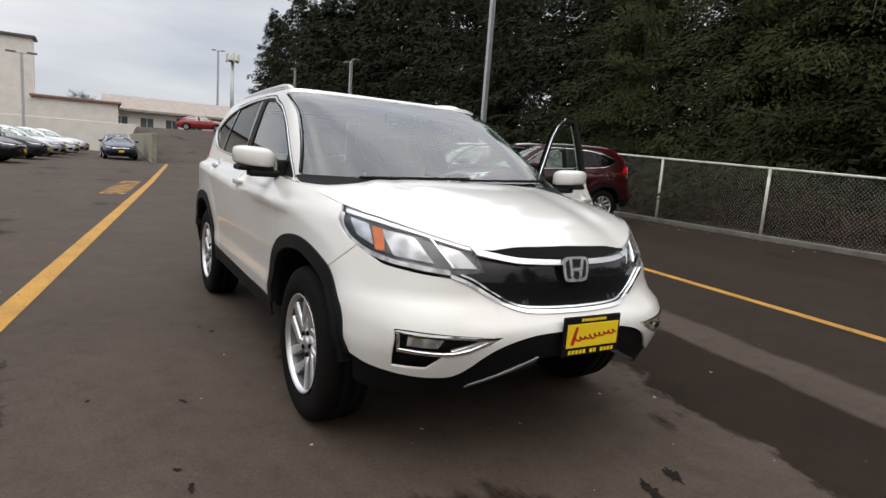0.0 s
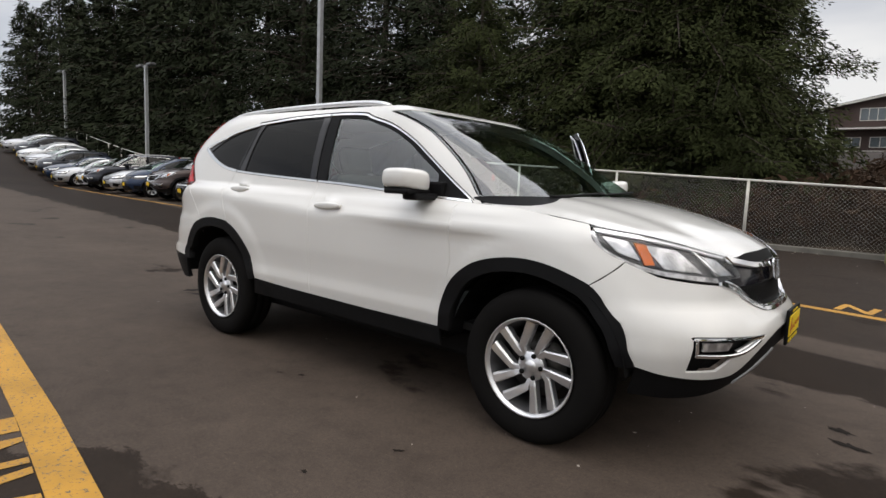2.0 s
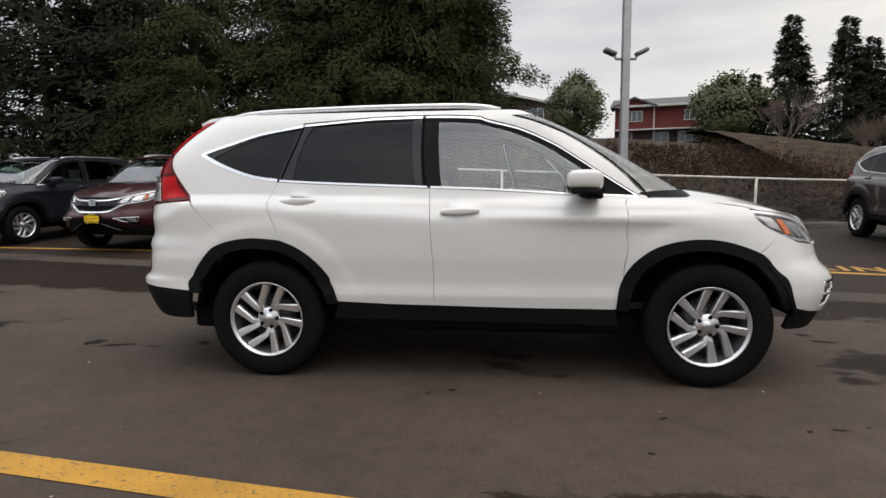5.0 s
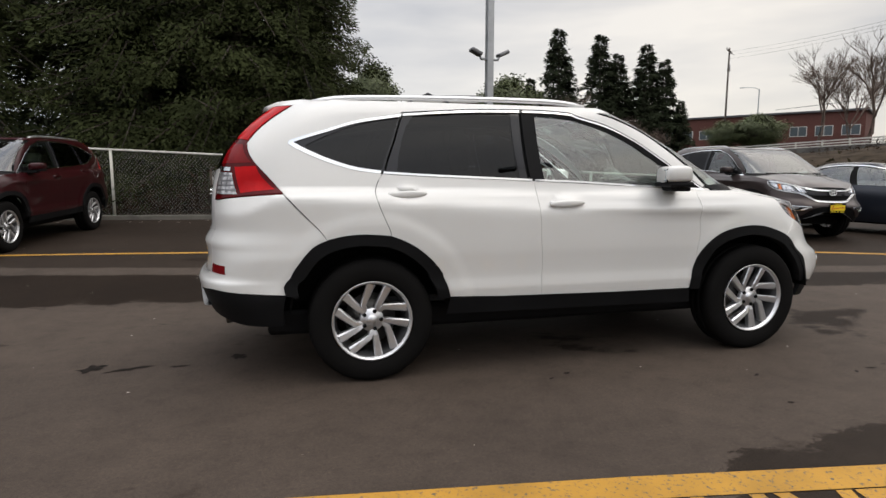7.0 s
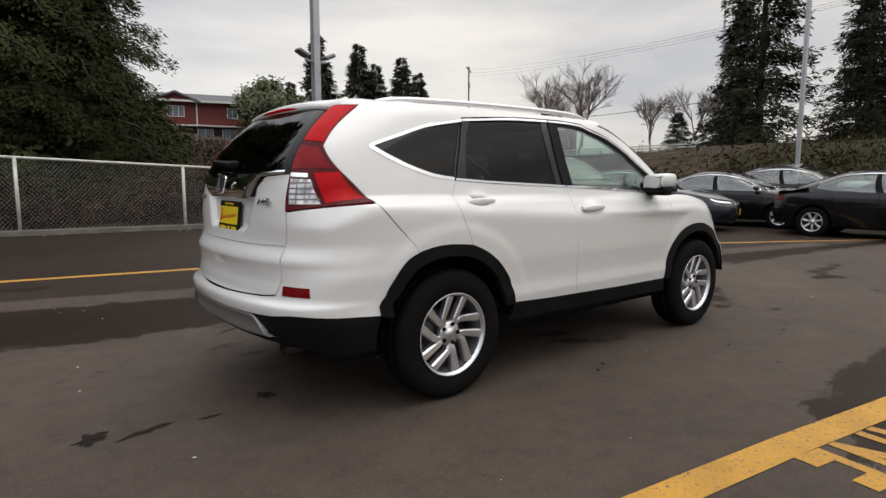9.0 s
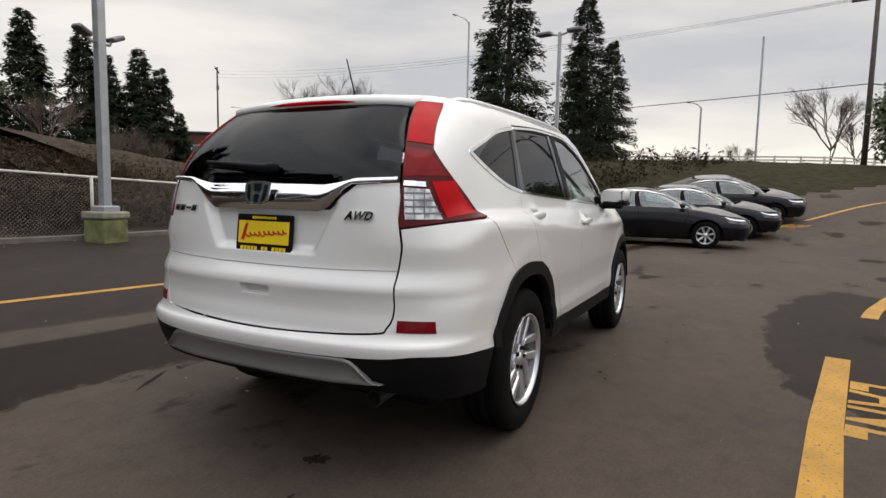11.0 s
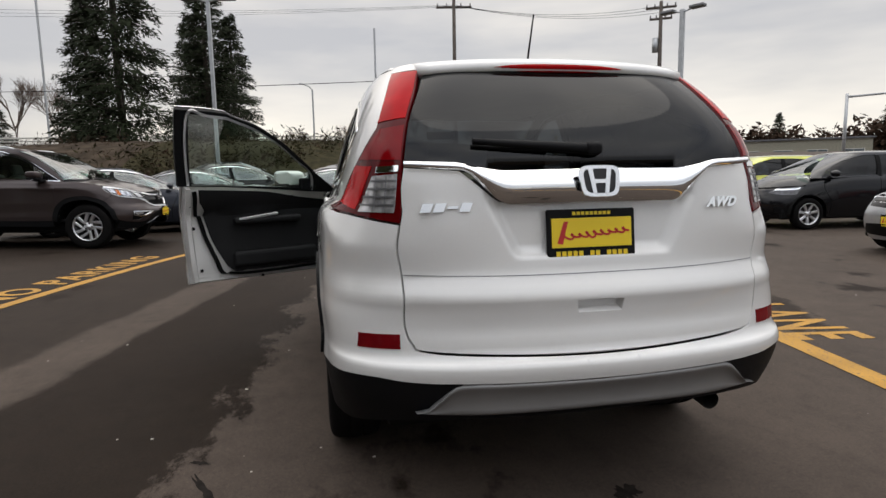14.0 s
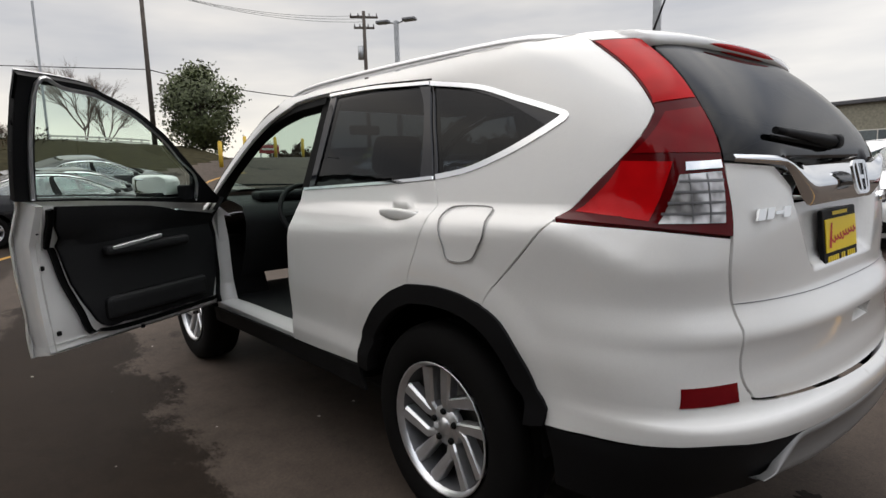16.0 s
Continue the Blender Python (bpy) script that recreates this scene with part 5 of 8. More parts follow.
    for y in (-0.38, 0.38):
        seat(car, 0.02, y)
    s = seat(car, -0.90, 0.0, 0.58, 0.98, name="rear_bench")
    bm = bmesh.new()
    box(bm, -0.65, 0, 1.608, 1.7, 1.05, 0.012, 0.004)
    part("headliner", bm, HEADLINER, car)
    bm = bmesh.new()
    box(bm, 0.42, 0, 1.50, 0.03, 0.22, 0.06, 0.012)
    part("inner_mirror", bm, PLASTIC, car)
    for side in (-1, 1):
        if not (open_door and side == 1):
            pan("inner_trim", [("S", 0.76, 0.50), ("S", -0.80, 0.52), ("S", -0.90, 0.72), ("S", -1.08, 0.90), ("S", -1.1, 1.15), ("S", 0.8, 1.06)], CLOTH, car, side, off=-0.07, depth=0, gap=0)
    return car


# ---- smaller parked cars ----
SEDAN = Body(
    half=[(0.18, 0.80), (0.3, 0.85), (0.5, 0.895), (0.68, 0.90), (0.82, 0.885), (0.92, 0.85), (1.0, 0.79), (1.15, 0.71), (1.3, 0.615), (1.42, 0.5)],
    nose=[(0.18, 2.2), (0.3, 2.28), (0.5, 2.32), (0.62, 2.3), (0.75, 2.2), (0.86, 2.0), (0.95, 1.6)],
    screen=[(0.86, 1.25), (0.95, 1.12), (1.1, 0.84), (1.25, 0.48), (1.42, 0.05)],
    tail=[(0.18, 2.2), (0.35, 2.28), (0.6, 2.31), (0.8, 2.27), (0.98, 2.2), (1.06, 1.95), (1.15, 1.65), (1.3, 1.2), (1.42, 0.85)],
    nf=[(0.18, 4.6), (0.5, 4.2), (0.75, 3.4), (0.95, 3.2)], ng=[(0.86, 7), (1.1, 5), (1.42, 4)], nr=[(0.18, 5), (0.8, 4.5), (1.1, 4.2), (1.42, 4)])
HATCH = Body(
    half=[(0.18, 0.77), (0.3, 0.81), (0.5, 0.845), (0.7, 0.85), (0.85, 0.84), (0.98, 0.81), (1.06, 0.77), (1.2, 0.72), (1.38, 0.63), (1.5, 0.53)],
    nose=[(0.18, 1.9), (0.3, 1.97), (0.5, 2.02), (0.65, 2.0), (0.78, 1.92), (0.9, 1.72), (1.0, 1.4)],
    screen=[(0.9, 1.5), (1.0, 1.33), (1.15, 1.02), (1.3, 0.68), (1.5, 0.15)],
    tail=[(0.18, 1.9), (0.35, 1.98), (0.6, 2.0), (0.85, 1.96), (1.05, 1.9), (1.25, 1.78), (1.42, 1.66), (1.5, 1.55)],
    nf=[(0.18, 4.4), (0.5, 4), (0.75, 3.2), (1.0, 3)], ng=[(0.9, 7), (1.1, 5.5), (1.5, 4)], nr=[(0.18, 5), (1.0, 5), (1.5, 4.5)])


def small_car(kind, body_paint, name, label, group, wheels=1.31):
    """A sedan or a hatchback standing at the origin, nose to +x."""
    sed = kind == "sedan"
    b = SEDAN if sed else HATCH
    car = thing(name, pose(0, 0, 0), label, "car", group)
    hx, r = (1.35, 0.325) if sed else (1.265, 0.31)
    belt = 0.93 if sed else 0.99
    top = 1.40 if sed else 1.485
    ra = r + 0.055

    def arch(cx, rev=False):
        pts = [("s", cx + ra * math.cos(a), r + ra * math.sin(a)) for a in [math.pi * k / 8 for k in range(9)]]
        pts[0], pts[-1] = ("S", *pts[0][1:]), ("S", *pts[-1][1:])
        return pts[::-1] if rev else pts

    def pan(nm, pts, material, parent=car, side=1, front=False, cabin=False, sym=False, holes=(), **kw):
        kw.setdefault("step", 0.08)
        return panel(b, nm, [outline(b, pts, side, front, cabin, sym, 4)] + list(holes), material, parent, cabin, **kw)

    bm = bmesh.new()
    box(bm, 0, 0, 0.3, 3.9 if sed else 3.5, 1.4, 0.2, 0.03)
    part("underbody", bm, PLASTIC, car)
    f_end, t_end = (1.9, -1.95) if sed else (1.55, -1.66)
    for side in (-1, 1):
        pan("body_side", [("S", f_end, 0.24)] + [("S", f_end, 0.64), ("S", f_end - 0.25, belt - 0.13)] + [("s", 1.1, belt - 0.02), ("S", 0.9, belt), ("s", 0, belt + 0.025), ("S", t_end + 0.15, belt + 0.05), ("S", t_end, belt - 0.02), ("S", t_end, 0.28)] + [("S", -hx - ra, 0.26)] + arch(-hx, True)[0:] + [("S", -hx + ra + 0.01, 0.24), ("S", hx - ra - 0.01, 0.24)] + arch(hx, True) + [("S", hx + ra + 0.005, 0.26)], body_paint, side=side)
        for cx in (hx, -hx):
            bm = bmesh.new()
            va, vb = [], []
            for k in range(11):
                a = math.pi * k / 10
                va.append(bm.verts.new((cx + (ra + 0.02) * math.cos(a), side * 0.82, r + (ra + 0.02) * math.sin(a))))
                vb.append(bm.verts.new((cx + (ra + 0.02) * math.cos(a), side * 0.5, r + (ra + 0.02) * math.sin(a))))
            for k in range(10):
                bm.faces.new((va[k], va[k + 1], vb[k + 1], vb[k]))
            bm.faces.new(vb)
            part("wheel_arch_liner", bm, SEAL, car)
            wheel(car, cx, side * (0.75 if sed else 0.72), r, side, r, 0.205, 0.205, spin=25, style="seven")
        for x in (0.86, -0.18, -1.0):
            panel(b, "door_gap", [ribbon(b, [("s", x, belt), ("s", x + (0.0 if x > -0.5 else 0.10), 0.6), ("s", x + (-0.03 if x > -0.5 else 0.2), 0.32)], 0.008, side)], SEAL, car, False, 0.0015, depth=0.002, gap=0, step=0.1)
        if sed:
            up = [("S", 0.93, belt + 0.02), ("s", 0.62, 1.13), ("s", 0.28, 1.27), ("s", -0.05, 1.335), ("s", -0.5, 1.345), ("s", -0.9, 1.29), ("S", -1.32, 1.13), ("S", -1.36, belt + 0.12), ("s", -0.6, belt + 0.05)]
            frame = [("S", 1.03, belt), ("s", 0.7, 1.15), ("s", 0.36, 1.31), ("S", 0.1, 1.395), ("s", -0.4, 1.40), ("S", -0.85, 1.395), ("s", -1.2, 1.29), ("s", -1.55, 1.13), ("S", -1.80, belt + 0.05), ("s", 0, belt + 0.027)]
        else:
            up = [("S", 1.02, belt + 0.03), ("s", 0.75, 1.2), ("s", 0.42, 1.34), ("s", 0.1, 1.415), ("s", -0.5, 1.43), ("S", -1.2, 1.38), ("s", -1.42, 1.24), ("S", -1.32, belt + 0.12), ("s", -0.4, belt + 0.06)]
            frame = [("S", 1.2, belt), ("s", 0.86, 1.22), ("s", 0.52, 1.38), ("S", 0.25, 1.475), ("s", -0.6, 1.478), ("S", -1.5, 1.475), ("s", -1.66, 1.3), ("S", -1.70, belt + 0.05), ("s", 0, belt + 0.027)]
        loop = outline(b, up, side, False, True, False, 4)
        pan("cabin_side", frame, body_paint, side=side, cabin=True, holes=[loop])
        pan("side_window", up, PRIVACY if side > 0 and not sed else GLASS, side=side, cabin=True, off=-0.01, depth=0.004, gap=-0.004)
        panel(b, "pillar", [ribbon(b, [("s", -0.17, belt + 0.03), ("s", -0.25, top - 0.06)], 0.09, side, cabin=True)], SEAL, car, True, 0.0, depth=0.004, gap=0, step=0.1)
        if sed:
            panel(b, "window_chrome", [ribbon(b, [("s", 0.9, 0.965), ("s", 0.62, 1.145), ("s", 0.28, 1.285), ("s", -0.05, 1.35), ("s", -0.5, 1.36), ("s", -0.9, 1.305), ("s", -1.3, 1.15)], 0.018, side, cabin=True)], CHROME, car, True, 0.004, depth=0.006, gap=0, step=0.1)
        hl = [("S", f_end - 0.22, belt - 0.15), ("E", 0.50, 0.70 if sed else 0.80), ("E", 0.46, 0.64 if sed else 0.72), ("E", 0.62, 0.60 if sed else 0.68), ("S", f_end - 0.06, 0.63 if sed else 0.68)]
        pan("headlamp", hl, LAMP_GREY, side=side, front=True, off=0.002)
        panel(b, "headlamp_strip", [ribbon(b, [("s", f_end - 0.15, belt - 0.17), ("e", 0.70, 0.70 if sed else 0.79), ("e", 0.52, 0.685 if sed else 0.775)], 0.03, side, True)], CHROME, car, False, 0.008, depth=0.006, gap=0)
        tl = [("S", t_end - 0.02, belt - 0.0), ("E", 0.45, belt - 0.02), ("E", 0.5, belt - 0.17), ("S", t_end - 0.05, belt - 0.16)] if sed else [("S", -1.62, 1.1), ("E", 0.58, 1.1), ("E", 0.60, 0.8), ("S", -1.70, 0.85)]
        pan("tail_lamp", tl, RED_LENS, side=side, off=0.004)
        bm = bmesh.new()
        bmesh.ops.create_uvsphere(bm, u_segments=12, v_segments=8, radius=1.0)
        bmesh.ops.transform(bm, matrix=Matrix.Translation((0.82, side * (b.half(belt) + 0.07), belt + 0.09)) @ Matrix.Diagonal((0.07, 0.11, 0.065, 1)), verts=bm.verts)
        part("mirror", bm, body_paint, car, smooth_it=True)
    # ends
    pan("nose", [("e", 0, 0.70 if sed else 0.80), ("e", 0.45, 0.70 if sed else 0.80), ("S", f_end - 0.20, belt - 0.14), ("S", f_end + 0.005, 0.635), ("S", f_end + 0.005, 0.24), ("e", 0.5, 0.2), ("e", 0, 0.2)], body_paint, front=True, sym=True)
    pan("grille", [("E", 0, 0.69 if sed else 0.79), ("E", 0.50, 0.68 if sed else 0.78), ("E", 0.42, 0.57 if sed else 0.66), ("E", 0, 0.55 if sed else 0.64)], GLOSSY, front=True, sym=True, off=0.004)
    pan("lower_grille", [("E", 0, 0.44), ("E", 0.45, 0.42), ("E", 0.55, 0.27), ("E", 0, 0.25)], PLASTIC, front=True, sym=True, off=0.004)
    for s in (-1, 1):
        pan("bumper_vent", [("E", 0.62, 0.46), ("E", 0.76, 0.42), ("E", 0.70, 0.30), ("E", 0.60, 0.33)], PLASTIC, front=True, side=s, off=0.004)
    panel(b, "grille_chrome", [outline(b, [("E", 0, 0.665 if sed else 0.755), ("E", 0.44, 0.665 if sed else 0.76), ("E", 0.40, 0.64 if sed else 0.735), ("E", 0, 0.635 if sed else 0.73)], 1, True, False, True)], CHROME if sed else GLOSSY, car, False, 0.008, depth=0.01)
    dealer_plate(car, pose(b.nose(0.47) + 0.015, 0, 0.475, 0, 0, 90))
    emblem(car, pose(b.nose(0.66 if sed else 0.74) + 0.012, 0, 0.645 if sed else 0.735, -8, 0, 90), 0.12)
    pan("tail", [("e", 0, belt + 0.04), ("S", t_end + 0.1, belt + 0.04), ("S", t_end - 0.005, belt - 0.02), ("S", t_end - 0.005, 0.28), ("e", 0.5, 0.25), ("e", 0, 0.25)], body_paint, sym=True)
    pan("rear_window", ([("e", 0, 1.37), ("e", 0.40, 1.36), ("S", -1.28, 1.25), ("E", 0.62, belt + 0.14), ("E", 0, belt + 0.13)] if sed else [("e", 0, 1.44), ("E", 0.46, 1.42), ("E", 0.60, 1.12), ("E", 0, 1.10)]), PRIVACY, cabin=True, sym=True, off=0.004)
    pan("windscreen", [("e", 0, top), ("e", 0.3, top - 0.005)] + ([("S", 0.12, 1.392), ("s", 0.38, 1.31), ("s", 0.72, 1.15), ("S", 1.03, belt + 0.01)] if sed else [("S", 0.27, 1.47), ("s", 0.54, 1.38), ("s", 0.88, 1.22), ("S", 1.2, belt + 0.01)]) + [("e", 0.3, belt), ("e", 0, belt)], SCREEN_GLASS, front=True, cabin=True, sym=True, off=-0.002)
    rows = []
    for i in range(21):
        u = -1 + i / 10
        a = abs(u)
        fx, fy, fz = (2.24, 0.45, 0.71) if sed else (1.93, 0.45, 0.81)
        ky = a * b.side_y(f_end - 0.22, belt - 0.13) * (0.92 + 0.08 * a)
        rear_p = Vector((1.32 - 0.36 * a ** 2, u * b.side_y(1.0, belt), belt + 0.055 - 0.055 * a ** 3))
        front_p = Vector((fx - (fx - f_end + 0.22) * a ** 2.6, math.copysign(ky, u), fz + (belt - 0.13 - fz) * a ** 2))
        rows.append([tuple(rear_p.lerp(front_p, t / 8) + Vector((0, 0, 4 * t / 8 * (1 - t / 8) * 0.05 * (1 - 0.8 * a ** 2)))) for t in range(9)])
    loft("hood", rows, body_paint, car)
    if sed:
        rows = [[(-1.5, y * 1.36, belt + 0.13), (-1.8, y * 1.3, belt + 0.10 - 0.05 * abs(y)), (-2.1, y * 1.2, belt + 0.08 - 0.06 * abs(y)), (-2.22, y * 1.1, belt + 0.045 - 0.05 * abs(y))] for y in [-0.6 + 0.1 * k for k in range(13)]]
        loft("boot_lid", rows, body_paint, car)
    cap(b, top - 0.005, top + 0.04, "roof", body_paint, car, rings=8, around=48)
    bm = bmesh.new()
    box(bm, 0.85, 0, belt - 0.03, 0.5, 1.35, 0.10, 0.04)
    box(bm, -0.2, 0, 0.42, 2.4, 1.4, 0.1)
    part("dashboard", bm, TRIM, car)
    for y in (-0.36, 0.36):
        bm = bmesh.new()
        box(bm, -0.15, y, 0.75, 0.18, 0.48, 0.62, 0.06)
        box(bm, -0.18, y, 1.14, 0.10, 0.24, 0.18, 0.04)
        part("seat", bm, CLOTH, car)
    return car


def recolour(car, old, fresh):
    for o in (car, *car.children_recursive):
        if o.type == "MESH":
            for i, s in enumerate(o.material_slots):
                if s.material == old:
                    s.link = "OBJECT"
                    s.material = fresh


# ---- the ground ----
def step01(a, b, t):
    t = min(max((t - a) / (b - a), 0), 1)
    return t * t * (3 - 2 * t)


def ground_z(x, y):
    z = 0.027 * min(max(0, y - 2), 12) * (1 - step01(6, 12, x))
    z += 2.2 * step01(12, 29, x) * (1 - step01(30, 60, y))
    z += 2.3 * step01(-30, -56, x) * step01(0.5, 1.6, y)
    e = step01(35, 60, y)
    z += (4.0 * step01(11.5, 40, y) * step01(-6 - 14 * e, 4 - 12 * e, x) * (1 - 0.55 * step01(10, 30, x) * (1 - step01(50, 70, y))) - 2.2 * step01(12, 29, x) * step01(11, 30, y)) * (1 - step01(150, 300, y))
    z += 2.5 * step01(52, 85, y) * step01(-20, -8, x) * (1 - step01(150, 300, y))
    return z


def strip(name, line, width, lift, material, parent=None, label=""):
    """A flat band along a line on the ground."""
    pts = []
    for (x0, y0), (x1, y1) in zip(line, line[1:]):
        n = max(1, int(math.hypot(x1 - x0, y1 - y0) / 0.4))
        pts += [(x0 + (x1 - x0) * i / n, y0 + (y1 - y0) * i / n) for i in range(n)]
    pts.append(line[-1])
    vs, fs = [], []
    for i, p in enumerate(pts):
        a, c = pts[max(i - 1, 0)], pts[min(i + 1, len(pts) - 1)]
        dx, dy = c[0] - a[0], c[1] - a[1]
        m = math.hypot(dx, dy)
        for s in (1, -1):
            q = (p[0] - s * dy / m * width / 2, p[1] + s * dx / m * width / 2)
            vs.append((*q, ground_z(*q) + lift))
        if i:
            fs.append((2 * i - 2, 2 * i - 1, 2 * i + 1, 2 * i))
    return link_mesh(name, vs, fs, material, parent, label)


def curve2(pts, n=6):
    out = []
    for i in range(len(pts) - 1):
        p0, p1, p2, p3 = pts[max(i - 1, 0)], pts[i], pts[i + 1], pts[min(i + 2, len(pts) - 1)]
        for j in range(n):
            t = j / n
            h = ((1 + 2 * t) * (1 - t) ** 2, t * (1 - t) ** 2, t * t * (3 - 2 * t), t * t * (t - 1))
            out.append(tuple(h[0] * p1[c] + h[1] * (p2[c] - p0[c]) / 2 + h[2] * p2[c] + h[3] * (p3[c] - p1[c]) / 2 for c in (0, 1)))
    out.append(pts[-1])
    return out


def asphalt():
    m, n, l, p = nodes("asphalt")
    grain = add_noise(n, l, 160.0, 3.0, rough=0.7)
    patch = add_noise(n, l, 0.35, 5.0, (1, 1.8, 1))
    mid = add_noise(n, l, 2.2, 6.0)
    base = ramp(n, l, patch, [(0.3, (0.053, 0.0400, 0.0315)), (0.55, (0.066, 0.0500, 0.0392)), (0.75, (0.079, 0.0605, 0.0475))])
    base = blend(n, l, 0.5, base, ramp(n, l, grain, [(0.3, (0.55, 0.55, 0.55)), (0.5, (1, 1, 1)), (0.72, (1.5, 1.48, 1.45))]), "MULTIPLY")
    stone = add_noise(n, l, 55.0, 5.0, rough=0.8)
    base = blend(n, l, 0.75, base, ramp(n, l, stone, [(0.32, (0.62, 0.62, 0.62)), (0.48, (0.98, 0.98, 0.98)), (0.60, (1.1, 1.09, 1.07)), (0.70, (1.9, 1.85, 1.75))]), "MULTIPLY")
    blot = add_noise(n, l, 7.0, 8.0, rough=0.7)
    base = blend(n, l, 0.55, base, ramp(n, l, blot, [(0.34, (0.68, 0.67, 0.66)), (0.5, (1, 1, 1)), (0.68, (1.2, 1.2, 1.19))]), "MULTIPLY")
    base = blend(n, l, 0.35, base, ramp(n, l, mid, [(0.3, (0.7, 0.7, 0.7)), (0.7, (1.25, 1.25, 1.25))]), "MULTIPLY")
    wet = add_noise(n, l, 0.55, 6.0, (1, 1.6, 1), 0.62)
    damp = ramp(n, l, wet, [(0.60, (0, 0, 0)), (0.64, (1, 1, 1))])
    # a broad damp stain with ragged edges along the driver's side
    co = n.new("ShaderNodeTexCoord")
    sep = n.new("ShaderNodeSeparateXYZ")
    l.new(co.outputs["Object"], sep.inputs["Vector"])
    edge = add_noise(n, l, 2.1, 12.0, (0.8, 1.3, 1), 0.76)

    def calc(op, a, b):
        k = n.new("ShaderNodeMath")
        k.operation = op
        for sock, v in zip(k.inputs, (a, b)):
            if isinstance(v, (int, float)):
                sock.default_value = v
            else:
                l.new(v, sock)
        return k.outputs["Value"]
    skew = calc("ADD", sep.outputs["Y"], calc("MULTIPLY", sep.outputs["X"], 0.12))
    across = calc("ADD", skew, calc("MULTIPLY", edge, 1.35))
    near = ramp(n, l, calc("MULTIPLY", across, 0.1), [(0.198, (0, 0, 0)), (0.2005, (1, 1, 1))])
    slant = calc("ADD", sep.outputs["Y"], calc("MULTIPLY", sep.outputs["X"], 0.2))
    band = ramp(n, l, calc("MULTIPLY", calc("ADD", slant, calc("MULTIPLY", edge, 0.28)), 0.1), [(0.259, (1, 1, 1)), (0.264, (0.06, 0.06, 0.06)), (0.305, (0.06, 0.06, 0.06)), (0.311, (0.8, 0.8, 0.8))])
    near = blend(n, l, 1.0, near, band, "MULTIPLY")
    # and a smaller one round the broken end of the near line
    px = calc("MULTIPLY", calc("SUBTRACT", sep.outputs["X"], 2.3), 0.33)
    py = calc("MULTIPLY", calc("ADD", calc("ADD", sep.outputs["Y"], 2.85), calc("MULTIPLY", calc("SUBTRACT", sep.outputs["X"], 2.3), 0.1)), 1.25)
    far = calc("ADD", calc("ADD", calc("MULTIPLY", px, px), calc("MULTIPLY", py, py)), calc("MULTIPLY", edge, 1.6))
    pool = ramp(n, l, calc("MULTIPLY", far, 0.25), [(0.400, (0.85, 0.85, 0.85)), (0.406, (0, 0, 0))])
    near = blend(n, l, 1.0, near, pool, "LIGHTEN")
    damp = blend(n, l, 1.0, damp, near, "LIGHTEN")
    l.new(blend(n, l, damp, base, blend(n, l, 1.0, base, (0.31, 0.29, 0.275), "MULTIPLY")), p.inputs["Base Color"])
    r = n.new("ShaderNodeMapRange")
    sheen = n.new("ShaderNodeMapRange")
    sheen.inputs["To Min"].default_value, sheen.inputs["To Max"].default_value = 0.2, 0.05
    l.new(damp, sheen.inputs["Value"])
    l.new(sheen.outputs["Result"], p.inputs["Specular IOR Level"])
    r.inputs["To Min"].default_value, r.inputs["To Max"].default_value = 0.8, 0.62
    l.new(damp, r.inputs["Value"])
    l.new(r.outputs["Result"], p.inputs["Roughness"])
    bump(n, l, p, grain, 0.35, 0.004)
    return m


def worn_paint(name, color):
    m, n, l, p = nodes(name)
    g = add_noise(n, l, 45.0, 6.0, rough=0.7)
    d = add_noise(n, l, 3.0, 4.0)
    c = ramp(n, l, d, [(0.3, tuple(x * 0.72 for x in color)), (0.7, color)])
    c = blend(n, l, ramp(n, l, g, [(0.55, (0, 0, 0)), (0.64, (1, 1, 1))]), c, (0.09, 0.075, 0.06))
    l.new(c, p.inputs["Base Color"])
    p.inputs["Roughness"].default_value = 0.7
    bump(n, l, p, g, 0.25, 0.003)
    return m


ASPHALT = asphalt()
YELLOW = worn_paint("yellow_line_paint", (0.47, 0.24, 0.022))
CONCRETE = plain("concrete", (0.26, 0.245, 0.19), 0.85, vary=0.25, scale=5, bumpy=0.3, bscale=80)
WIRE = plain("dull_fence_wire", (0.36, 0.34, 0.31), 0.6, 0.3)
GALV = plain("galvanised_metal", (0.42, 0.43, 0.44), 0.45, 0.5, vary=0.1)
GALV_DULL = plain("white_fence_paint", (0.60, 0.58, 0.52), 0.7, vary=0.2)
WOOD_POLE = plain("weathered_pole_wood", (0.075, 0.06, 0.05), 0.9, vary=0.3, bumpy=0.3)
MOSSY = plain("mossy_concrete", (0.15, 0.155, 0.062), 0.9, vary=0.45, scale=4, bumpy=0.3, bscale=60)
KERB = plain("dirty_kerb_concrete", (0.15, 0.14, 0.12), 0.9, vary=0.3, scale=3, bumpy=0.3, bscale=60)
STAINED = plain("stained_concrete", (0.11, 0.105, 0.095), 0.9, vary=0.35, scale=0.6)
BARK = plain("bark", (0.06, 0.045, 0.036), 0.95, vary=0.35, bumpy=0.5, bscale=40)
NEEDLE = plain("conifer_foliage", (0.024, 0.030, 0.015), 0.8, vary=0.45, scale=0.9, spec=0.1)
NEEDLE2 = plain("cedar_foliage", (0.040, 0.048, 0.017), 0.8, vary=0.45, scale=0.9, spec=0.1)
LEAFY = plain("broad_leaf_foliage", (0.085, 0.102, 0.038), 0.6, vary=0.4, scale=2)
TWIG = plain("bare_twigs", (0.13, 0.095, 0.075), 0.95, vary=0.3)
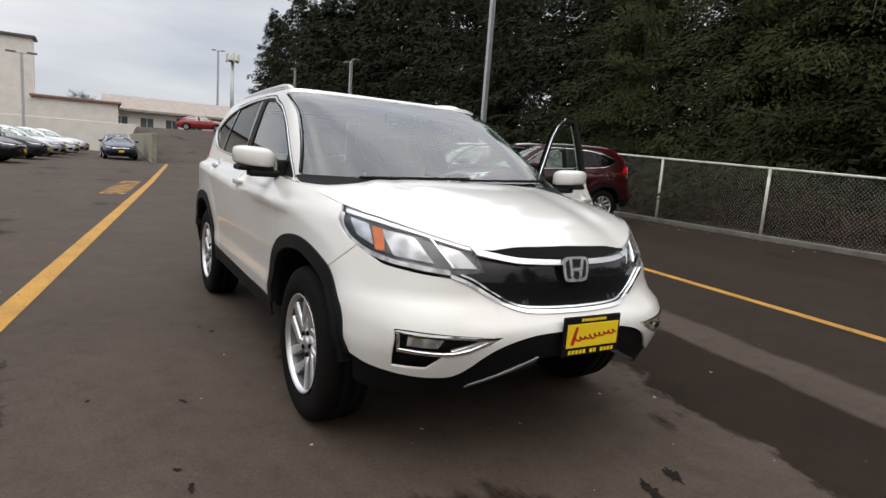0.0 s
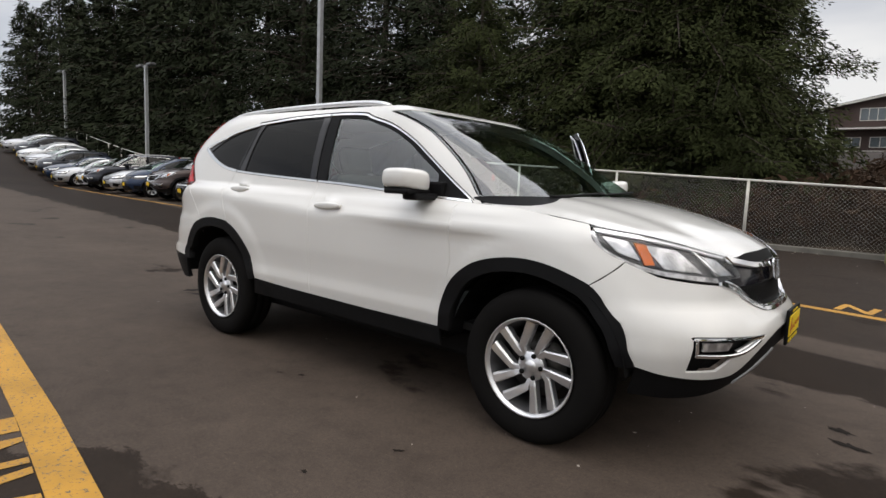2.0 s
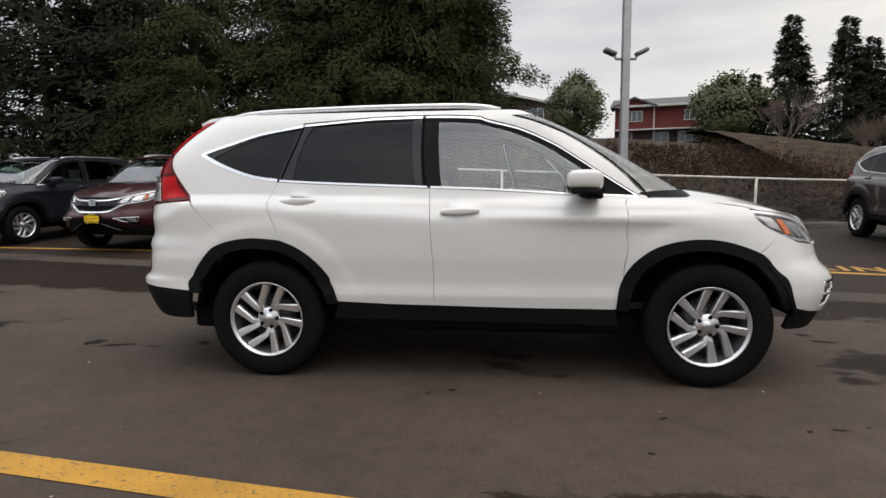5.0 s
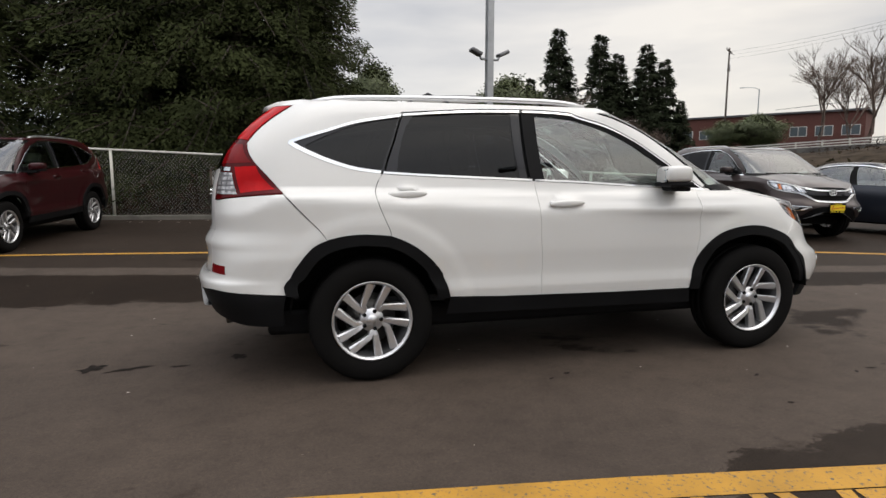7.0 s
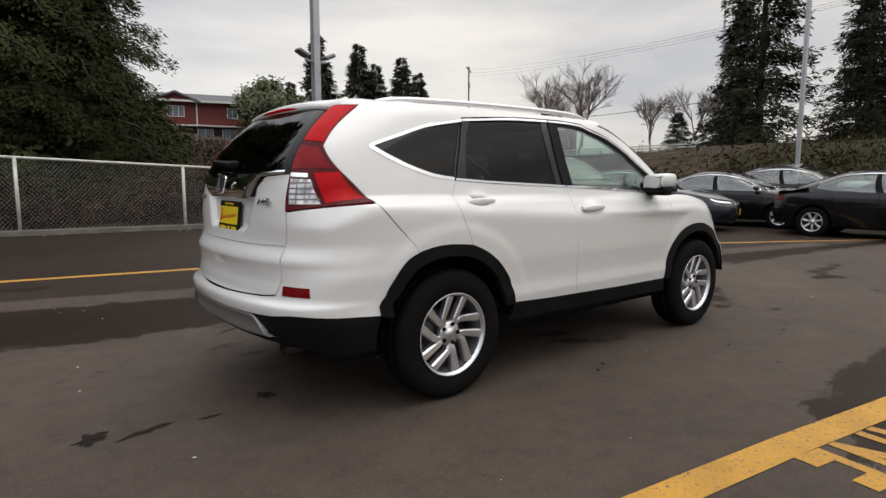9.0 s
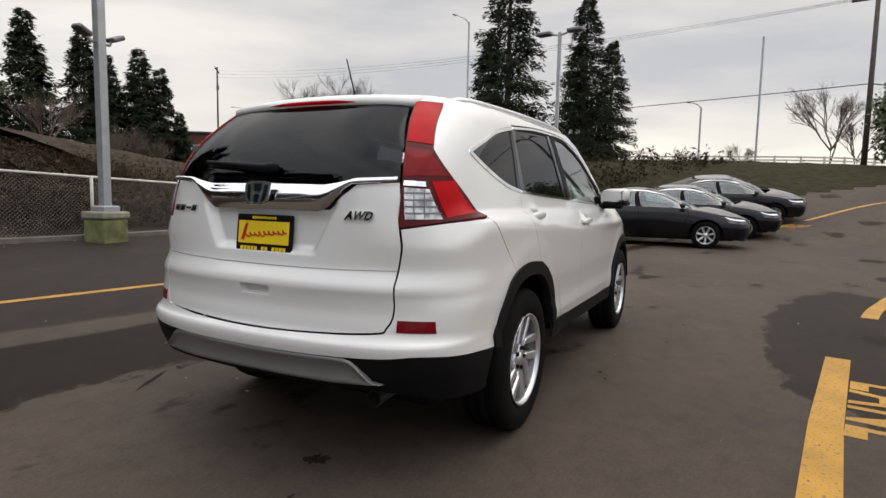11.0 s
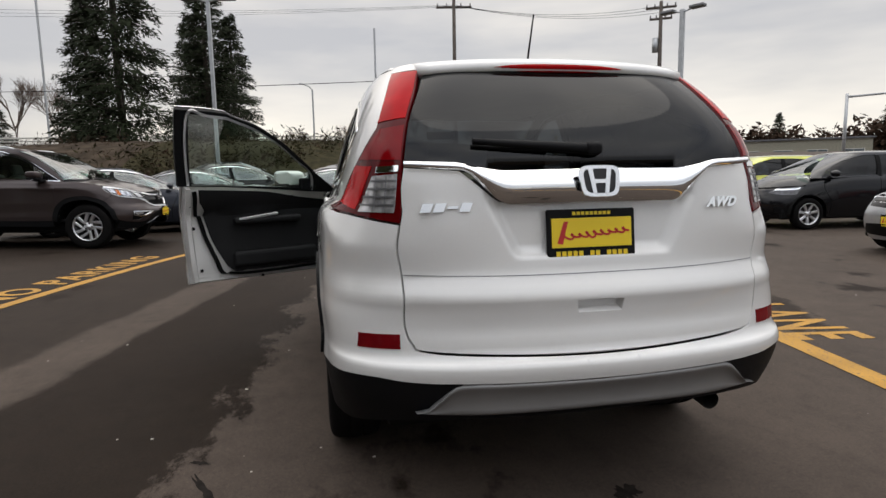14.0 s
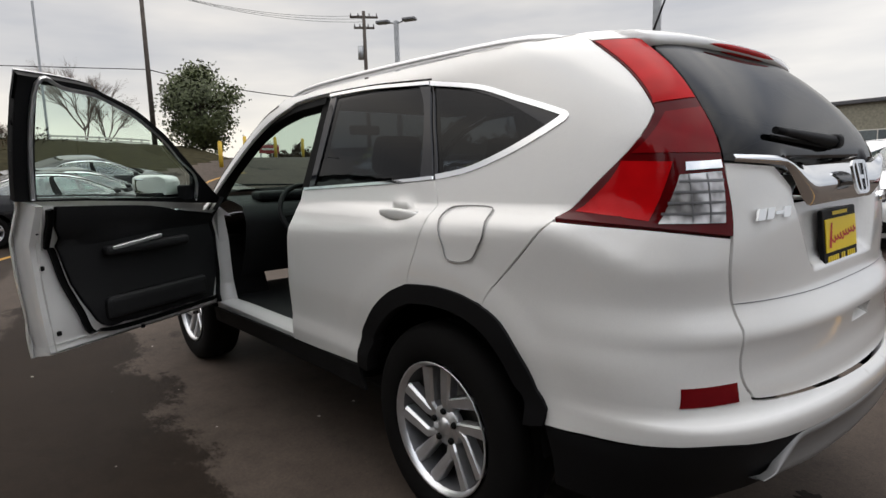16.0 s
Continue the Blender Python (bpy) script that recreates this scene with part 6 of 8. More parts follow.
BRUSH = plain("dead_brush", (0.046, 0.029, 0.019), 0.95, vary=0.5, scale=3, spec=0.1)
GRASS = plain("rough_grass", (0.032, 0.028, 0.014), 0.9, vary=0.4, scale=3, spec=0.05)
SOIL = plain("bank_soil", (0.045, 0.034, 0.024), 0.95, vary=0.5, scale=1.5, bumpy=0.5, bscale=10, spec=0.05)
STUCCO = plain("white_stucco", (0.72, 0.70, 0.66), 0.9, vary=0.08, scale=1)
ROOFING = plain("grey_shingle", (0.10, 0.10, 0.105), 0.9, vary=0.25)
SIDING = plain("brown_siding", (0.055, 0.035, 0.030), 0.8, vary=0.2)
SIDING_RED = plain("red_siding", (0.13, 0.025, 0.02), 0.8, vary=0.2)
TRIM_WHITE = plain("white_trim", (0.62, 0.60, 0.55), 0.7)
BRICK = plain("red_brick", (0.11, 0.042, 0.032), 0.9, vary=0.25)
PANE = plain("window_pane_dark", (0.10, 0.12, 0.13), 0.08, coat=0.5)
TILE = plain("brown_roof_edge", (0.24, 0.14, 0.11), 0.85, vary=0.2)
TAN_ROOF = plain("pale_tan_roofing", (0.34, 0.30, 0.27), 0.9, vary=0.12, scale=1.5)
BOLLARD = plain("yellow_bollard_paint", (0.55, 0.36, 0.03), 0.6)

# ground sheet
xs = sorted(set([-2500, -900, -300, -150, -100, -80] + [-66 + 1.5 * k for k in range(75)] + [50, 56, 65, 80, 100, 150, 300, 900, 2500]))
ys = sorted(set([-2500, -900, -300, -120, -60, -40] + [-30 + 1.5 * k for k in range(50)] + [48, 56, 65, 75, 90, 120, 300, 900, 2500] + [0.5, 0.8, 1.1, 1.4, 1.7]))
gv = [(x, y, ground_z(x, y)) for y in ys for x in xs]
gf = [(j * len(xs) + i, j * len(xs) + i + 1, (j + 1) * len(xs) + i + 1, (j + 1) * len(xs) + i) for j in range(len(ys) - 1) for i in range(len(xs) - 1)]
ground = link_mesh("ground", gv, gf, ASPHALT, smooth_it=True)
tagged(ground, "worn brown-grey asphalt lot with damp patches", "ground", kind="structure")

# painted lines
lot_line = strip("lane_line_near", [(-31, 1.75), (-15.4, -0.25), (-3.6, -1.87), (-0.47, -2.30), (1.13, -2.56)], 0.16, 0.004, YELLOW)
tagged(lot_line, "worn yellow painted lane line on asphalt", "line", kind="structure")
lot_line2 = strip("lane_line_near_curve", curve2([(3.1, -3.08), (3.9, -3.30), (5.5, -3.9), (8.0, -5.3), (11, -7.3), (13.5, -9.0)]), 0.15, 0.004, YELLOW)
tagged(lot_line2, "curving yellow painted lane line", "line", kind="structure")
far_line = strip("lane_line_far", curve2([(-32, 7.6), (-18.5, 6.1), (-12.8, 5.6), (-5.7, 5.0), (-3.0, 4.7), (0.2, 4.2), (3.2, 3.65), (6.0, 2.9), (8.5, 1.75), (12, -0.2), (18.0, -4.1), (20.5, -6.0), (21.8, -7.8)]), 0.12, 0.004, YELLOW)
tagged(far_line, "thin yellow painted lane line beside parking row", "line", kind="structure")

# drips, oil spots and litter on the asphalt
OIL = plain("oil_stain", (0.016, 0.013, 0.011), 0.7, vary=0.4, scale=30, spec=0.05)
LITTER = plain("pale_litter", (0.42, 0.39, 0.34), 0.9, vary=0.3, scale=40)


def stain(x, y, length, width, turn, seed):
    rnd = random.Random(seed)
    n = 40
    c, s = math.cos(radians(turn)), math.sin(radians(turn))
    vs, ph = [(x, y, ground_z(x, y) + 0.0025)], [rnd.uniform(0, 6.28) for _ in range(6)]
    for k in range(n):
        a = 2 * math.pi * k / n
        r = 0.75 + 0.16 * math.sin(2 * a + ph[0]) + 0.14 * math.sin(5 * a + ph[1]) + 0.12 * math.sin(9 * a + ph[2]) + rnd.uniform(-0.12, 0.12)
        u, v = r * length / 2 * math.cos(a), r * width / 2 * math.sin(a)
        vs.append((x + u * c - v * s, y + u * s + v * c, ground_z(x, y) + 0.0025))
    ob = link_mesh("oil_stain", vs, [(0, k + 1, (k + 1) % n + 1) for k in range(n)], OIL)
    return tagged(ob, "small dark oil stain soaked into the asphalt", "stain", "oil stains", "structure")


for i, (x, y, ll, ww, tt) in enumerate(((2.44, 0.39, 0.16, 0.07, -30), (2.49, 0.20, 0.20, 0.08, -20), (-2.97, -0.24, 0.20, 0.14, 20), (-2.74, -0.30, 0.28, 0.07, 15), (-2.45, -0.32, 0.12, 0.05, 0), (-2.11, -0.20, 0.14, 0.12, 0),
                                       (-0.15, -1.04, 0.07, 0.03, 10), (-0.28, -1.10, 0.05, 0.03, 40), (0.95, -1.35, 0.06, 0.03, 30), (1.75, -1.42, 0.09, 0.03, 0), (1.60, -1.45, 0.05, 0.03, 70), (1.9, -1.38, 0.04, 0.02, 0), (0.8, -1.75, 0.04, 0.03, 0),
                                       (-1.75, 1.38, 0.36, 0.05, 28), (-1.5, 1.45, 0.10, 0.04, 60))):
    stain(x, y, ll, ww, tt, i)
rng = random.Random(21)
lv, lf = [], []
for i in range(420):
    if i < 300:
        x, y, r = rng.uniform(-6, 7), rng.uniform(-4.5, 8.5), rng.choice((0.003, 0.004, 0.006, 0.010))
    else:
        x = rng.uniform(-12, 9)
        y, r = 9.6 - 0.09 * x + rng.gauss(-0.5, 0.35), rng.uniform(0.01, 0.04)
    k, a = len(lv), rng.uniform(0, 3)
    for q in range(4):
        b4 = a + q * 1.57
        lv.append((x + r * math.cos(b4) * (1.4 if q % 2 else 0.8), y + r * math.sin(b4), ground_z(x, y) + 0.004 + 0.2 * r * (q % 2)))
    lf.append((k, k + 1, k + 2, k + 3))
tagged(link_mesh("litter", lv, lf, LITTER), "pale crumbs, leaves and litter on the asphalt", "litter", kind="stuff")

hero = suv(pose(0, 0, 0), WHITE, "white five-door sport utility vehicle with its driver door open on asphalt", True)


# ---- fence, posts and lamps ----
FENCE = [(-61.19, 16.11), (-20, 11.7), (-4, 9.85), (3, 9.25), (6.5, 9.3), (9.5, 10.6), (15, 13.2)]


def along(line, spacing):
    out, left = [], 0.0
    for (x0, y0), (x1, y1) in zip(line, line[1:]):
        d = math.hypot(x1 - x0, y1 - y0)
        s = left
        while s < d:
            out.append((x0 + (x1 - x0) * s / d, y0 + (y1 - y0) * s / d))
            s += spacing
        left = s - d
    return out


def fence_h(x):
    return 1.28 - 0.04 * min(max(x, -8), 6.5)


def chain_link_fence():
    f = thing("chain_link_fence", pose(0, 0, 0), "waist-high chain-link fence with pale posts before brush", "fence")
    posts = along(FENCE, 2.8)
    for x, y in posts:
        bm = bmesh.new()
        z = ground_z(x, y)
        tube(bm, [(x, y, z - 0.05), (x, y, z + fence_h(x))], 0.03, 0.03, 8)
        part("fence_post", bm, GALV_DULL, f)
    fine = along(FENCE, 0.5)
    bm = bmesh.new()
    tube(bm, [(x, y, ground_z(x, y) + fence_h(x)) for x, y in fine], 0.026, 0.026, 6)
    part("top_rail", bm, GALV_DULL, f)
    # woven wire
    verts, faces = [], []
    pts = along([(-30, 12.77), (-20, 11.7), (-4, 9.85), (3, 9.25), (6.5, 9.3), (9.5, 10.6), (15, 13.2)], 0.075)
    n = 16
    for i in range(len(pts) - n):
        for s in (1, -1):
            a, c = (pts[i], pts[i + n]) if s > 0 else (pts[i + n], pts[i])
            k = len(verts)
            za, zc = ground_z(*a) + 0.02, ground_z(*c) + fence_h(c[0]) - 0.02
            d = 0.0022
            verts += [(a[0], a[1], za - d), (a[0], a[1], za + d), (c[0], c[1], zc + d), (c[0], c[1], zc - d)]
            faces.append((k, k + 1, k + 2, k + 3))
    link_mesh("wire_mesh", verts, faces, WIRE, f)["kind"] = "stuff"
    return f


chain_link_fence()
kerb = strip("kerb", [(x, y - 0.25) for x, y in FENCE], 0.16, 0.09, KERB)
bmk = bmesh.new()
bmk.from_mesh(kerb.data)
res = bmesh.ops.extrude_face_region(bmk, geom=bmk.faces[:])
bmesh.ops.translate(bmk, verts=[v for v in res["geom"] if isinstance(v, bmesh.types.BMVert)], vec=(0, 0, -0.2))
bmesh.ops.recalc_face_normals(bmk, faces=bmk.faces)
bmk.to_mesh(kerb.data)
bmk.free()
tagged(kerb, "low concrete kerb along the fence", "kerb", kind="structure")


def lot_lamp(x, y, height, heads="floods", turn=0.0, base=True, r=0.09, label="tall grey steel lamp post on a concrete base"):
    z = ground_z(x, y)
    p = thing("lamp_post", pose(x, y, z, 0, 0, turn), label, "lamp post", "lot lamps")
    bz = 0.55 if base else 0.05
    if base:
        bm = bmesh.new()
        box(bm, 0, 0, 0.18, 0.53, 0.53, 0.50, 0.06, seg=3)
        base_block = part("concrete_base", bm, MOSSY, p, "moss-stained concrete base")
        bm = bmesh.new()
        box(bm, 0, 0, 0.49, 0.57, 0.57, 0.13, 0.03)
        part("base_cap", bm, CONCRETE, base_block)
    bm = bmesh.new()
    box(bm, 0, 0, bz + 0.05, 0.34, 0.34, 0.12, 0.02)
    part("foot_plate", bm, GALV, p)
    bm = bmesh.new()
    box(bm, 0, 0, (bz + height) / 2, 2 * r, 2 * r, height - bz, 0.015)
    part("pole", bm, GALV, p)
    if heads == "floods":
        for s in (-1, 1):
            bm = bmesh.new()
            tube(bm, [(0, s * 0.05, 3.56), (0, s * 0.20, 3.56), (0, s * 0.24, 3.64)], 0.032, 0.028, 6)
            arm = part("bracket", bm, GALV, p)
            bm = bmesh.new()
            box(bm, 0, 0, 0, 0.22, 0.27, 0.09, 0.03)
            bmesh.ops.transform(bm, matrix=pose(0, s * 0.33, 3.70, s * 24, 0, 0), verts=bm.verts)
            part("flood_lamp", bm, ALLOY_DARK, arm)
        for s in (-1, 1):
            bm = bmesh.new()
            box(bm, s * 0.55, 0, height - 0.05, 0.75, 0.34, 0.12, 0.03)
            part("lamp_head", bm, ALLOY_DARK, p)
    elif heads == "double":
        for s in (-1, 1):
            bm = bmesh.new()
            tube(bm, [(0, 0, height - 0.12), (s * 0.35, 0, height - 0.04)], 0.04, 0.04, 6)
            arm = part("bracket", bm, GALV, p)
            bm = bmesh.new()
            box(bm, s * 0.65, 0, height + 0.0, 0.62, 0.36, 0.14, 0.04)
            part("lamp_head", bm, ALLOY_DARK, arm)
    elif heads == "arm":
        bm = bmesh.new()
        tube(bm, [(0, 0, height - 0.1), (0.6, 0, height + 0.2), (1.8, 0, height + 0.3)], 0.05, 0.04, 6)
        arm = part("bracket", bm, GALV, p)
        bm = bmesh.new()
        box(bm, 2.05, 0, height + 0.28, 0.6, 0.22, 0.12, 0.04)
        part("lamp_head", bm, GALV, arm)
    return p


lot_lamp(2.62, 8.52, 9.0, "floods", 96, r=0.078)
lot_lamp(18.6, 4.74, 6.75, "double", 80, r=0.06)
lot_lamp(19.3, -14.3, 7.1, "double", 30)
lot_lamp(-16.6, 12.3, 9.2, "double", 0)
lot_lamp(-33.5, 13.0, 6.9, "double", 0)
lot_lamp(-50.5, 14.3, 6.3, "double", 0)
lot_lamp(5.9, -13.2, 9.5, "double", 20, r=0.1)
lot_lamp(36, -2.6, 8.6, "none", 0, False, 0.06, "slim bare steel post by the road")
lot_lamp(-50.5, -6.1, 6.9, "double", 90, base=False)
lot_lamp(-94.7, 15.2, 13.0, "double", 90, False, 0.14, "tall grey mast with a short crosshead far off")


def street_lamp(x, y, height, turn, r=0.07):
    return lot_lamp(x, y, height, "arm", turn, False, r, "slender grey street lamp on a bent arm")


street_lamp(58.3, 61.2, 11.0, 135)
street_lamp(52, 24, 17.5, 160)
street_lamp(60, 2, 8.0, 150)


def utility_pole(x, y, height, arms, turn, z0=None, can=True):
    z = ground_z(x, y) if z0 is None else z0
    p = thing("utility_pole", pose(x, y, z, 0, 0, turn), "weathered wooden utility pole with crossarms", "utility pole", "utility poles")
    bm = bmesh.new()
    tube(bm, [(0, 0, -0.2), (0, 0, height)], 0.16, 0.11, 10)
    part("pole", bm, WOOD_POLE, p)
    for h, w in arms:
        bm = bmesh.new()
        box(bm, 0, 0, h, w, 0.12, 0.14, 0.02)
        arm = part("crossarm", bm, WOOD_POLE, p)
        for k in (-0.46, -0.2, 0.2, 0.46):
            bm = bmesh.new()
            tube(bm, [(k * w, 0, h + 0.06), (k * w, 0, h + 0.26)], 0.05, 0.035, 6)
            part("insulator", bm, ALLOY_DARK, arm)
    if can:
        bm = bmesh.new()
        tube(bm, [(0.3, 0, height - 3.2), (0.3, 0, height - 2.3)], 0.2, 0.2, 10)
        part("transformer", bm, GALV, p)
    return p


def cable(name, a, b, sag, r=0.02):
    bm = bmesh.new()
    pts = []
    for k in range(21):
        t = k / 20
        p = Vector(a).lerp(Vector(b), t)
        p.z -= 4 * t * (1 - t) * sag
        pts.append(p)
    tube(bm, pts, r, r, 5)
    return tagged(part(name, bm, SEAL), "thin black overhead cable against the sky", "cable", "overhead cables")


utility_pole(59, 68, 16.6, ((16.1, 4.2),), 40, 2.4)
utility_pole(35.9, -8.0, 10.7, ((10.1, 2.4),), 80, 2.2, False)
utility_pole(32, -21, 9.9, ((9.5, 1.9), (8.8, 1.4)), 60, 2.2)
for dz in (0, 0.5, 1.0):
    cable("overhead_cable", (59, 68, 18.5 - dz), (35.9, -8.0, 12.45 - dz * 0.1), 1.4, 0.009)
cable("overhead_cable", (35.9, -8.0, 7.7), (60, 60, 9.6), 0.6, 0.025)
cable("overhead_cable", (35.9, -8.0, 7.7), (32, -21, 6.2), 0.5, 0.03)
for dz in (0, 0.35, 0.7):
    cable("overhead_cable", (32, -21, 11.4 + dz * 0.6), (35.9, -8.0, 12.45), 0.6, 0.012)


# ---- ground lettering ----
def ground_text(text, x, y, size, turn, label, stretch=1.0):
    cu = bpy.data.curves.new("lettering", "FONT")
    cu.body, cu.size, cu.space_character, cu.offset = text, size, 1.15, size * 0.022
    ob = new("lettering", cu)
    me = bpy.data.meshes.new_from_object(ob.evaluated_get(bpy.context.evaluated_depsgraph_get()))
    bpy.data.objects.remove(ob)
    me.materials.clear()
    me.materials.append(YELLOW)
    m = pose(x, y, 0, 0, 0, turn) @ Matrix.Diagonal((1, stretch, 1, 1))
    bm = bmesh.new()
    bm.from_mesh(me)
    bmesh.ops.subdivide_edges(bm, edges=bm.edges[:], cuts=1)
    bmesh.ops.transform(bm, matrix=m, verts=bm.verts)
    for v in bm.verts:
        v.co.z = ground_z(v.co.x, v.co.y) + 0.0035
    bm.to_mesh(me)
    bm.free()
    return tagged(new("painted_lettering", me), label, "lettering", kind="structure")


ground_text("NO PARKING", 2.05, 4.03, 0.5, -11, "yellow stencilled words NO PARKING on asphalt")
ground_text("LANE", 0.53, -2.57, 0.43, 170.4, "yellow stencilled word LANE on asphalt", 1.75)
ground_text("NO PARKING", 4.2, -4.1, 0.5, -31, "faded yellow stencilled words NO PARKING on asphalt")
ground_text("NO PARKING", -15.6, -0.95, 0.7, -8, "yellow stencilled words NO PARKING far along the lane line")
ground_text("FIRE LANE", 14.5, -2.2, 0.55, -36, "yellow stencilled words beside the curving line")

# ---- parked cars ----
def spot(x, y, heading):
    e = 1.3
    up = Vector(((ground_z(x - e, y) - ground_z(x + e, y)) / (2 * e), (ground_z(x, y - e) - ground_z(x, y + e)) / (2 * e), 1)).normalized()
    tilt = Vector((0, 0, 1)).rotation_difference(up).to_matrix().to_4x4()
    return Matrix.Translation((x, y, ground_z(x, y))) @ tilt @ pose(0, 0, 0, 0, 0, heading)


ROW = "cars parked along the fence"
suv(spot(-6.35, 6.75, -97), MAROON, "dark maroon sport utility vehicle parked tail to the fence", False, ROW)
brown = suv(spot(7.45, 6.0, -95), BROWN, "grey-brown sport utility vehicle parked beside the yellow line", False, ROW)
sedan = small_car("sedan", GREY, "sedan", "dark grey four-door sedan with chrome window line", ROW)
sedan.matrix_world = spot(10.1, 5.3, -70)
hatch = small_car("hatch", SILVER, "hatchback", "silver five-door hatchback with black grille", ROW)
hatch.matrix_world = spot(2.25, -8.5, 86)


def another(src, old, x, y, heading, fresh, label, group=ROW):
    c = copy_thing(src, spot(x, y, heading))
    recolour(c, old, fresh)
    return tagged(c, label, group=group)


another(sedan, GREY, 12.9, 4.2, -82, BLACK, "black four-door sedan with chrome window line")
another(sedan, GREY, 11.7, 0.2, -88, BLACK, "glossy black four-door sedan by the yellow line")
another(sedan, GREY, 14.6, -0.6, -86, BLACK, "black sedan beside another black one")
another(sedan, GREY, 17.4, -1.4, -84, BLACK, "black sedan at the end of the curve")
another(sedan, GREY, 15.6, 3.6, -80, BLACK, "black sedan in the curved row")
EXIT = "cars parked by the exit"
another(hatch, SILVER, 6.3, -9.6, 84, BLACK, "black five-door hatchback with silver wheels", EXIT)
another(hatch, SILVER, 9.2, -10.0, 86, LIME, "yellow-green five-door hatchback in a row", EXIT)
another(hatch, SILVER, 11.9, -10.45, 88, SILVER, "silver five-door hatchback in a row", EXIT)
another(sedan, GREY, 15.0, -10.8, 92, NAVY, "dark blue sedan with its nose to the lane", EXIT)
another(hatch, SILVER, 17.8, -12.8, 92, SNOW, "white five-door hatchback in a row", EXIT)
another(hatch, SILVER, 20.4, -14.6, 95, LIME, "yellow-green hatchback at the top of the slope", EXIT)
another(hatch, SILVER, 2.2, -14.2, -96, GREY, "grey hatchback behind a silver one", EXIT)
another(hatch, SILVER, -0.6, -8.9, 84, SNOW, "white hatchback beside a silver one", EXIT)
another(sedan, GREY, -4.0, -14.0, 84, RED, "red sedan in the second row", EXIT)
rng = random.Random(4)
tones = [GREY, SILVER, BLACK, BROWN, NAVY, SILVER, GREY, SNOW, SILVER, NAVY, GREY, SILVER, SNOW]
words = {GREY: "dark grey", SILVER: "silver", BLACK: "black", BROWN: "grey-brown", NAVY: "dark blue", SNOW: "white"}
for i in range(15):
    x = -9.6 - 2.75 * i
    y = 7.05 - 0.115 * (x + 6.7)
    tone = tones[i % len(tones)]
    src, old = ((sedan, GREY), (hatch, SILVER))[i % 3 == 1]
    if i in (0, 3, 6):
        src, old = brown, BROWN
    kind = {sedan: "sedan", hatch: "hatchback", brown: "sport utility vehicle"}[src]
    another(src, old, x + rng.uniform(-0.1, 0.1), y + rng.uniform(-0.2, 0.2), -97 + rng.uniform(-1, 1), tone, words[tone] + " " + kind + " parked tail to the fence")
FAR = "cars at the far end"
another(sedan, GREY, -35.5, -0.4, 2, NAVY, "dark blue sedan facing the lane by the wall", FAR)
for i in range(5):
    tone = (BLACK, GREY, SILVER, SNOW, SILVER)[i]
    another(sedan, GREY, -24 - 2.8 * i * 1.6, -6.2 + 0.5 * i, 78, tone, words[tone] + " sedan in the row by the white wall", FAR)
another(sedan, GREY, -58, 7.5, 80, RED, "red sedan standing at the top of the ramp", FAR)


# ---- trees ----
def spray(verts, faces, p, d, length, width, rnd):
    """One hanging twig of foliage: a folded leaf-shaped blade."""
    d = d.normalized()
    u = d.cross(Vector((rnd.uniform(-1, 1), rnd.uniform(-1, 1), rnd.uniform(-0.3, 1)))).normalized()
    k = len(verts)
    m = p + d * length * 0.45
    verts += [p, m + u * width / 2, p + d * length, m - u * width / 2]
    faces.append((k, k + 1, k + 2, k + 3))


def soft(verts, faces, centre):
    """Even out the light on a crown: normals that lean away from its middle."""
    norms, out = [], []
    for f in faces:
        a, b, c, d = (verts[i] for i in f)
        q = (a + c) / 2
        o = centre(q)
        w = (q - o).normalized()
        g = (b - a).cross(d - a)
        if g.dot(w) < 0:
            f, g = f[::-1], -g
        n = (w * 1.0 + g.normalized() * 0.45).normalized()
        norms += [n] * 4
        out.append(f)
    return out, norms


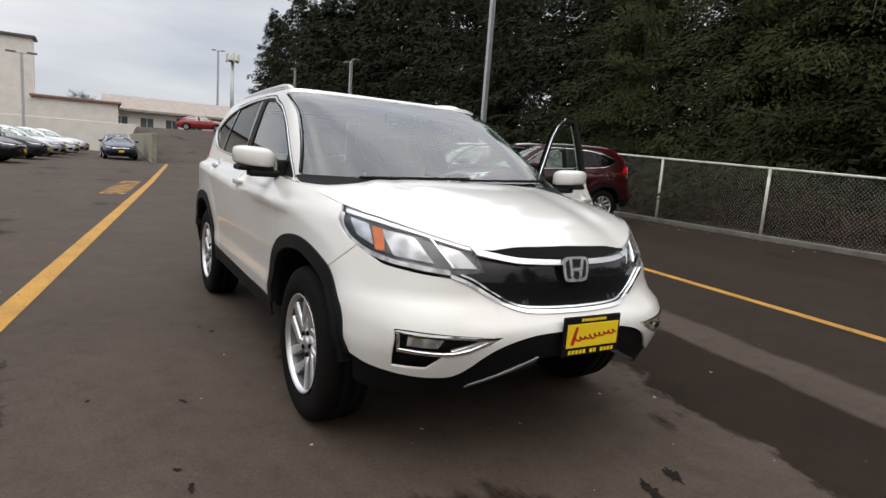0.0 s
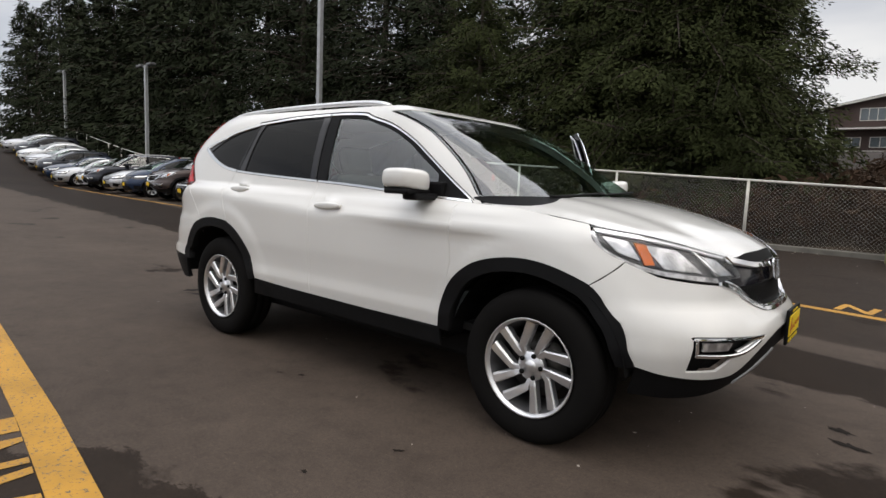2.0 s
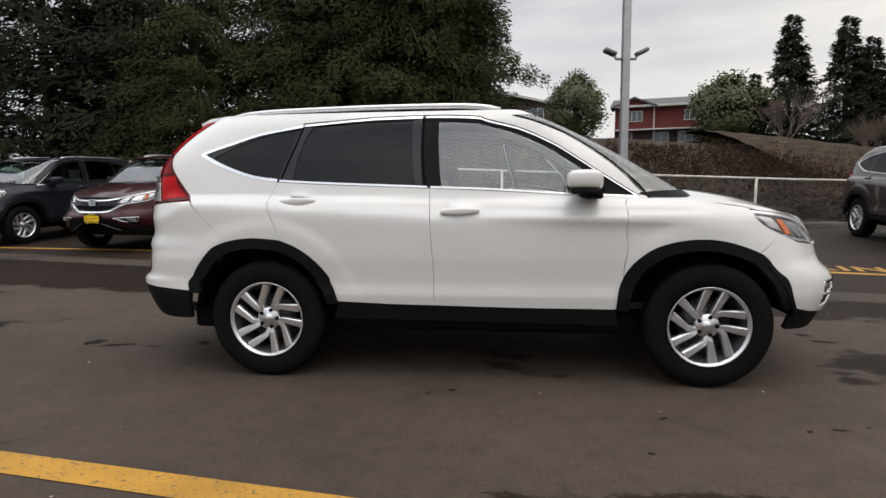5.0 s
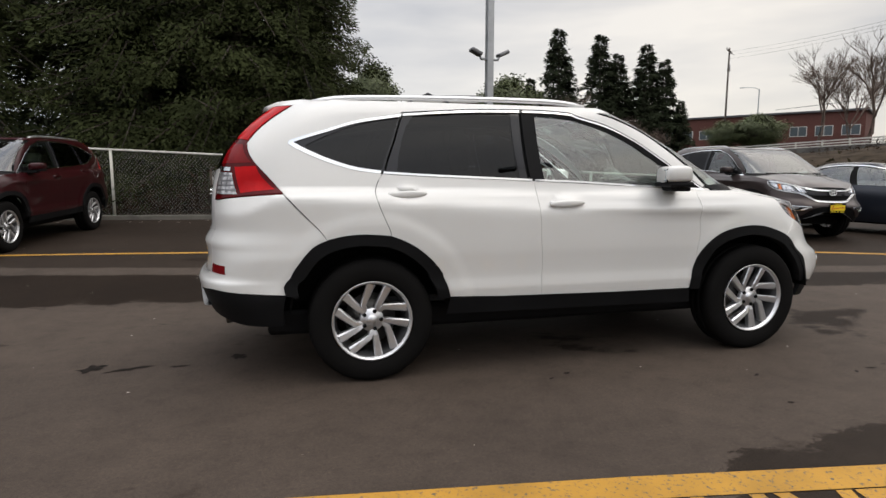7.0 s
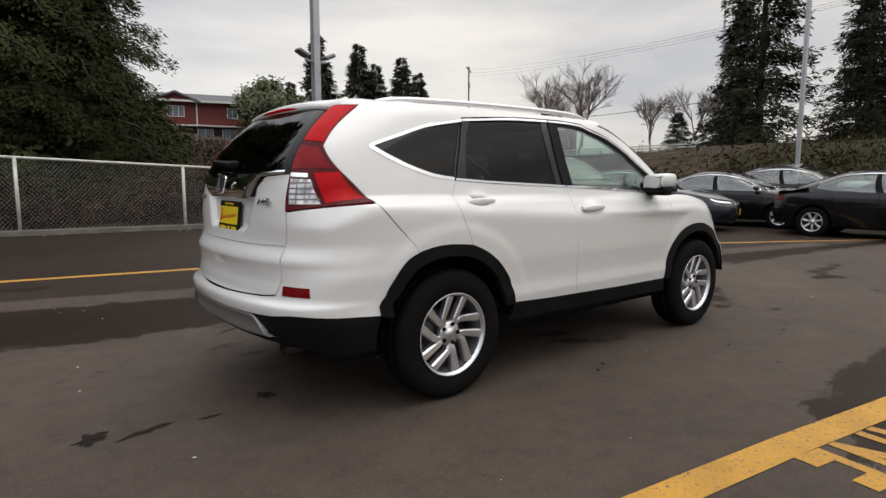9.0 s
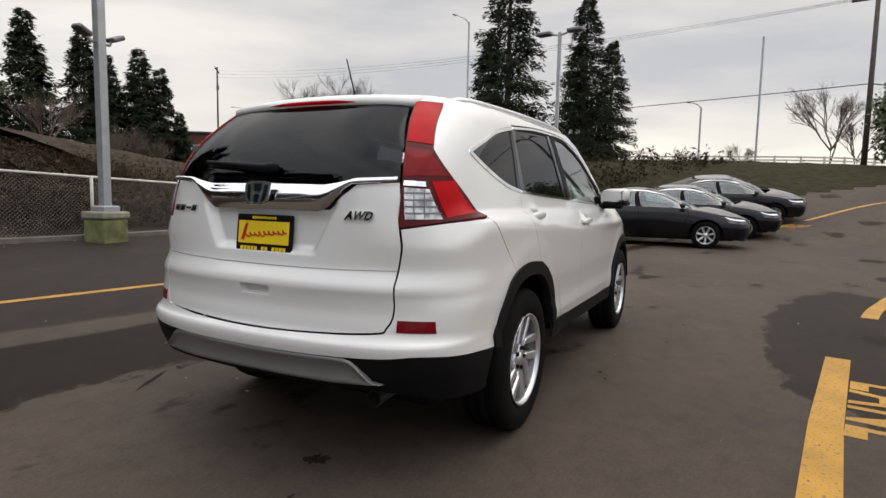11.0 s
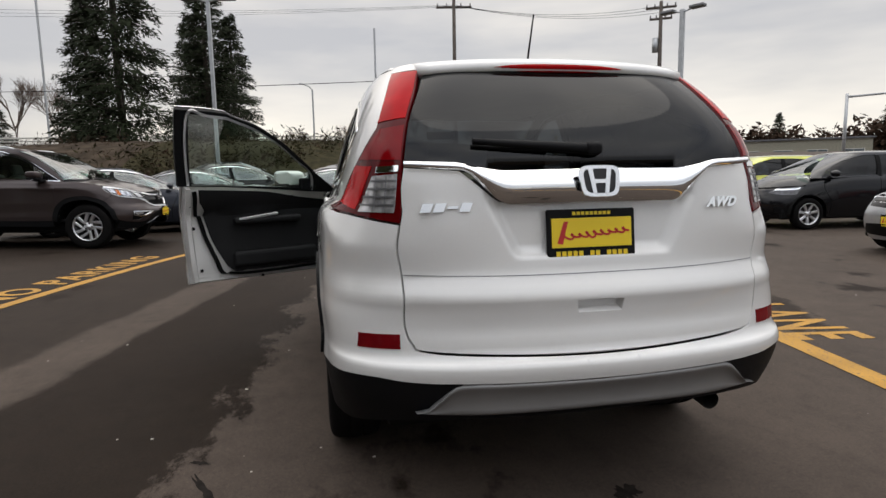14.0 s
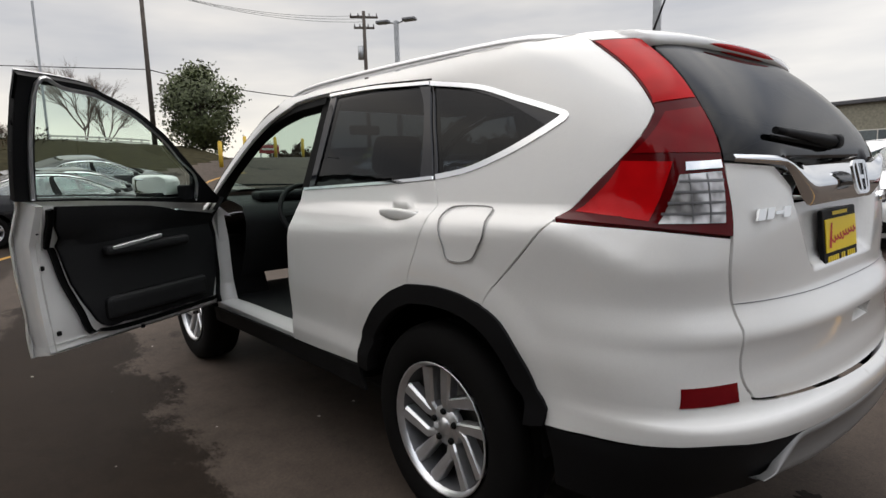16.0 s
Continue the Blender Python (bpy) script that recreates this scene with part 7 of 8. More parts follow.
def conifer_mesh(seed, height, spread, material, droop=0.35, low=0.06, dense=1.0, blade=0.42):
    rnd = random.Random(seed)
    bm = bmesh.new()
    tube(bm, [(0, 0, -0.3), (0.05, 0.02, height * 0.5), (0, 0, height * 0.98)], height * 0.017, 0.03, 8)
    limbs = bmesh.new()
    verts, faces = [], []
    z = height * low
    while z < height * 0.985:
        t = z / height
        reach = spread * ((1 - t) ** 0.75) * (0.55 + 0.45 * min(1, (t - low) * 9 + 0.35))
        for k in range(rnd.randint(5, 7)):
            lift = rnd.uniform(-0.5, 0.5)
            a = rnd.uniform(0, 2 * math.pi)
            r = reach * rnd.uniform(0.55, 1.12) + 0.15
            out = Vector((math.cos(a), math.sin(a), 0))
            dip = droop * rnd.uniform(0.2, 1.6)
            pts = [Vector((0, 0, z + lift)) + out * r * s + Vector((0, 0, r * (0.22 * s - dip * s * s))) for s in (0, 0.5, 1)]
            tube(limbs, pts, 0.012 * r + 0.012, 0.006, 3, False)
            n = int((10 + r * 15) * dense)
            for j in range(n):
                s = rnd.random() ** 0.7
                q = Vector((0, 0, z + lift)) + out * r * s + Vector((0, 0, r * (0.22 * s - dip * s * s)))
                side = out.cross(Vector((0, 0, 1))) * rnd.uniform(-1, 1) * (0.10 + 0.30 * r * (1 - s * 0.6)) * 0.8
                q = q + side + Vector((0, 0, rnd.uniform(-0.32, 0.14)))
                d = out * rnd.uniform(0.2, 1.0) + side.normalized() * rnd.uniform(0, 0.8) + Vector((0, 0, rnd.uniform(-0.9, 0.15)))
                spray(verts, faces, q, d, blade * rnd.uniform(0.5, 1.3), blade * rnd.uniform(0.16, 0.34), rnd)
        z += height * 0.017 * rnd.uniform(0.7, 1.3) + 0.05
    return bm, limbs, verts, faces


def conifer(name, seed, height, spread, material, label, **kw):
    t = thing(name, pose(0, 0, 0), label, "tree", "conifers")
    bm, limbs, v, f = conifer_mesh(seed, height, spread, material, **kw)
    part("trunk", bm, BARK, t, "dark upright trunk")
    part("branchwork", limbs, BARK, t)["kind"] = "stuff"
    f, nn = soft(v, f, lambda q: Vector((0, 0, q.z * 0.92 - 0.3)))
    link_mesh("crown", v, f, material, t, "uneven evergreen crown", normals=nn)
    return t


def leafy_tree(seed, height, radius, label):
    rnd = random.Random(seed)
    t = thing("broadleaf_tree", pose(0, 0, 0), label, "tree")
    bm = bmesh.new()
    tube(bm, [(0, 0, -0.3), (0.1, 0, height * 0.3), (0.1, 0.1, height * 0.6)], 0.25, 0.12, 8)
    verts, faces = [], []
    clumps = []
    for k in range(95):
        a, c = rnd.uniform(0, 6.28), rnd.uniform(-0.95, 1)
        s = math.sqrt(1 - c * c) * rnd.uniform(0.5, 1.0) * (0.92 + 0.14 * math.sin(2 * a + 1) + 0.12 * math.sin(3 * a + 4 * c))
        p = Vector((math.cos(a) * s * radius, math.sin(a) * s * radius, height * 0.55 + c * height * (0.40 + 0.05 * math.sin(3 * a))))
        clumps.append(p)
        tube(bm, [(0.1, 0.05, height * 0.32), p * 0.6 + Vector((0, 0, height * 0.2)), p], 0.05, 0.012, 4, False)
    for p in clumps:
        for j in range(150):
            q = p + Vector((rnd.gauss(0, 1), rnd.gauss(0, 1), rnd.gauss(0, 0.8))) * radius * 0.15
            spray(verts, faces, q, Vector((rnd.uniform(-1, 1), rnd.uniform(-1, 1), rnd.uniform(-0.8, 0.6))), 0.33, 0.21, rnd)
    part("trunk", bm, BARK, t)
    faces, nn = soft(verts, faces, lambda q: Vector((0, 0, height * 0.5)))
    link_mesh("crown", verts, faces, LEAFY, t, "dense evergreen leaves", normals=nn)
    return t


def bare_tree(seed, height, label, levels=5, wide=0.5):
    rnd = random.Random(seed)
    t = thing("bare_tree", pose(0, 0, 0), label, "tree", "bare trees")
    bm, twigs = bmesh.new(), bmesh.new()

    def grow(p, d, length, r, lv):
        q = p + d * length
        mid = p + d * length * 0.5 + Vector((rnd.uniform(-1, 1), rnd.uniform(-1, 1), 0)) * length * 0.05
        tube(bm if lv > 2 else twigs, [p, mid, q], r, r * 0.62, 5 if lv > 2 else 3, False)
        if lv == 0:
            return
        for k in range(rnd.randint(4, 5) if lv > 1 else 4):
            nd = (d + Vector((rnd.uniform(-1, 1), rnd.uniform(-1, 1), rnd.uniform(-0.3, 0.75))) * wide).normalized()
            grow(p + d * length * rnd.uniform(0.45, 1.0), nd, length * rnd.uniform(0.55, 0.8), r * 0.55, lv - 1)
    grow(Vector((0, 0, -0.2)), Vector((0, 0, 1)), height * 0.32, height * 0.011, levels)
    part("trunk", bm, TWIG, t)
    part("crown", twigs, TWIG, t, "bare winter twigs")
    return t


def thicket(name, line, depth, height, count, seed, label, material, blade=0.3, leaf=0.35):
    """A tangle of twigs and dead leaves along a line on the ground."""
    rnd = random.Random(seed)
    pts = along(line, 0.25)
    verts, faces = [], []
    for i in range(count):
        x, y = rnd.choice(pts)
        y += rnd.uniform(0, depth)
        x += rnd.uniform(-0.4, 0.4)
        g = ground_z(x, y)
        h = height * rnd.uniform(0.35, 1.1) * (0.75 + 0.35 * math.sin(x * 0.9) * math.sin(x * 0.37 + 1))
        p = Vector((x, y, g))
        lean = Vector((rnd.uniform(-0.5, 0.5), rnd.uniform(-0.4, 0.3), 1)).normalized()
        spray(verts, faces, p, lean, h, 0.02 + 0.012 * rnd.random(), rnd)
        for j in range(5):
            q = p + lean * h * rnd.uniform(0.25, 1.0)
            spray(verts, faces, q, Vector((rnd.uniform(-1, 1), rnd.uniform(-1, 1), rnd.uniform(-0.6, 0.8))), blade * rnd.uniform(0.4, 1.2), blade * leaf * rnd.uniform(0.3, 1.0), rnd)
    ob = link_mesh(name, verts, faces, material)
    return tagged(ob, label, "undergrowth", kind="stuff")


fir = conifer("conifer", 1, 15, 4.8, NEEDLE, "tall dark fir behind the fence", dense=2.2, blade=0.27)
fir_far = conifer("conifer", 4, 18, 4.6, NEEDLE, "tall dark fir far along the fence", dense=1.4, blade=0.42)
fir_far.matrix_world = pose(-47, 19.5, 0.3)
fir.matrix_world = pose(-5.2, 16.5, ground_z(-3.5, 15.5))
cedar = conifer("conifer", 2, 12.5, 4.5, NEEDLE2, "broad green cedar behind the fence", droop=0.5, low=0.02, dense=7.0, blade=0.165)
cedar.matrix_world = pose(-3.1, 13.7, 0.3)
pine = conifer("conifer", 3, 17, 3.2, NEEDLE, "narrow dark fir standing apart", droop=0.42, low=0.03, dense=2.2, blade=0.32)
pine.matrix_world = pose(33, 12.3, 1.0)
pine.scale = (1.2, 1.2, 1.0)
spruce = conifer("conifer", 9, 17, 3.7, NEEDLE, "full conical evergreen standing on the far slope", droop=0.30, low=0.03, dense=1.5, blade=0.50)
spruce.matrix_world = pose(30.7, 64, ground_z(30.7, 64)) @ Matrix.Diagonal((1.2, 1.2, 0.98, 1))
FIRS = "conifers"
rng = random.Random(11)
for x in range(-8, -74, -5):
    for row in range(2):
        if row == 1 and x % 2 == 1:
            continue
        src = fir if x > -24 else fir_far
        yy = 16.9 + 3.6 * row + rng.uniform(-0.8, 0.8) - 0.02 * x
        c = copy_thing(src, pose(x + 1.5 * row + rng.uniform(-0.8, 0.8), yy, 0.25, 0, 0, rng.uniform(0, 360)))
        c.scale = (rng.uniform(0.85, 1.15),) * 2 + (rng.uniform(0.85, 1.15),)
for x, y, s, src in ((-3.0, 19.5, 0.85, fir), (-5.5, 13.8, 0.9, cedar), (-9.5, 13.5, 0.75, cedar), (-1.5, 13.3, 0.72, cedar), (-1.9, 15.2, 0.9, cedar), (-1.0, 13.0, 0.42, cedar),
                     (39, 8.6, 0.80, pine), (36, 15, 0.62, pine), (43, 7.5, 0.66, pine), (46, 11, 0.7, pine),
                     (35.2, 61.7, 0.96, spruce), (37, 60.6, 0.84, spruce), (39.8, 58.9, 0.92, spruce), (41.5, 57.8, 0.82, spruce), (43.2, 56.7, 0.55, spruce), (38.4, 57, 0.6, spruce), (27.6, 65, 0.62, spruce), (53.9, 29.2, 0.42, pine),
                     (110, -98, 0.8, pine), (118, -92, 0.6, pine), (96, -112, 1.0, fir), (104, -120, 0.7, pine), (85, -125, 0.75, fir), (140, -70, 0.5, pine),
                     (-150, -28, 0.45, pine), (-140, -6, 0.4, pine), (-160, -16, 0.4, pine)):
    c = copy_thing(src, pose(x, y, ground_z(x, y) if abs(x) < 60 else 0, 0, 0, rng.uniform(0, 360)))
    c.scale = (s * (1.25 if y < 25 else 2.0),) * 2 + (s,) if src == pine else (s * (1.22 if src == spruce else 1.0),) * 2 + (s,)
tagged(pine, group=FIRS)
leaf = leafy_tree(5, 8.5, 3.9, "round evergreen broadleaf tree beside the utility pole")
leaf.matrix_world = pose(32.3, -9.7, 2.15) @ Matrix.Diagonal((0.56, 0.56, 0.60, 1))
c = copy_thing(leaf, pose(9.2, 75, 5.6, 0, 0, 40))
c.scale = (0.95, 0.95, 1.08)
tagged(c, "round dark evergreen tree beside the house")
c = copy_thing(leaf, pose(25.3, 66.2, 4.2, 0, 0, 80))
c.scale = (1.1, 1.1, 1.0)
tagged(c, "dark evergreen tree before a red house")
for x, y, sx, sz in ((57.5, 60.5, 0.75, 0.52), (61.0, 63.5, 0.85, 0.56), (55.0, 63.5, 0.6, 0.45)):
    c = copy_thing(leaf, pose(x, y, 4.2, 0, 0, x * 31))
    c.scale = (sx, sx, sz)
    tagged(c, "clipped dark evergreen shrub behind the viaduct")
bare = bare_tree(8, 11, "leafless deciduous tree against the sky", 5, 0.62)
bare.matrix_world = pose(52.5, 40.3, 2.2) @ Matrix.Diagonal((1.6, 1.6, 1.5, 1))
for x, y, s in ((58, 51, 1.6), (61.5, 50.5, 1.35), (52.7, 31.6, 1.0), (54.6, 27.8, 1.05), (56.5, 25, 0.95), (74.4, -10.8, 1.45), (79, -14, 1.1), (75, 4, 0.6), (36, 56, 0.85), (38.5, 54.5, 0.8), (90, -40, 0.55), (100, -50, 0.6), (78, 22, 0.6), (-95, -2.8, 0.62), (23, 47, 0.9), (30, 48, 0.8), (64, -2, 0.55)):
    c = copy_thing(bare, pose(x, y, ground_z(x, y) if abs(x) < 50 else 2.5, 0, 0, x * 37 % 360))
    c.scale = (s, s, s)

thicket("brush", [(-30, 13.6), (-4, 10.4), (3, 9.8), (6.5, 9.9), (9.5, 11.2), (16, 14.2)], 2.2, 1.5, 5200, 3, "tangle of dead brown brush behind the fence", BRUSH)
thicket("hedge", [(-62, 17.2), (-30, 13.8), (-2, 11.0)], 2.5, 2.4, 3200, 5, "dark evergreen undergrowth under the firs", NEEDLE, 0.5, 0.5)
thicket("bank_brush", [(-2, 15), (8, 16), (16, 18), (22, 24)], 14, 0.7, 7000, 6, "brown brush covering the bank", BRUSH, 0.20)
thicket("bank_thicket", [(10, 12.5), (16, 12.5), (22, 9), (26, 9), (30, 16)], 13, 1.3, 6500, 21, "brown leafless brush over the earth bank", BRUSH, 0.16)
thicket("bank_scrub", [(16, 4.5), (22, 2.0), (27, -1.5), (31, -5)], 9, 1.5, 2600, 7, "low green and brown scrub on the bank", GRASS, 0.3)
thicket("bank_bramble", [(16, 4.5), (22, 2.0), (27, -1.5), (31, -5)], 9, 1.1, 3600, 17, "brown bramble and dead grass on the bank", BRUSH, 0.25)
thicket("far_hedge", [(114, -91), (104, -103), (92, -116), (80, -126)], 6, 8.5, 2200, 23, "reddish leafless trees and hedge far across the road", BRUSH, 1.8, 0.5)
thicket("far_scrub", [(90, -48), (110, -75), (120, -100)], 10, 3.5, 1800, 9, "reddish bare scrub far across the road", BRUSH, 1.6, 0.5)

# bank of rough grass beside the exit
bv, bf = [], []
nx, ny = 40, 60
for i in range(nx + 1):
    for j in range(ny + 1):
        x, y = 13 + 30 * i / nx, -9 + 50 * j / ny
        d = min(1, max(0, (x - (16 + max(0, (3.6 - y)) * 0.78)) / 9)) if y < 8 else min(1, max(0, (x - 14.5 + (y - 8) * 0.35) / 9))
        bv.append((x, y, ground_z(x, y) - 0.12 + 0.14 * (d > 0) + 0.85 * d * d * (3 - 2 * d) + 0.06 * math.sin(x * 3.1) * math.sin(y * 2.3) * d))
for i in range(nx):
    for j in range(ny):
        bf.append((i * (ny + 1) + j, (i + 1) * (ny + 1) + j, (i + 1) * (ny + 1) + j + 1, i * (ny + 1) + j + 1))
near = [f for f in bf if bv[f[0]][1] < 8.0]
far = [f for f in bf if bv[f[0]][1] >= 8.0]
for nm, fs, mt, lb in (("bank", near, GRASS, "rough grassy bank rising beside the exit"), ("brush_bank", far, SOIL, "dark earth bank under brown brush")):
    used = sorted({i for f in fs for i in f})
    at = {v: i for i, v in enumerate(used)}
    tagged(link_mesh(nm, [bv[v] for v in used], [tuple(at[i] for i in f) for f in fs], mt, smooth_it=True), lb, "bank", kind="structure")
# soil behind the fence
sv, sf = [], []
nx, ny = 90, 14
for i in range(nx + 1):
    x = -64 + 80 * i / nx
    yf = np.interp(x, [p[0] for p in FENCE], [p[1] for p in FENCE])
    for j in range(ny + 1):
        y = yf + 0.25 + (26.0 * (j / ny) ** 1.6)
        sv.append((x, y, ground_z(x, y) + 0.03 + 0.05 * math.sin(x * 2.1 + y)))
for i in range(nx):
    for j in range(ny):
        sf.append((i * (ny + 1) + j, (i + 1) * (ny + 1) + j, (i + 1) * (ny + 1) + j + 1, i * (ny + 1) + j + 1))
tagged(link_mesh("soil", sv, sf, SOIL, smooth_it=True), "dark soil and litter behind the fence", "soil", kind="structure")


# ---- buildings ----
def window(parent, x, y, z, w, h, axis="y", lights=2):
    """A white-framed window proud of a wall that faces -y (or -x)."""
    bm = bmesh.new()
    box(bm, 0, 0, 0, w, 0.06, h)
    fr = part("window", bm, TRIM_WHITE, parent)
    fr.matrix_basis = pose(x, y, z, 0, 0, 0 if axis == "y" else -90)
    for k in range(lights):
        bm = bmesh.new()
        pw = (w - 0.1) / lights
        box(bm, -w / 2 + 0.05 + pw * (k + 0.5), -0.035, 0, pw - 0.08, 0.02, h - 0.16)
        part("pane", bm, PANE, fr)
    return fr


def gable_house(at, w, d, h, roof_h, wall, label, balcony=True):
    hs = thing("house", at, label, "house", "houses on the rise")
    bm = bmesh.new()
    box(bm, 0, d / 2, h / 2, w, d, h)
    part("wall", bm, wall, hs)
    bm = bmesh.new()
    prism(bm, [(-w / 2, h), (w / 2, h), (0, h + roof_h)], 0.0, d, lambda u, v, q: (u, q, v))
    part("gable", bm, wall, hs)
    for s in (-1, 1):
        bm = bmesh.new()
        prism(bm, [(s * (w / 2 + 0.6), h - roof_h * 1.2 / w), (0, h + roof_h + 0.05), (0, h + roof_h + 0.3), (s * (w / 2 + 0.6), h + 0.22 - roof_h * 1.2 / w)], -0.6, d + 0.6, lambda u, v, q: (u, q, v))
        part("roof", bm, ROOFING, hs)
        bm = bmesh.new()
        prism(bm, [(s * (w / 2 + 0.65), h - 0.08 - roof_h * 1.2 / w), (0, h + roof_h - 0.05), (0, h + roof_h + 0.2), (s * (w / 2 + 0.65), h + 0.16 - roof_h * 1.2 / w)], -0.68, -0.6, lambda u, v, q: (u, q, v))
        part("barge_board", bm, TRIM_WHITE, hs)
    for k in (-1, 1):
        window(hs, k * w * 0.21, -0.02, h * 0.86, w * 0.17, 1.55, lights=3)
        window(hs, k * w * 0.15, -0.02, h * 0.33, w * 0.13, 1.3, lights=2)
        window(hs, k * w * 0.33, -0.02, h * 0.33, w * 0.12, 1.3, lights=2)
    bm = bmesh.new()
    box(bm, 0, -0.75, h * 0.58, w * 1.0, 1.5, 0.18)
    part("balcony_floor", bm, TRIM_WHITE, hs)
    if balcony:
        for zz in (0.02,):
            bm = bmesh.new()
            box(bm, 0, -1.45, 0.95 + zz, w * 0.98, 0.06, 0.08)
            rail = part("balcony_rail", bm, TRIM_WHITE, hs)
            for i in range(40):
                bm = bmesh.new()
                box(bm, -w * 0.49 + w * 0.98 * i / 39, -1.45, 0.5, 0.05, 0.05, 0.95)
                part("baluster", bm, TRIM_WHITE, rail)
    for s in (-0.48, 0.0, 0.48):
        bm = bmesh.new()
        box(bm, s * w, -1.4, h * 0.29, 0.22, 0.22, h * 0.58)
        part("porch_post", bm, TRIM_WHITE, hs)
    return hs


gable_house(pose(1.0, 86, 6.1), 16, 11, 6.4, 1.7, SIDING, "dark brown house with white trim and balcony on the rise")


def row_house(at, w, d, h, roof_h, wall, label):
    """A long house under a ridge roof, with a low gable at one end."""
    hs = thing("house", at, label, "house", "houses on the rise")
    bm = bmesh.new()
    box(bm, 0, d / 2, h / 2, w, d, h)
    part("wall", bm, wall, hs)
    bm = bmesh.new()
    box(bm, 0, d / 2 - 0.03, h * 0.22, w + 0.02, d + 0.1, h * 0.44)
    part("lower_wall", bm, SIDING, hs, "brown lower storey")
    bm = bmesh.new()
    prism(bm, [(-0.7, h - 0.1), (d / 2, h + roof_h), (d + 0.7, h - 0.1), (d + 0.7, h + 0.12), (d / 2, h + roof_h + 0.25), (-0.7, h + 0.12)], -w / 2 - 0.6, w / 2 + 0.6, lambda u, v, q: (q, u, v))
    part("roof", bm, ROOFING, hs)
    bm = bmesh.new()
    box(bm, 0, -0.74, h + 0.02, w + 1.2, 0.08, 0.26)
    part("gutter", bm, TRIM_WHITE, hs)
    bm = bmesh.new()
    prism(bm, [(-2.4, h - 0.1), (2.4, h - 0.1), (0, h + 0.9)], -0.5, 2.0, lambda u, v, q: (u - w / 2 + 2.4, q, v))
    part("gable", bm, wall, hs)
    for s in (-1, 1):
        bm = bmesh.new()
        prism(bm, [(s * 2.9, h - 0.28), (0, h + 0.95), (0, h + 1.2), (s * 2.9, h - 0.03)], -0.9, 2.2, lambda u, v, q: (u - w / 2 + 2.4, q, v))
        part("gable_roof", bm, ROOFING, hs)
    for x, z, ww, n in ((-w / 2 + 2.4, 0.78, 2.0, 3), (w * 0.12, 0.78, 1.9, 3), (w * 0.36, 0.78, 1.9, 3), (-w * 0.12, 0.30, 1.9, 2), (w * 0.10, 0.30, 2.6, 3), (w * 0.34, 0.30, 1.8, 2), (-w / 2 + 1.6, 0.30, 1.2, 2)):
        window(hs, x, -0.08, h * z, ww, 1.35, lights=n)
    for x in (-w * 0.18, w * 0.47):
        bm = bmesh.new()
        box(bm, x, -0.2, h * 0.5, 0.14, 0.14, h)
        part("downpipe", bm, TRIM_WHITE, hs)
    bm = bmesh.new()
    box(bm, 0, -0.6, h * 0.47, w, 1.2, 0.16)
    part("balcony_floor", bm, TRIM_WHITE, hs)
    return hs


row_house(pose(21.5, 73, 5.2, 0, 0, -15), 15, 9, 5.6, 1.3, SIDING_RED, "long dark red house with white windows on the rise")


def block(name, at, w, d, h, material, label, rows, cols, win=(1.6, 1.2), sill=1.2, floor_h=3.4, roof=ROOFING):
    hs = thing(name, at, label, "building")
    bm = bmesh.new()
    box(bm, 0, d / 2, h / 2, w, d, h)
    part("wall", bm, material, hs)
    bm = bmesh.new()
    box(bm, 0, d / 2, h + 0.15, w + 0.7, d + 0.7, 0.3, 0.05)
    part("roof", bm, roof, hs)
    for r in range(rows):
        for c in range(cols):
            window(hs, -w / 2 + w * (c + 0.5) / cols, -0.02, sill + r * floor_h, win[0], win[1], lights=2)
    return hs


block("brick_building", pose(69.8, 75, 2.1, 0, 0, -55), 30, 12, 8.3, BRICK, "long low red brick building with a flat roof", 1, 9, (2.3, 1.5), 5.6, 3.6)
block("warehouse", pose(-82, -20.6, 0.5, 0, 0, 90), 26, 3, 11.4, STUCCO, "tall blank white stucco building", 0, 0)
block("low_building", pose(-80, -3.2, 0.9, 0, 0, 90), 8.6, 10, 4.3, STUCCO, "low white stucco building with a brown roof", 0, 0, roof=TILE)
long_house = block("long_building", pose(-86, 7.8, 1.2, 0, 0, 90), 15.5, 8, 3.5, STUCCO, "long low cream building with a pale shingled roof", 1, 5, (1.7, 1.4), 2.2)
bm = bmesh.new()
prism(bm, [(-1.0, 3.55), (4.0, 5.5), (9.0, 3.55), (9.0, 3.85), (4.0, 5.8), (-1.0, 3.85)], -8.3, 8.3, lambda u, v, q: (q, u, v))
part("pitched_roof", bm, TAN_ROOF, long_house)
block("shop", pose(88, -70, 1.5, 0, 0, -130), 40, 14, 4.2, CONCRETE, "long low shop across the road with red band", 1, 8, (3.0, 2.0), 1.6)
block("corner_shop", pose(12, -52, 0.5, 0, 0, 170), 30, 12, 4.8, CONCRETE, "flat-roofed shop across the road", 1, 6, (3.0, 2.0), 1.8)

# white retaining wall
bm = bmesh.new()
box(bm, -53, -18, 1.15, 0.3, 39, 2.5, 0.03)
tagged(part("retaining_wall", bm, STUCCO), "long white retaining wall at the lot's end", "wall", kind="structure")
bm = bmesh.new()
box(bm, -42.5, 1.15, 0.9, 22, 0.25, 2.6, 0.03)
ob = part("ramp_wall", bm, CONCRETE)
ob.matrix_basis = pose(0, 0, -0.6)
tagged(ob, "grey concrete side wall of the ramp", "wall", kind="structure")

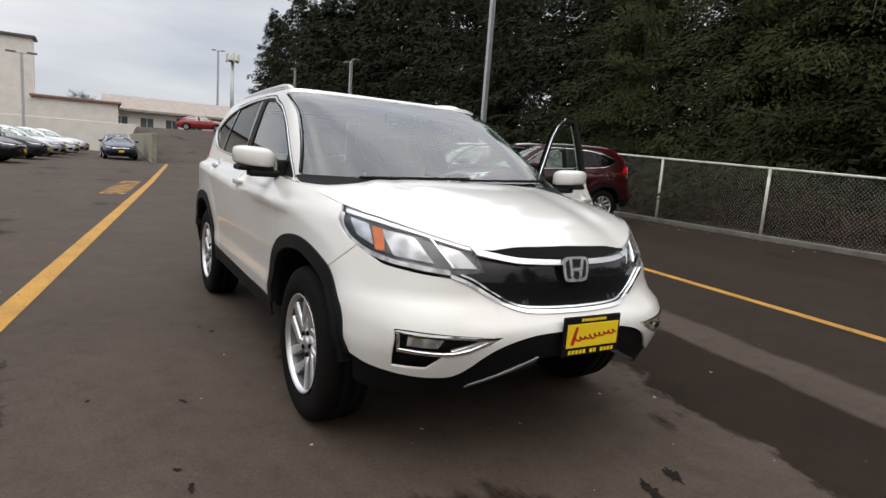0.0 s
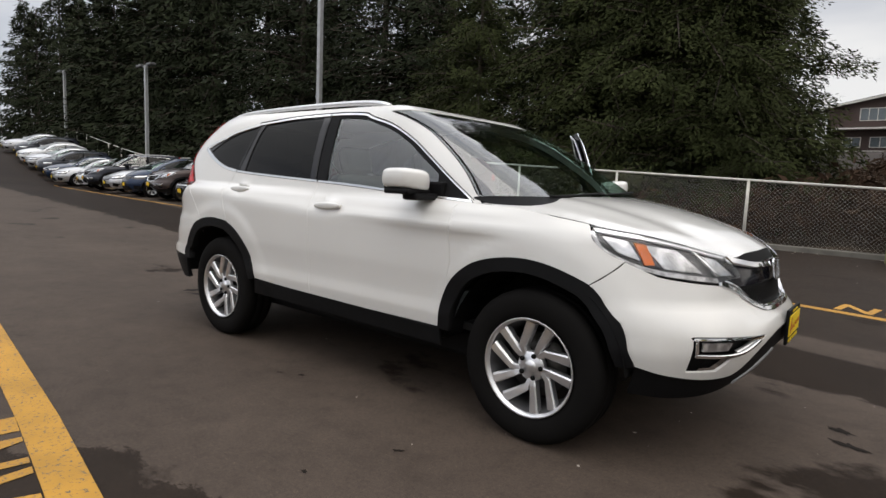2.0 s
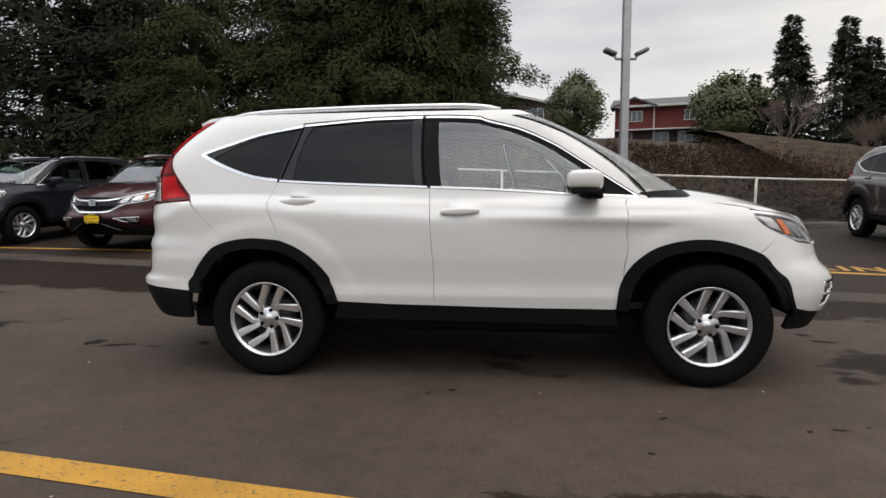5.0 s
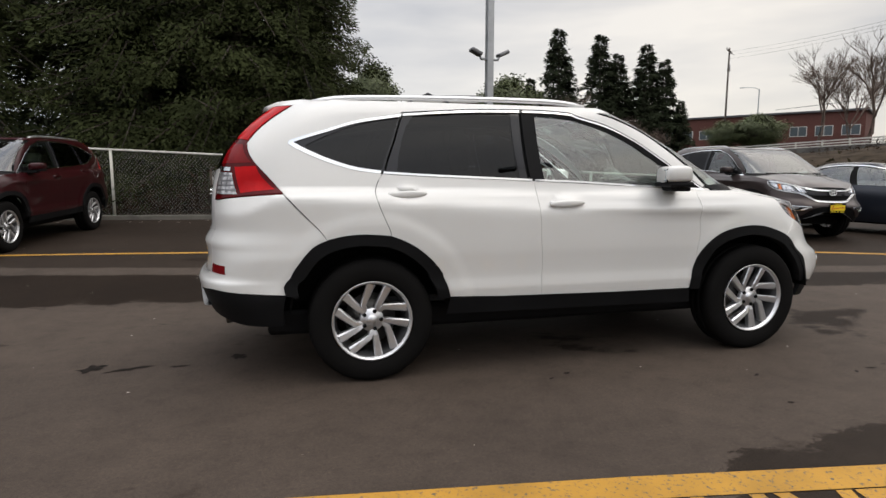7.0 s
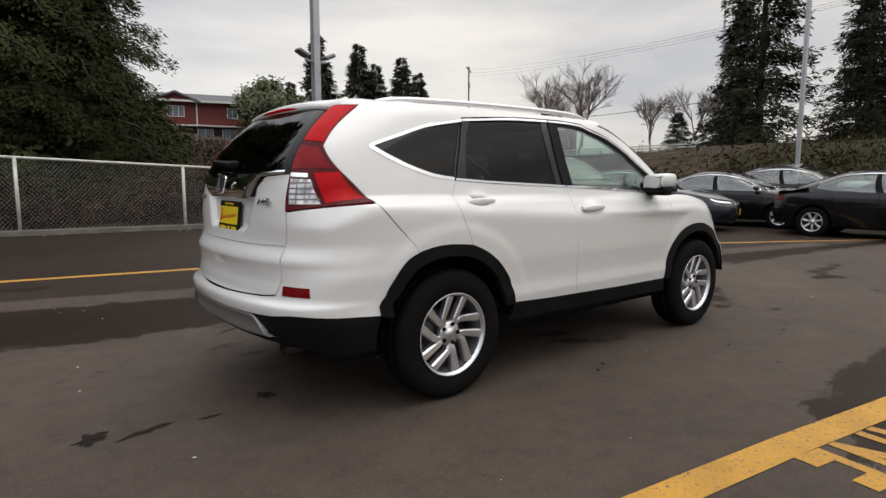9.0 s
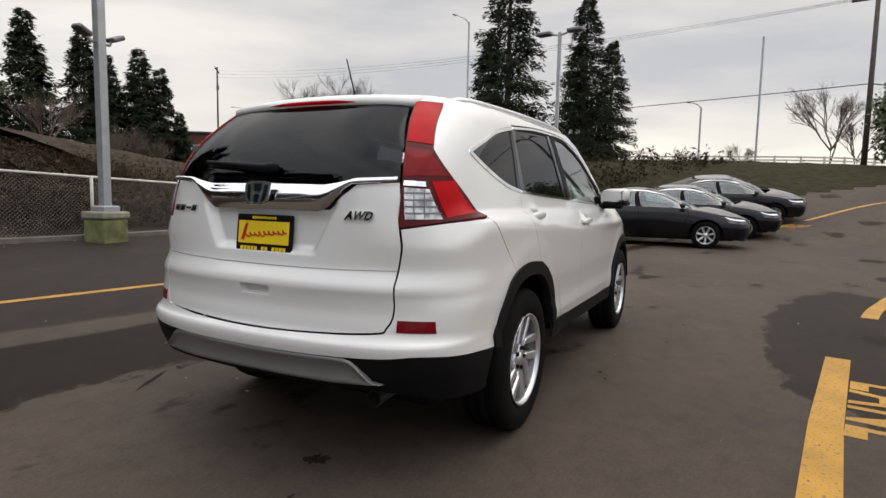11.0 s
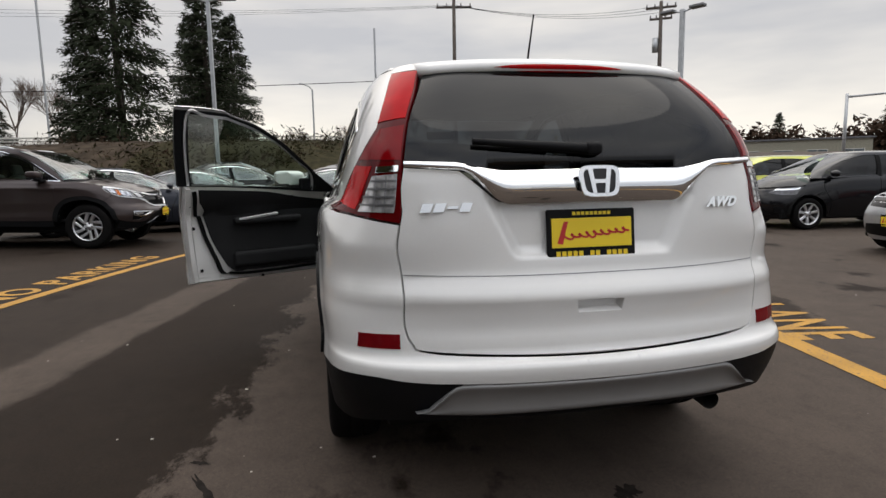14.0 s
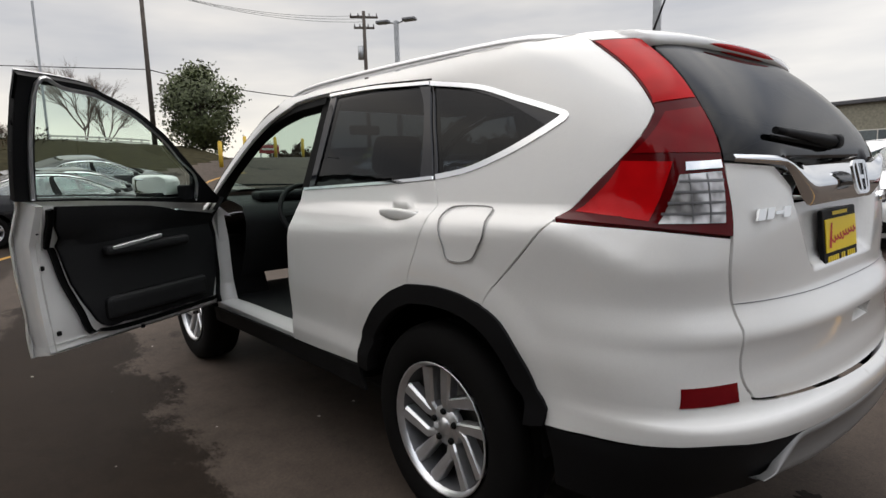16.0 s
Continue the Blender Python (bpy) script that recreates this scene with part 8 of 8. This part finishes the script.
# viaduct with a white railing
def viaduct():
    v = thing("viaduct", pose(0, 0, 0), "concrete road viaduct with a pale railing", "bridge")
    line = curve2([(52, 92), (51, 56), (48.5, 36), (47.5, 20), (46.8, 5), (49, -6), (53, -12)], 5)
    for (x0, y0), (x1, y1) in zip(line, line[1:]):
        d = math.hypot(x1 - x0, y1 - y0)
        a = math.degrees(math.atan2(y1 - y0, x1 - x0))
        cx, cy = (x0 + x1) / 2, (y0 + y1) / 2
        bm = bmesh.new()
        box(bm, cx, cy, 3.1, d + 0.05, 0.5, 1.6, 0.0, a)
        part("parapet", bm, STAINED, v)
        bm = bmesh.new()
        box(bm, cx, cy, 1.4, d + 0.05, 0.3, 2.4, 0.0, a)
        part("abutment_wall", bm, SOIL, v)
        for h in (4.0, 4.25, 4.5):
            bm = bmesh.new()
            box(bm, cx, cy, h, d + 0.05, 0.10, 0.12, 0.0, a)
            part("rail", bm, GALV_DULL, v)
        bm = bmesh.new()
        box(bm, x0, y0, 4.2, 0.12, 0.12, 0.8, 0.0, a)
        part("rail_post", bm, GALV_DULL, v)
    return v


viaduct()

# bollards at the exit
for i, (x, y) in enumerate(((23.4, -7.4), (27.5, -10.2), (28.6, -12.4), (29.6, -14.6), (30.6, -17.0))):
    b = thing("bollard", pose(x, y, ground_z(x, y)), "yellow steel bollard at the top of the exit", "bollard", "exit bollards")
    bm = bmesh.new()
    tube(bm, [(0, 0, -0.1), (0, 0, 1.05)], 0.09, 0.09, 12)
    part("post", bm, BOLLARD, b)
    bm = bmesh.new()
    bmesh.ops.create_uvsphere(bm, u_segments=12, v_segments=6, radius=0.09)
    bmesh.ops.translate(bm, verts=bm.verts, vec=(0, 0, 1.05))
    part("cap", bm, BOLLARD, b)

# signs across the road
sign = thing("road_sign", pose(52, -22.5, 2.2, 0, 0, -75), "small red and white sign on two posts", "sign")
for s in (-1, 1):
    bm = bmesh.new()
    box(bm, s * 1.0, 0, 0.9, 0.1, 0.1, 1.8)
    part("post", bm, GALV, sign)
bm = bmesh.new()
box(bm, 0, -0.05, 1.5, 2.4, 0.08, 0.8, 0.02)
part("board", bm, RED, sign)
bm = bmesh.new()
box(bm, 0, -0.1, 1.5, 1.8, 0.02, 0.18)
part("writing_bar", bm, TRIM_WHITE, sign)

# antenna tower at the far end
tower = thing("antenna_tower", pose(-121.8, 22.6, 2.2), "grey monopole tower with antenna panels", "tower")
bm = bmesh.new()
tube(bm, [(0, 0, 0), (0, 0, 16)], 0.45, 0.3, 10)
part("mast", bm, GALV, tower)
for k in range(6):
    bm = bmesh.new()
    a = k * math.pi / 3
    box(bm, 1.2 * math.cos(a), 1.2 * math.sin(a), 16.3, 0.35, 0.35, 1.6, 0.05)
    part("antenna_panel", bm, GALV_DULL, tower)
bm = bmesh.new()
lathe(bm, [(0.2, 15.7), (1.3, 15.7), (1.3, 15.9), (0.2, 15.9)], "z", 20)
part("platform", bm, GALV, tower)

# traffic signal mast
mast = thing("traffic_signal", pose(42, -46, 1.5, 0, 0, 55), "grey signal mast with yellow traffic lights", "traffic light")
bm = bmesh.new()
tube(bm, [(0, 0, 0), (0, 0, 6.3)], 0.16, 0.13, 10)
part("pole", bm, GALV, mast)
bm = bmesh.new()
tube(bm, [(0, 0, 6.0), (-11, 0, 6.5)], 0.11, 0.06, 8)
arm = part("mast_arm", bm, GALV, mast)
for x in (-4.5, -7.5, -10.5):
    bm = bmesh.new()
    box(bm, x, 0, 6.1, 0.4, 0.35, 1.15, 0.05)
    part("signal_head", bm, BOLLARD, arm)
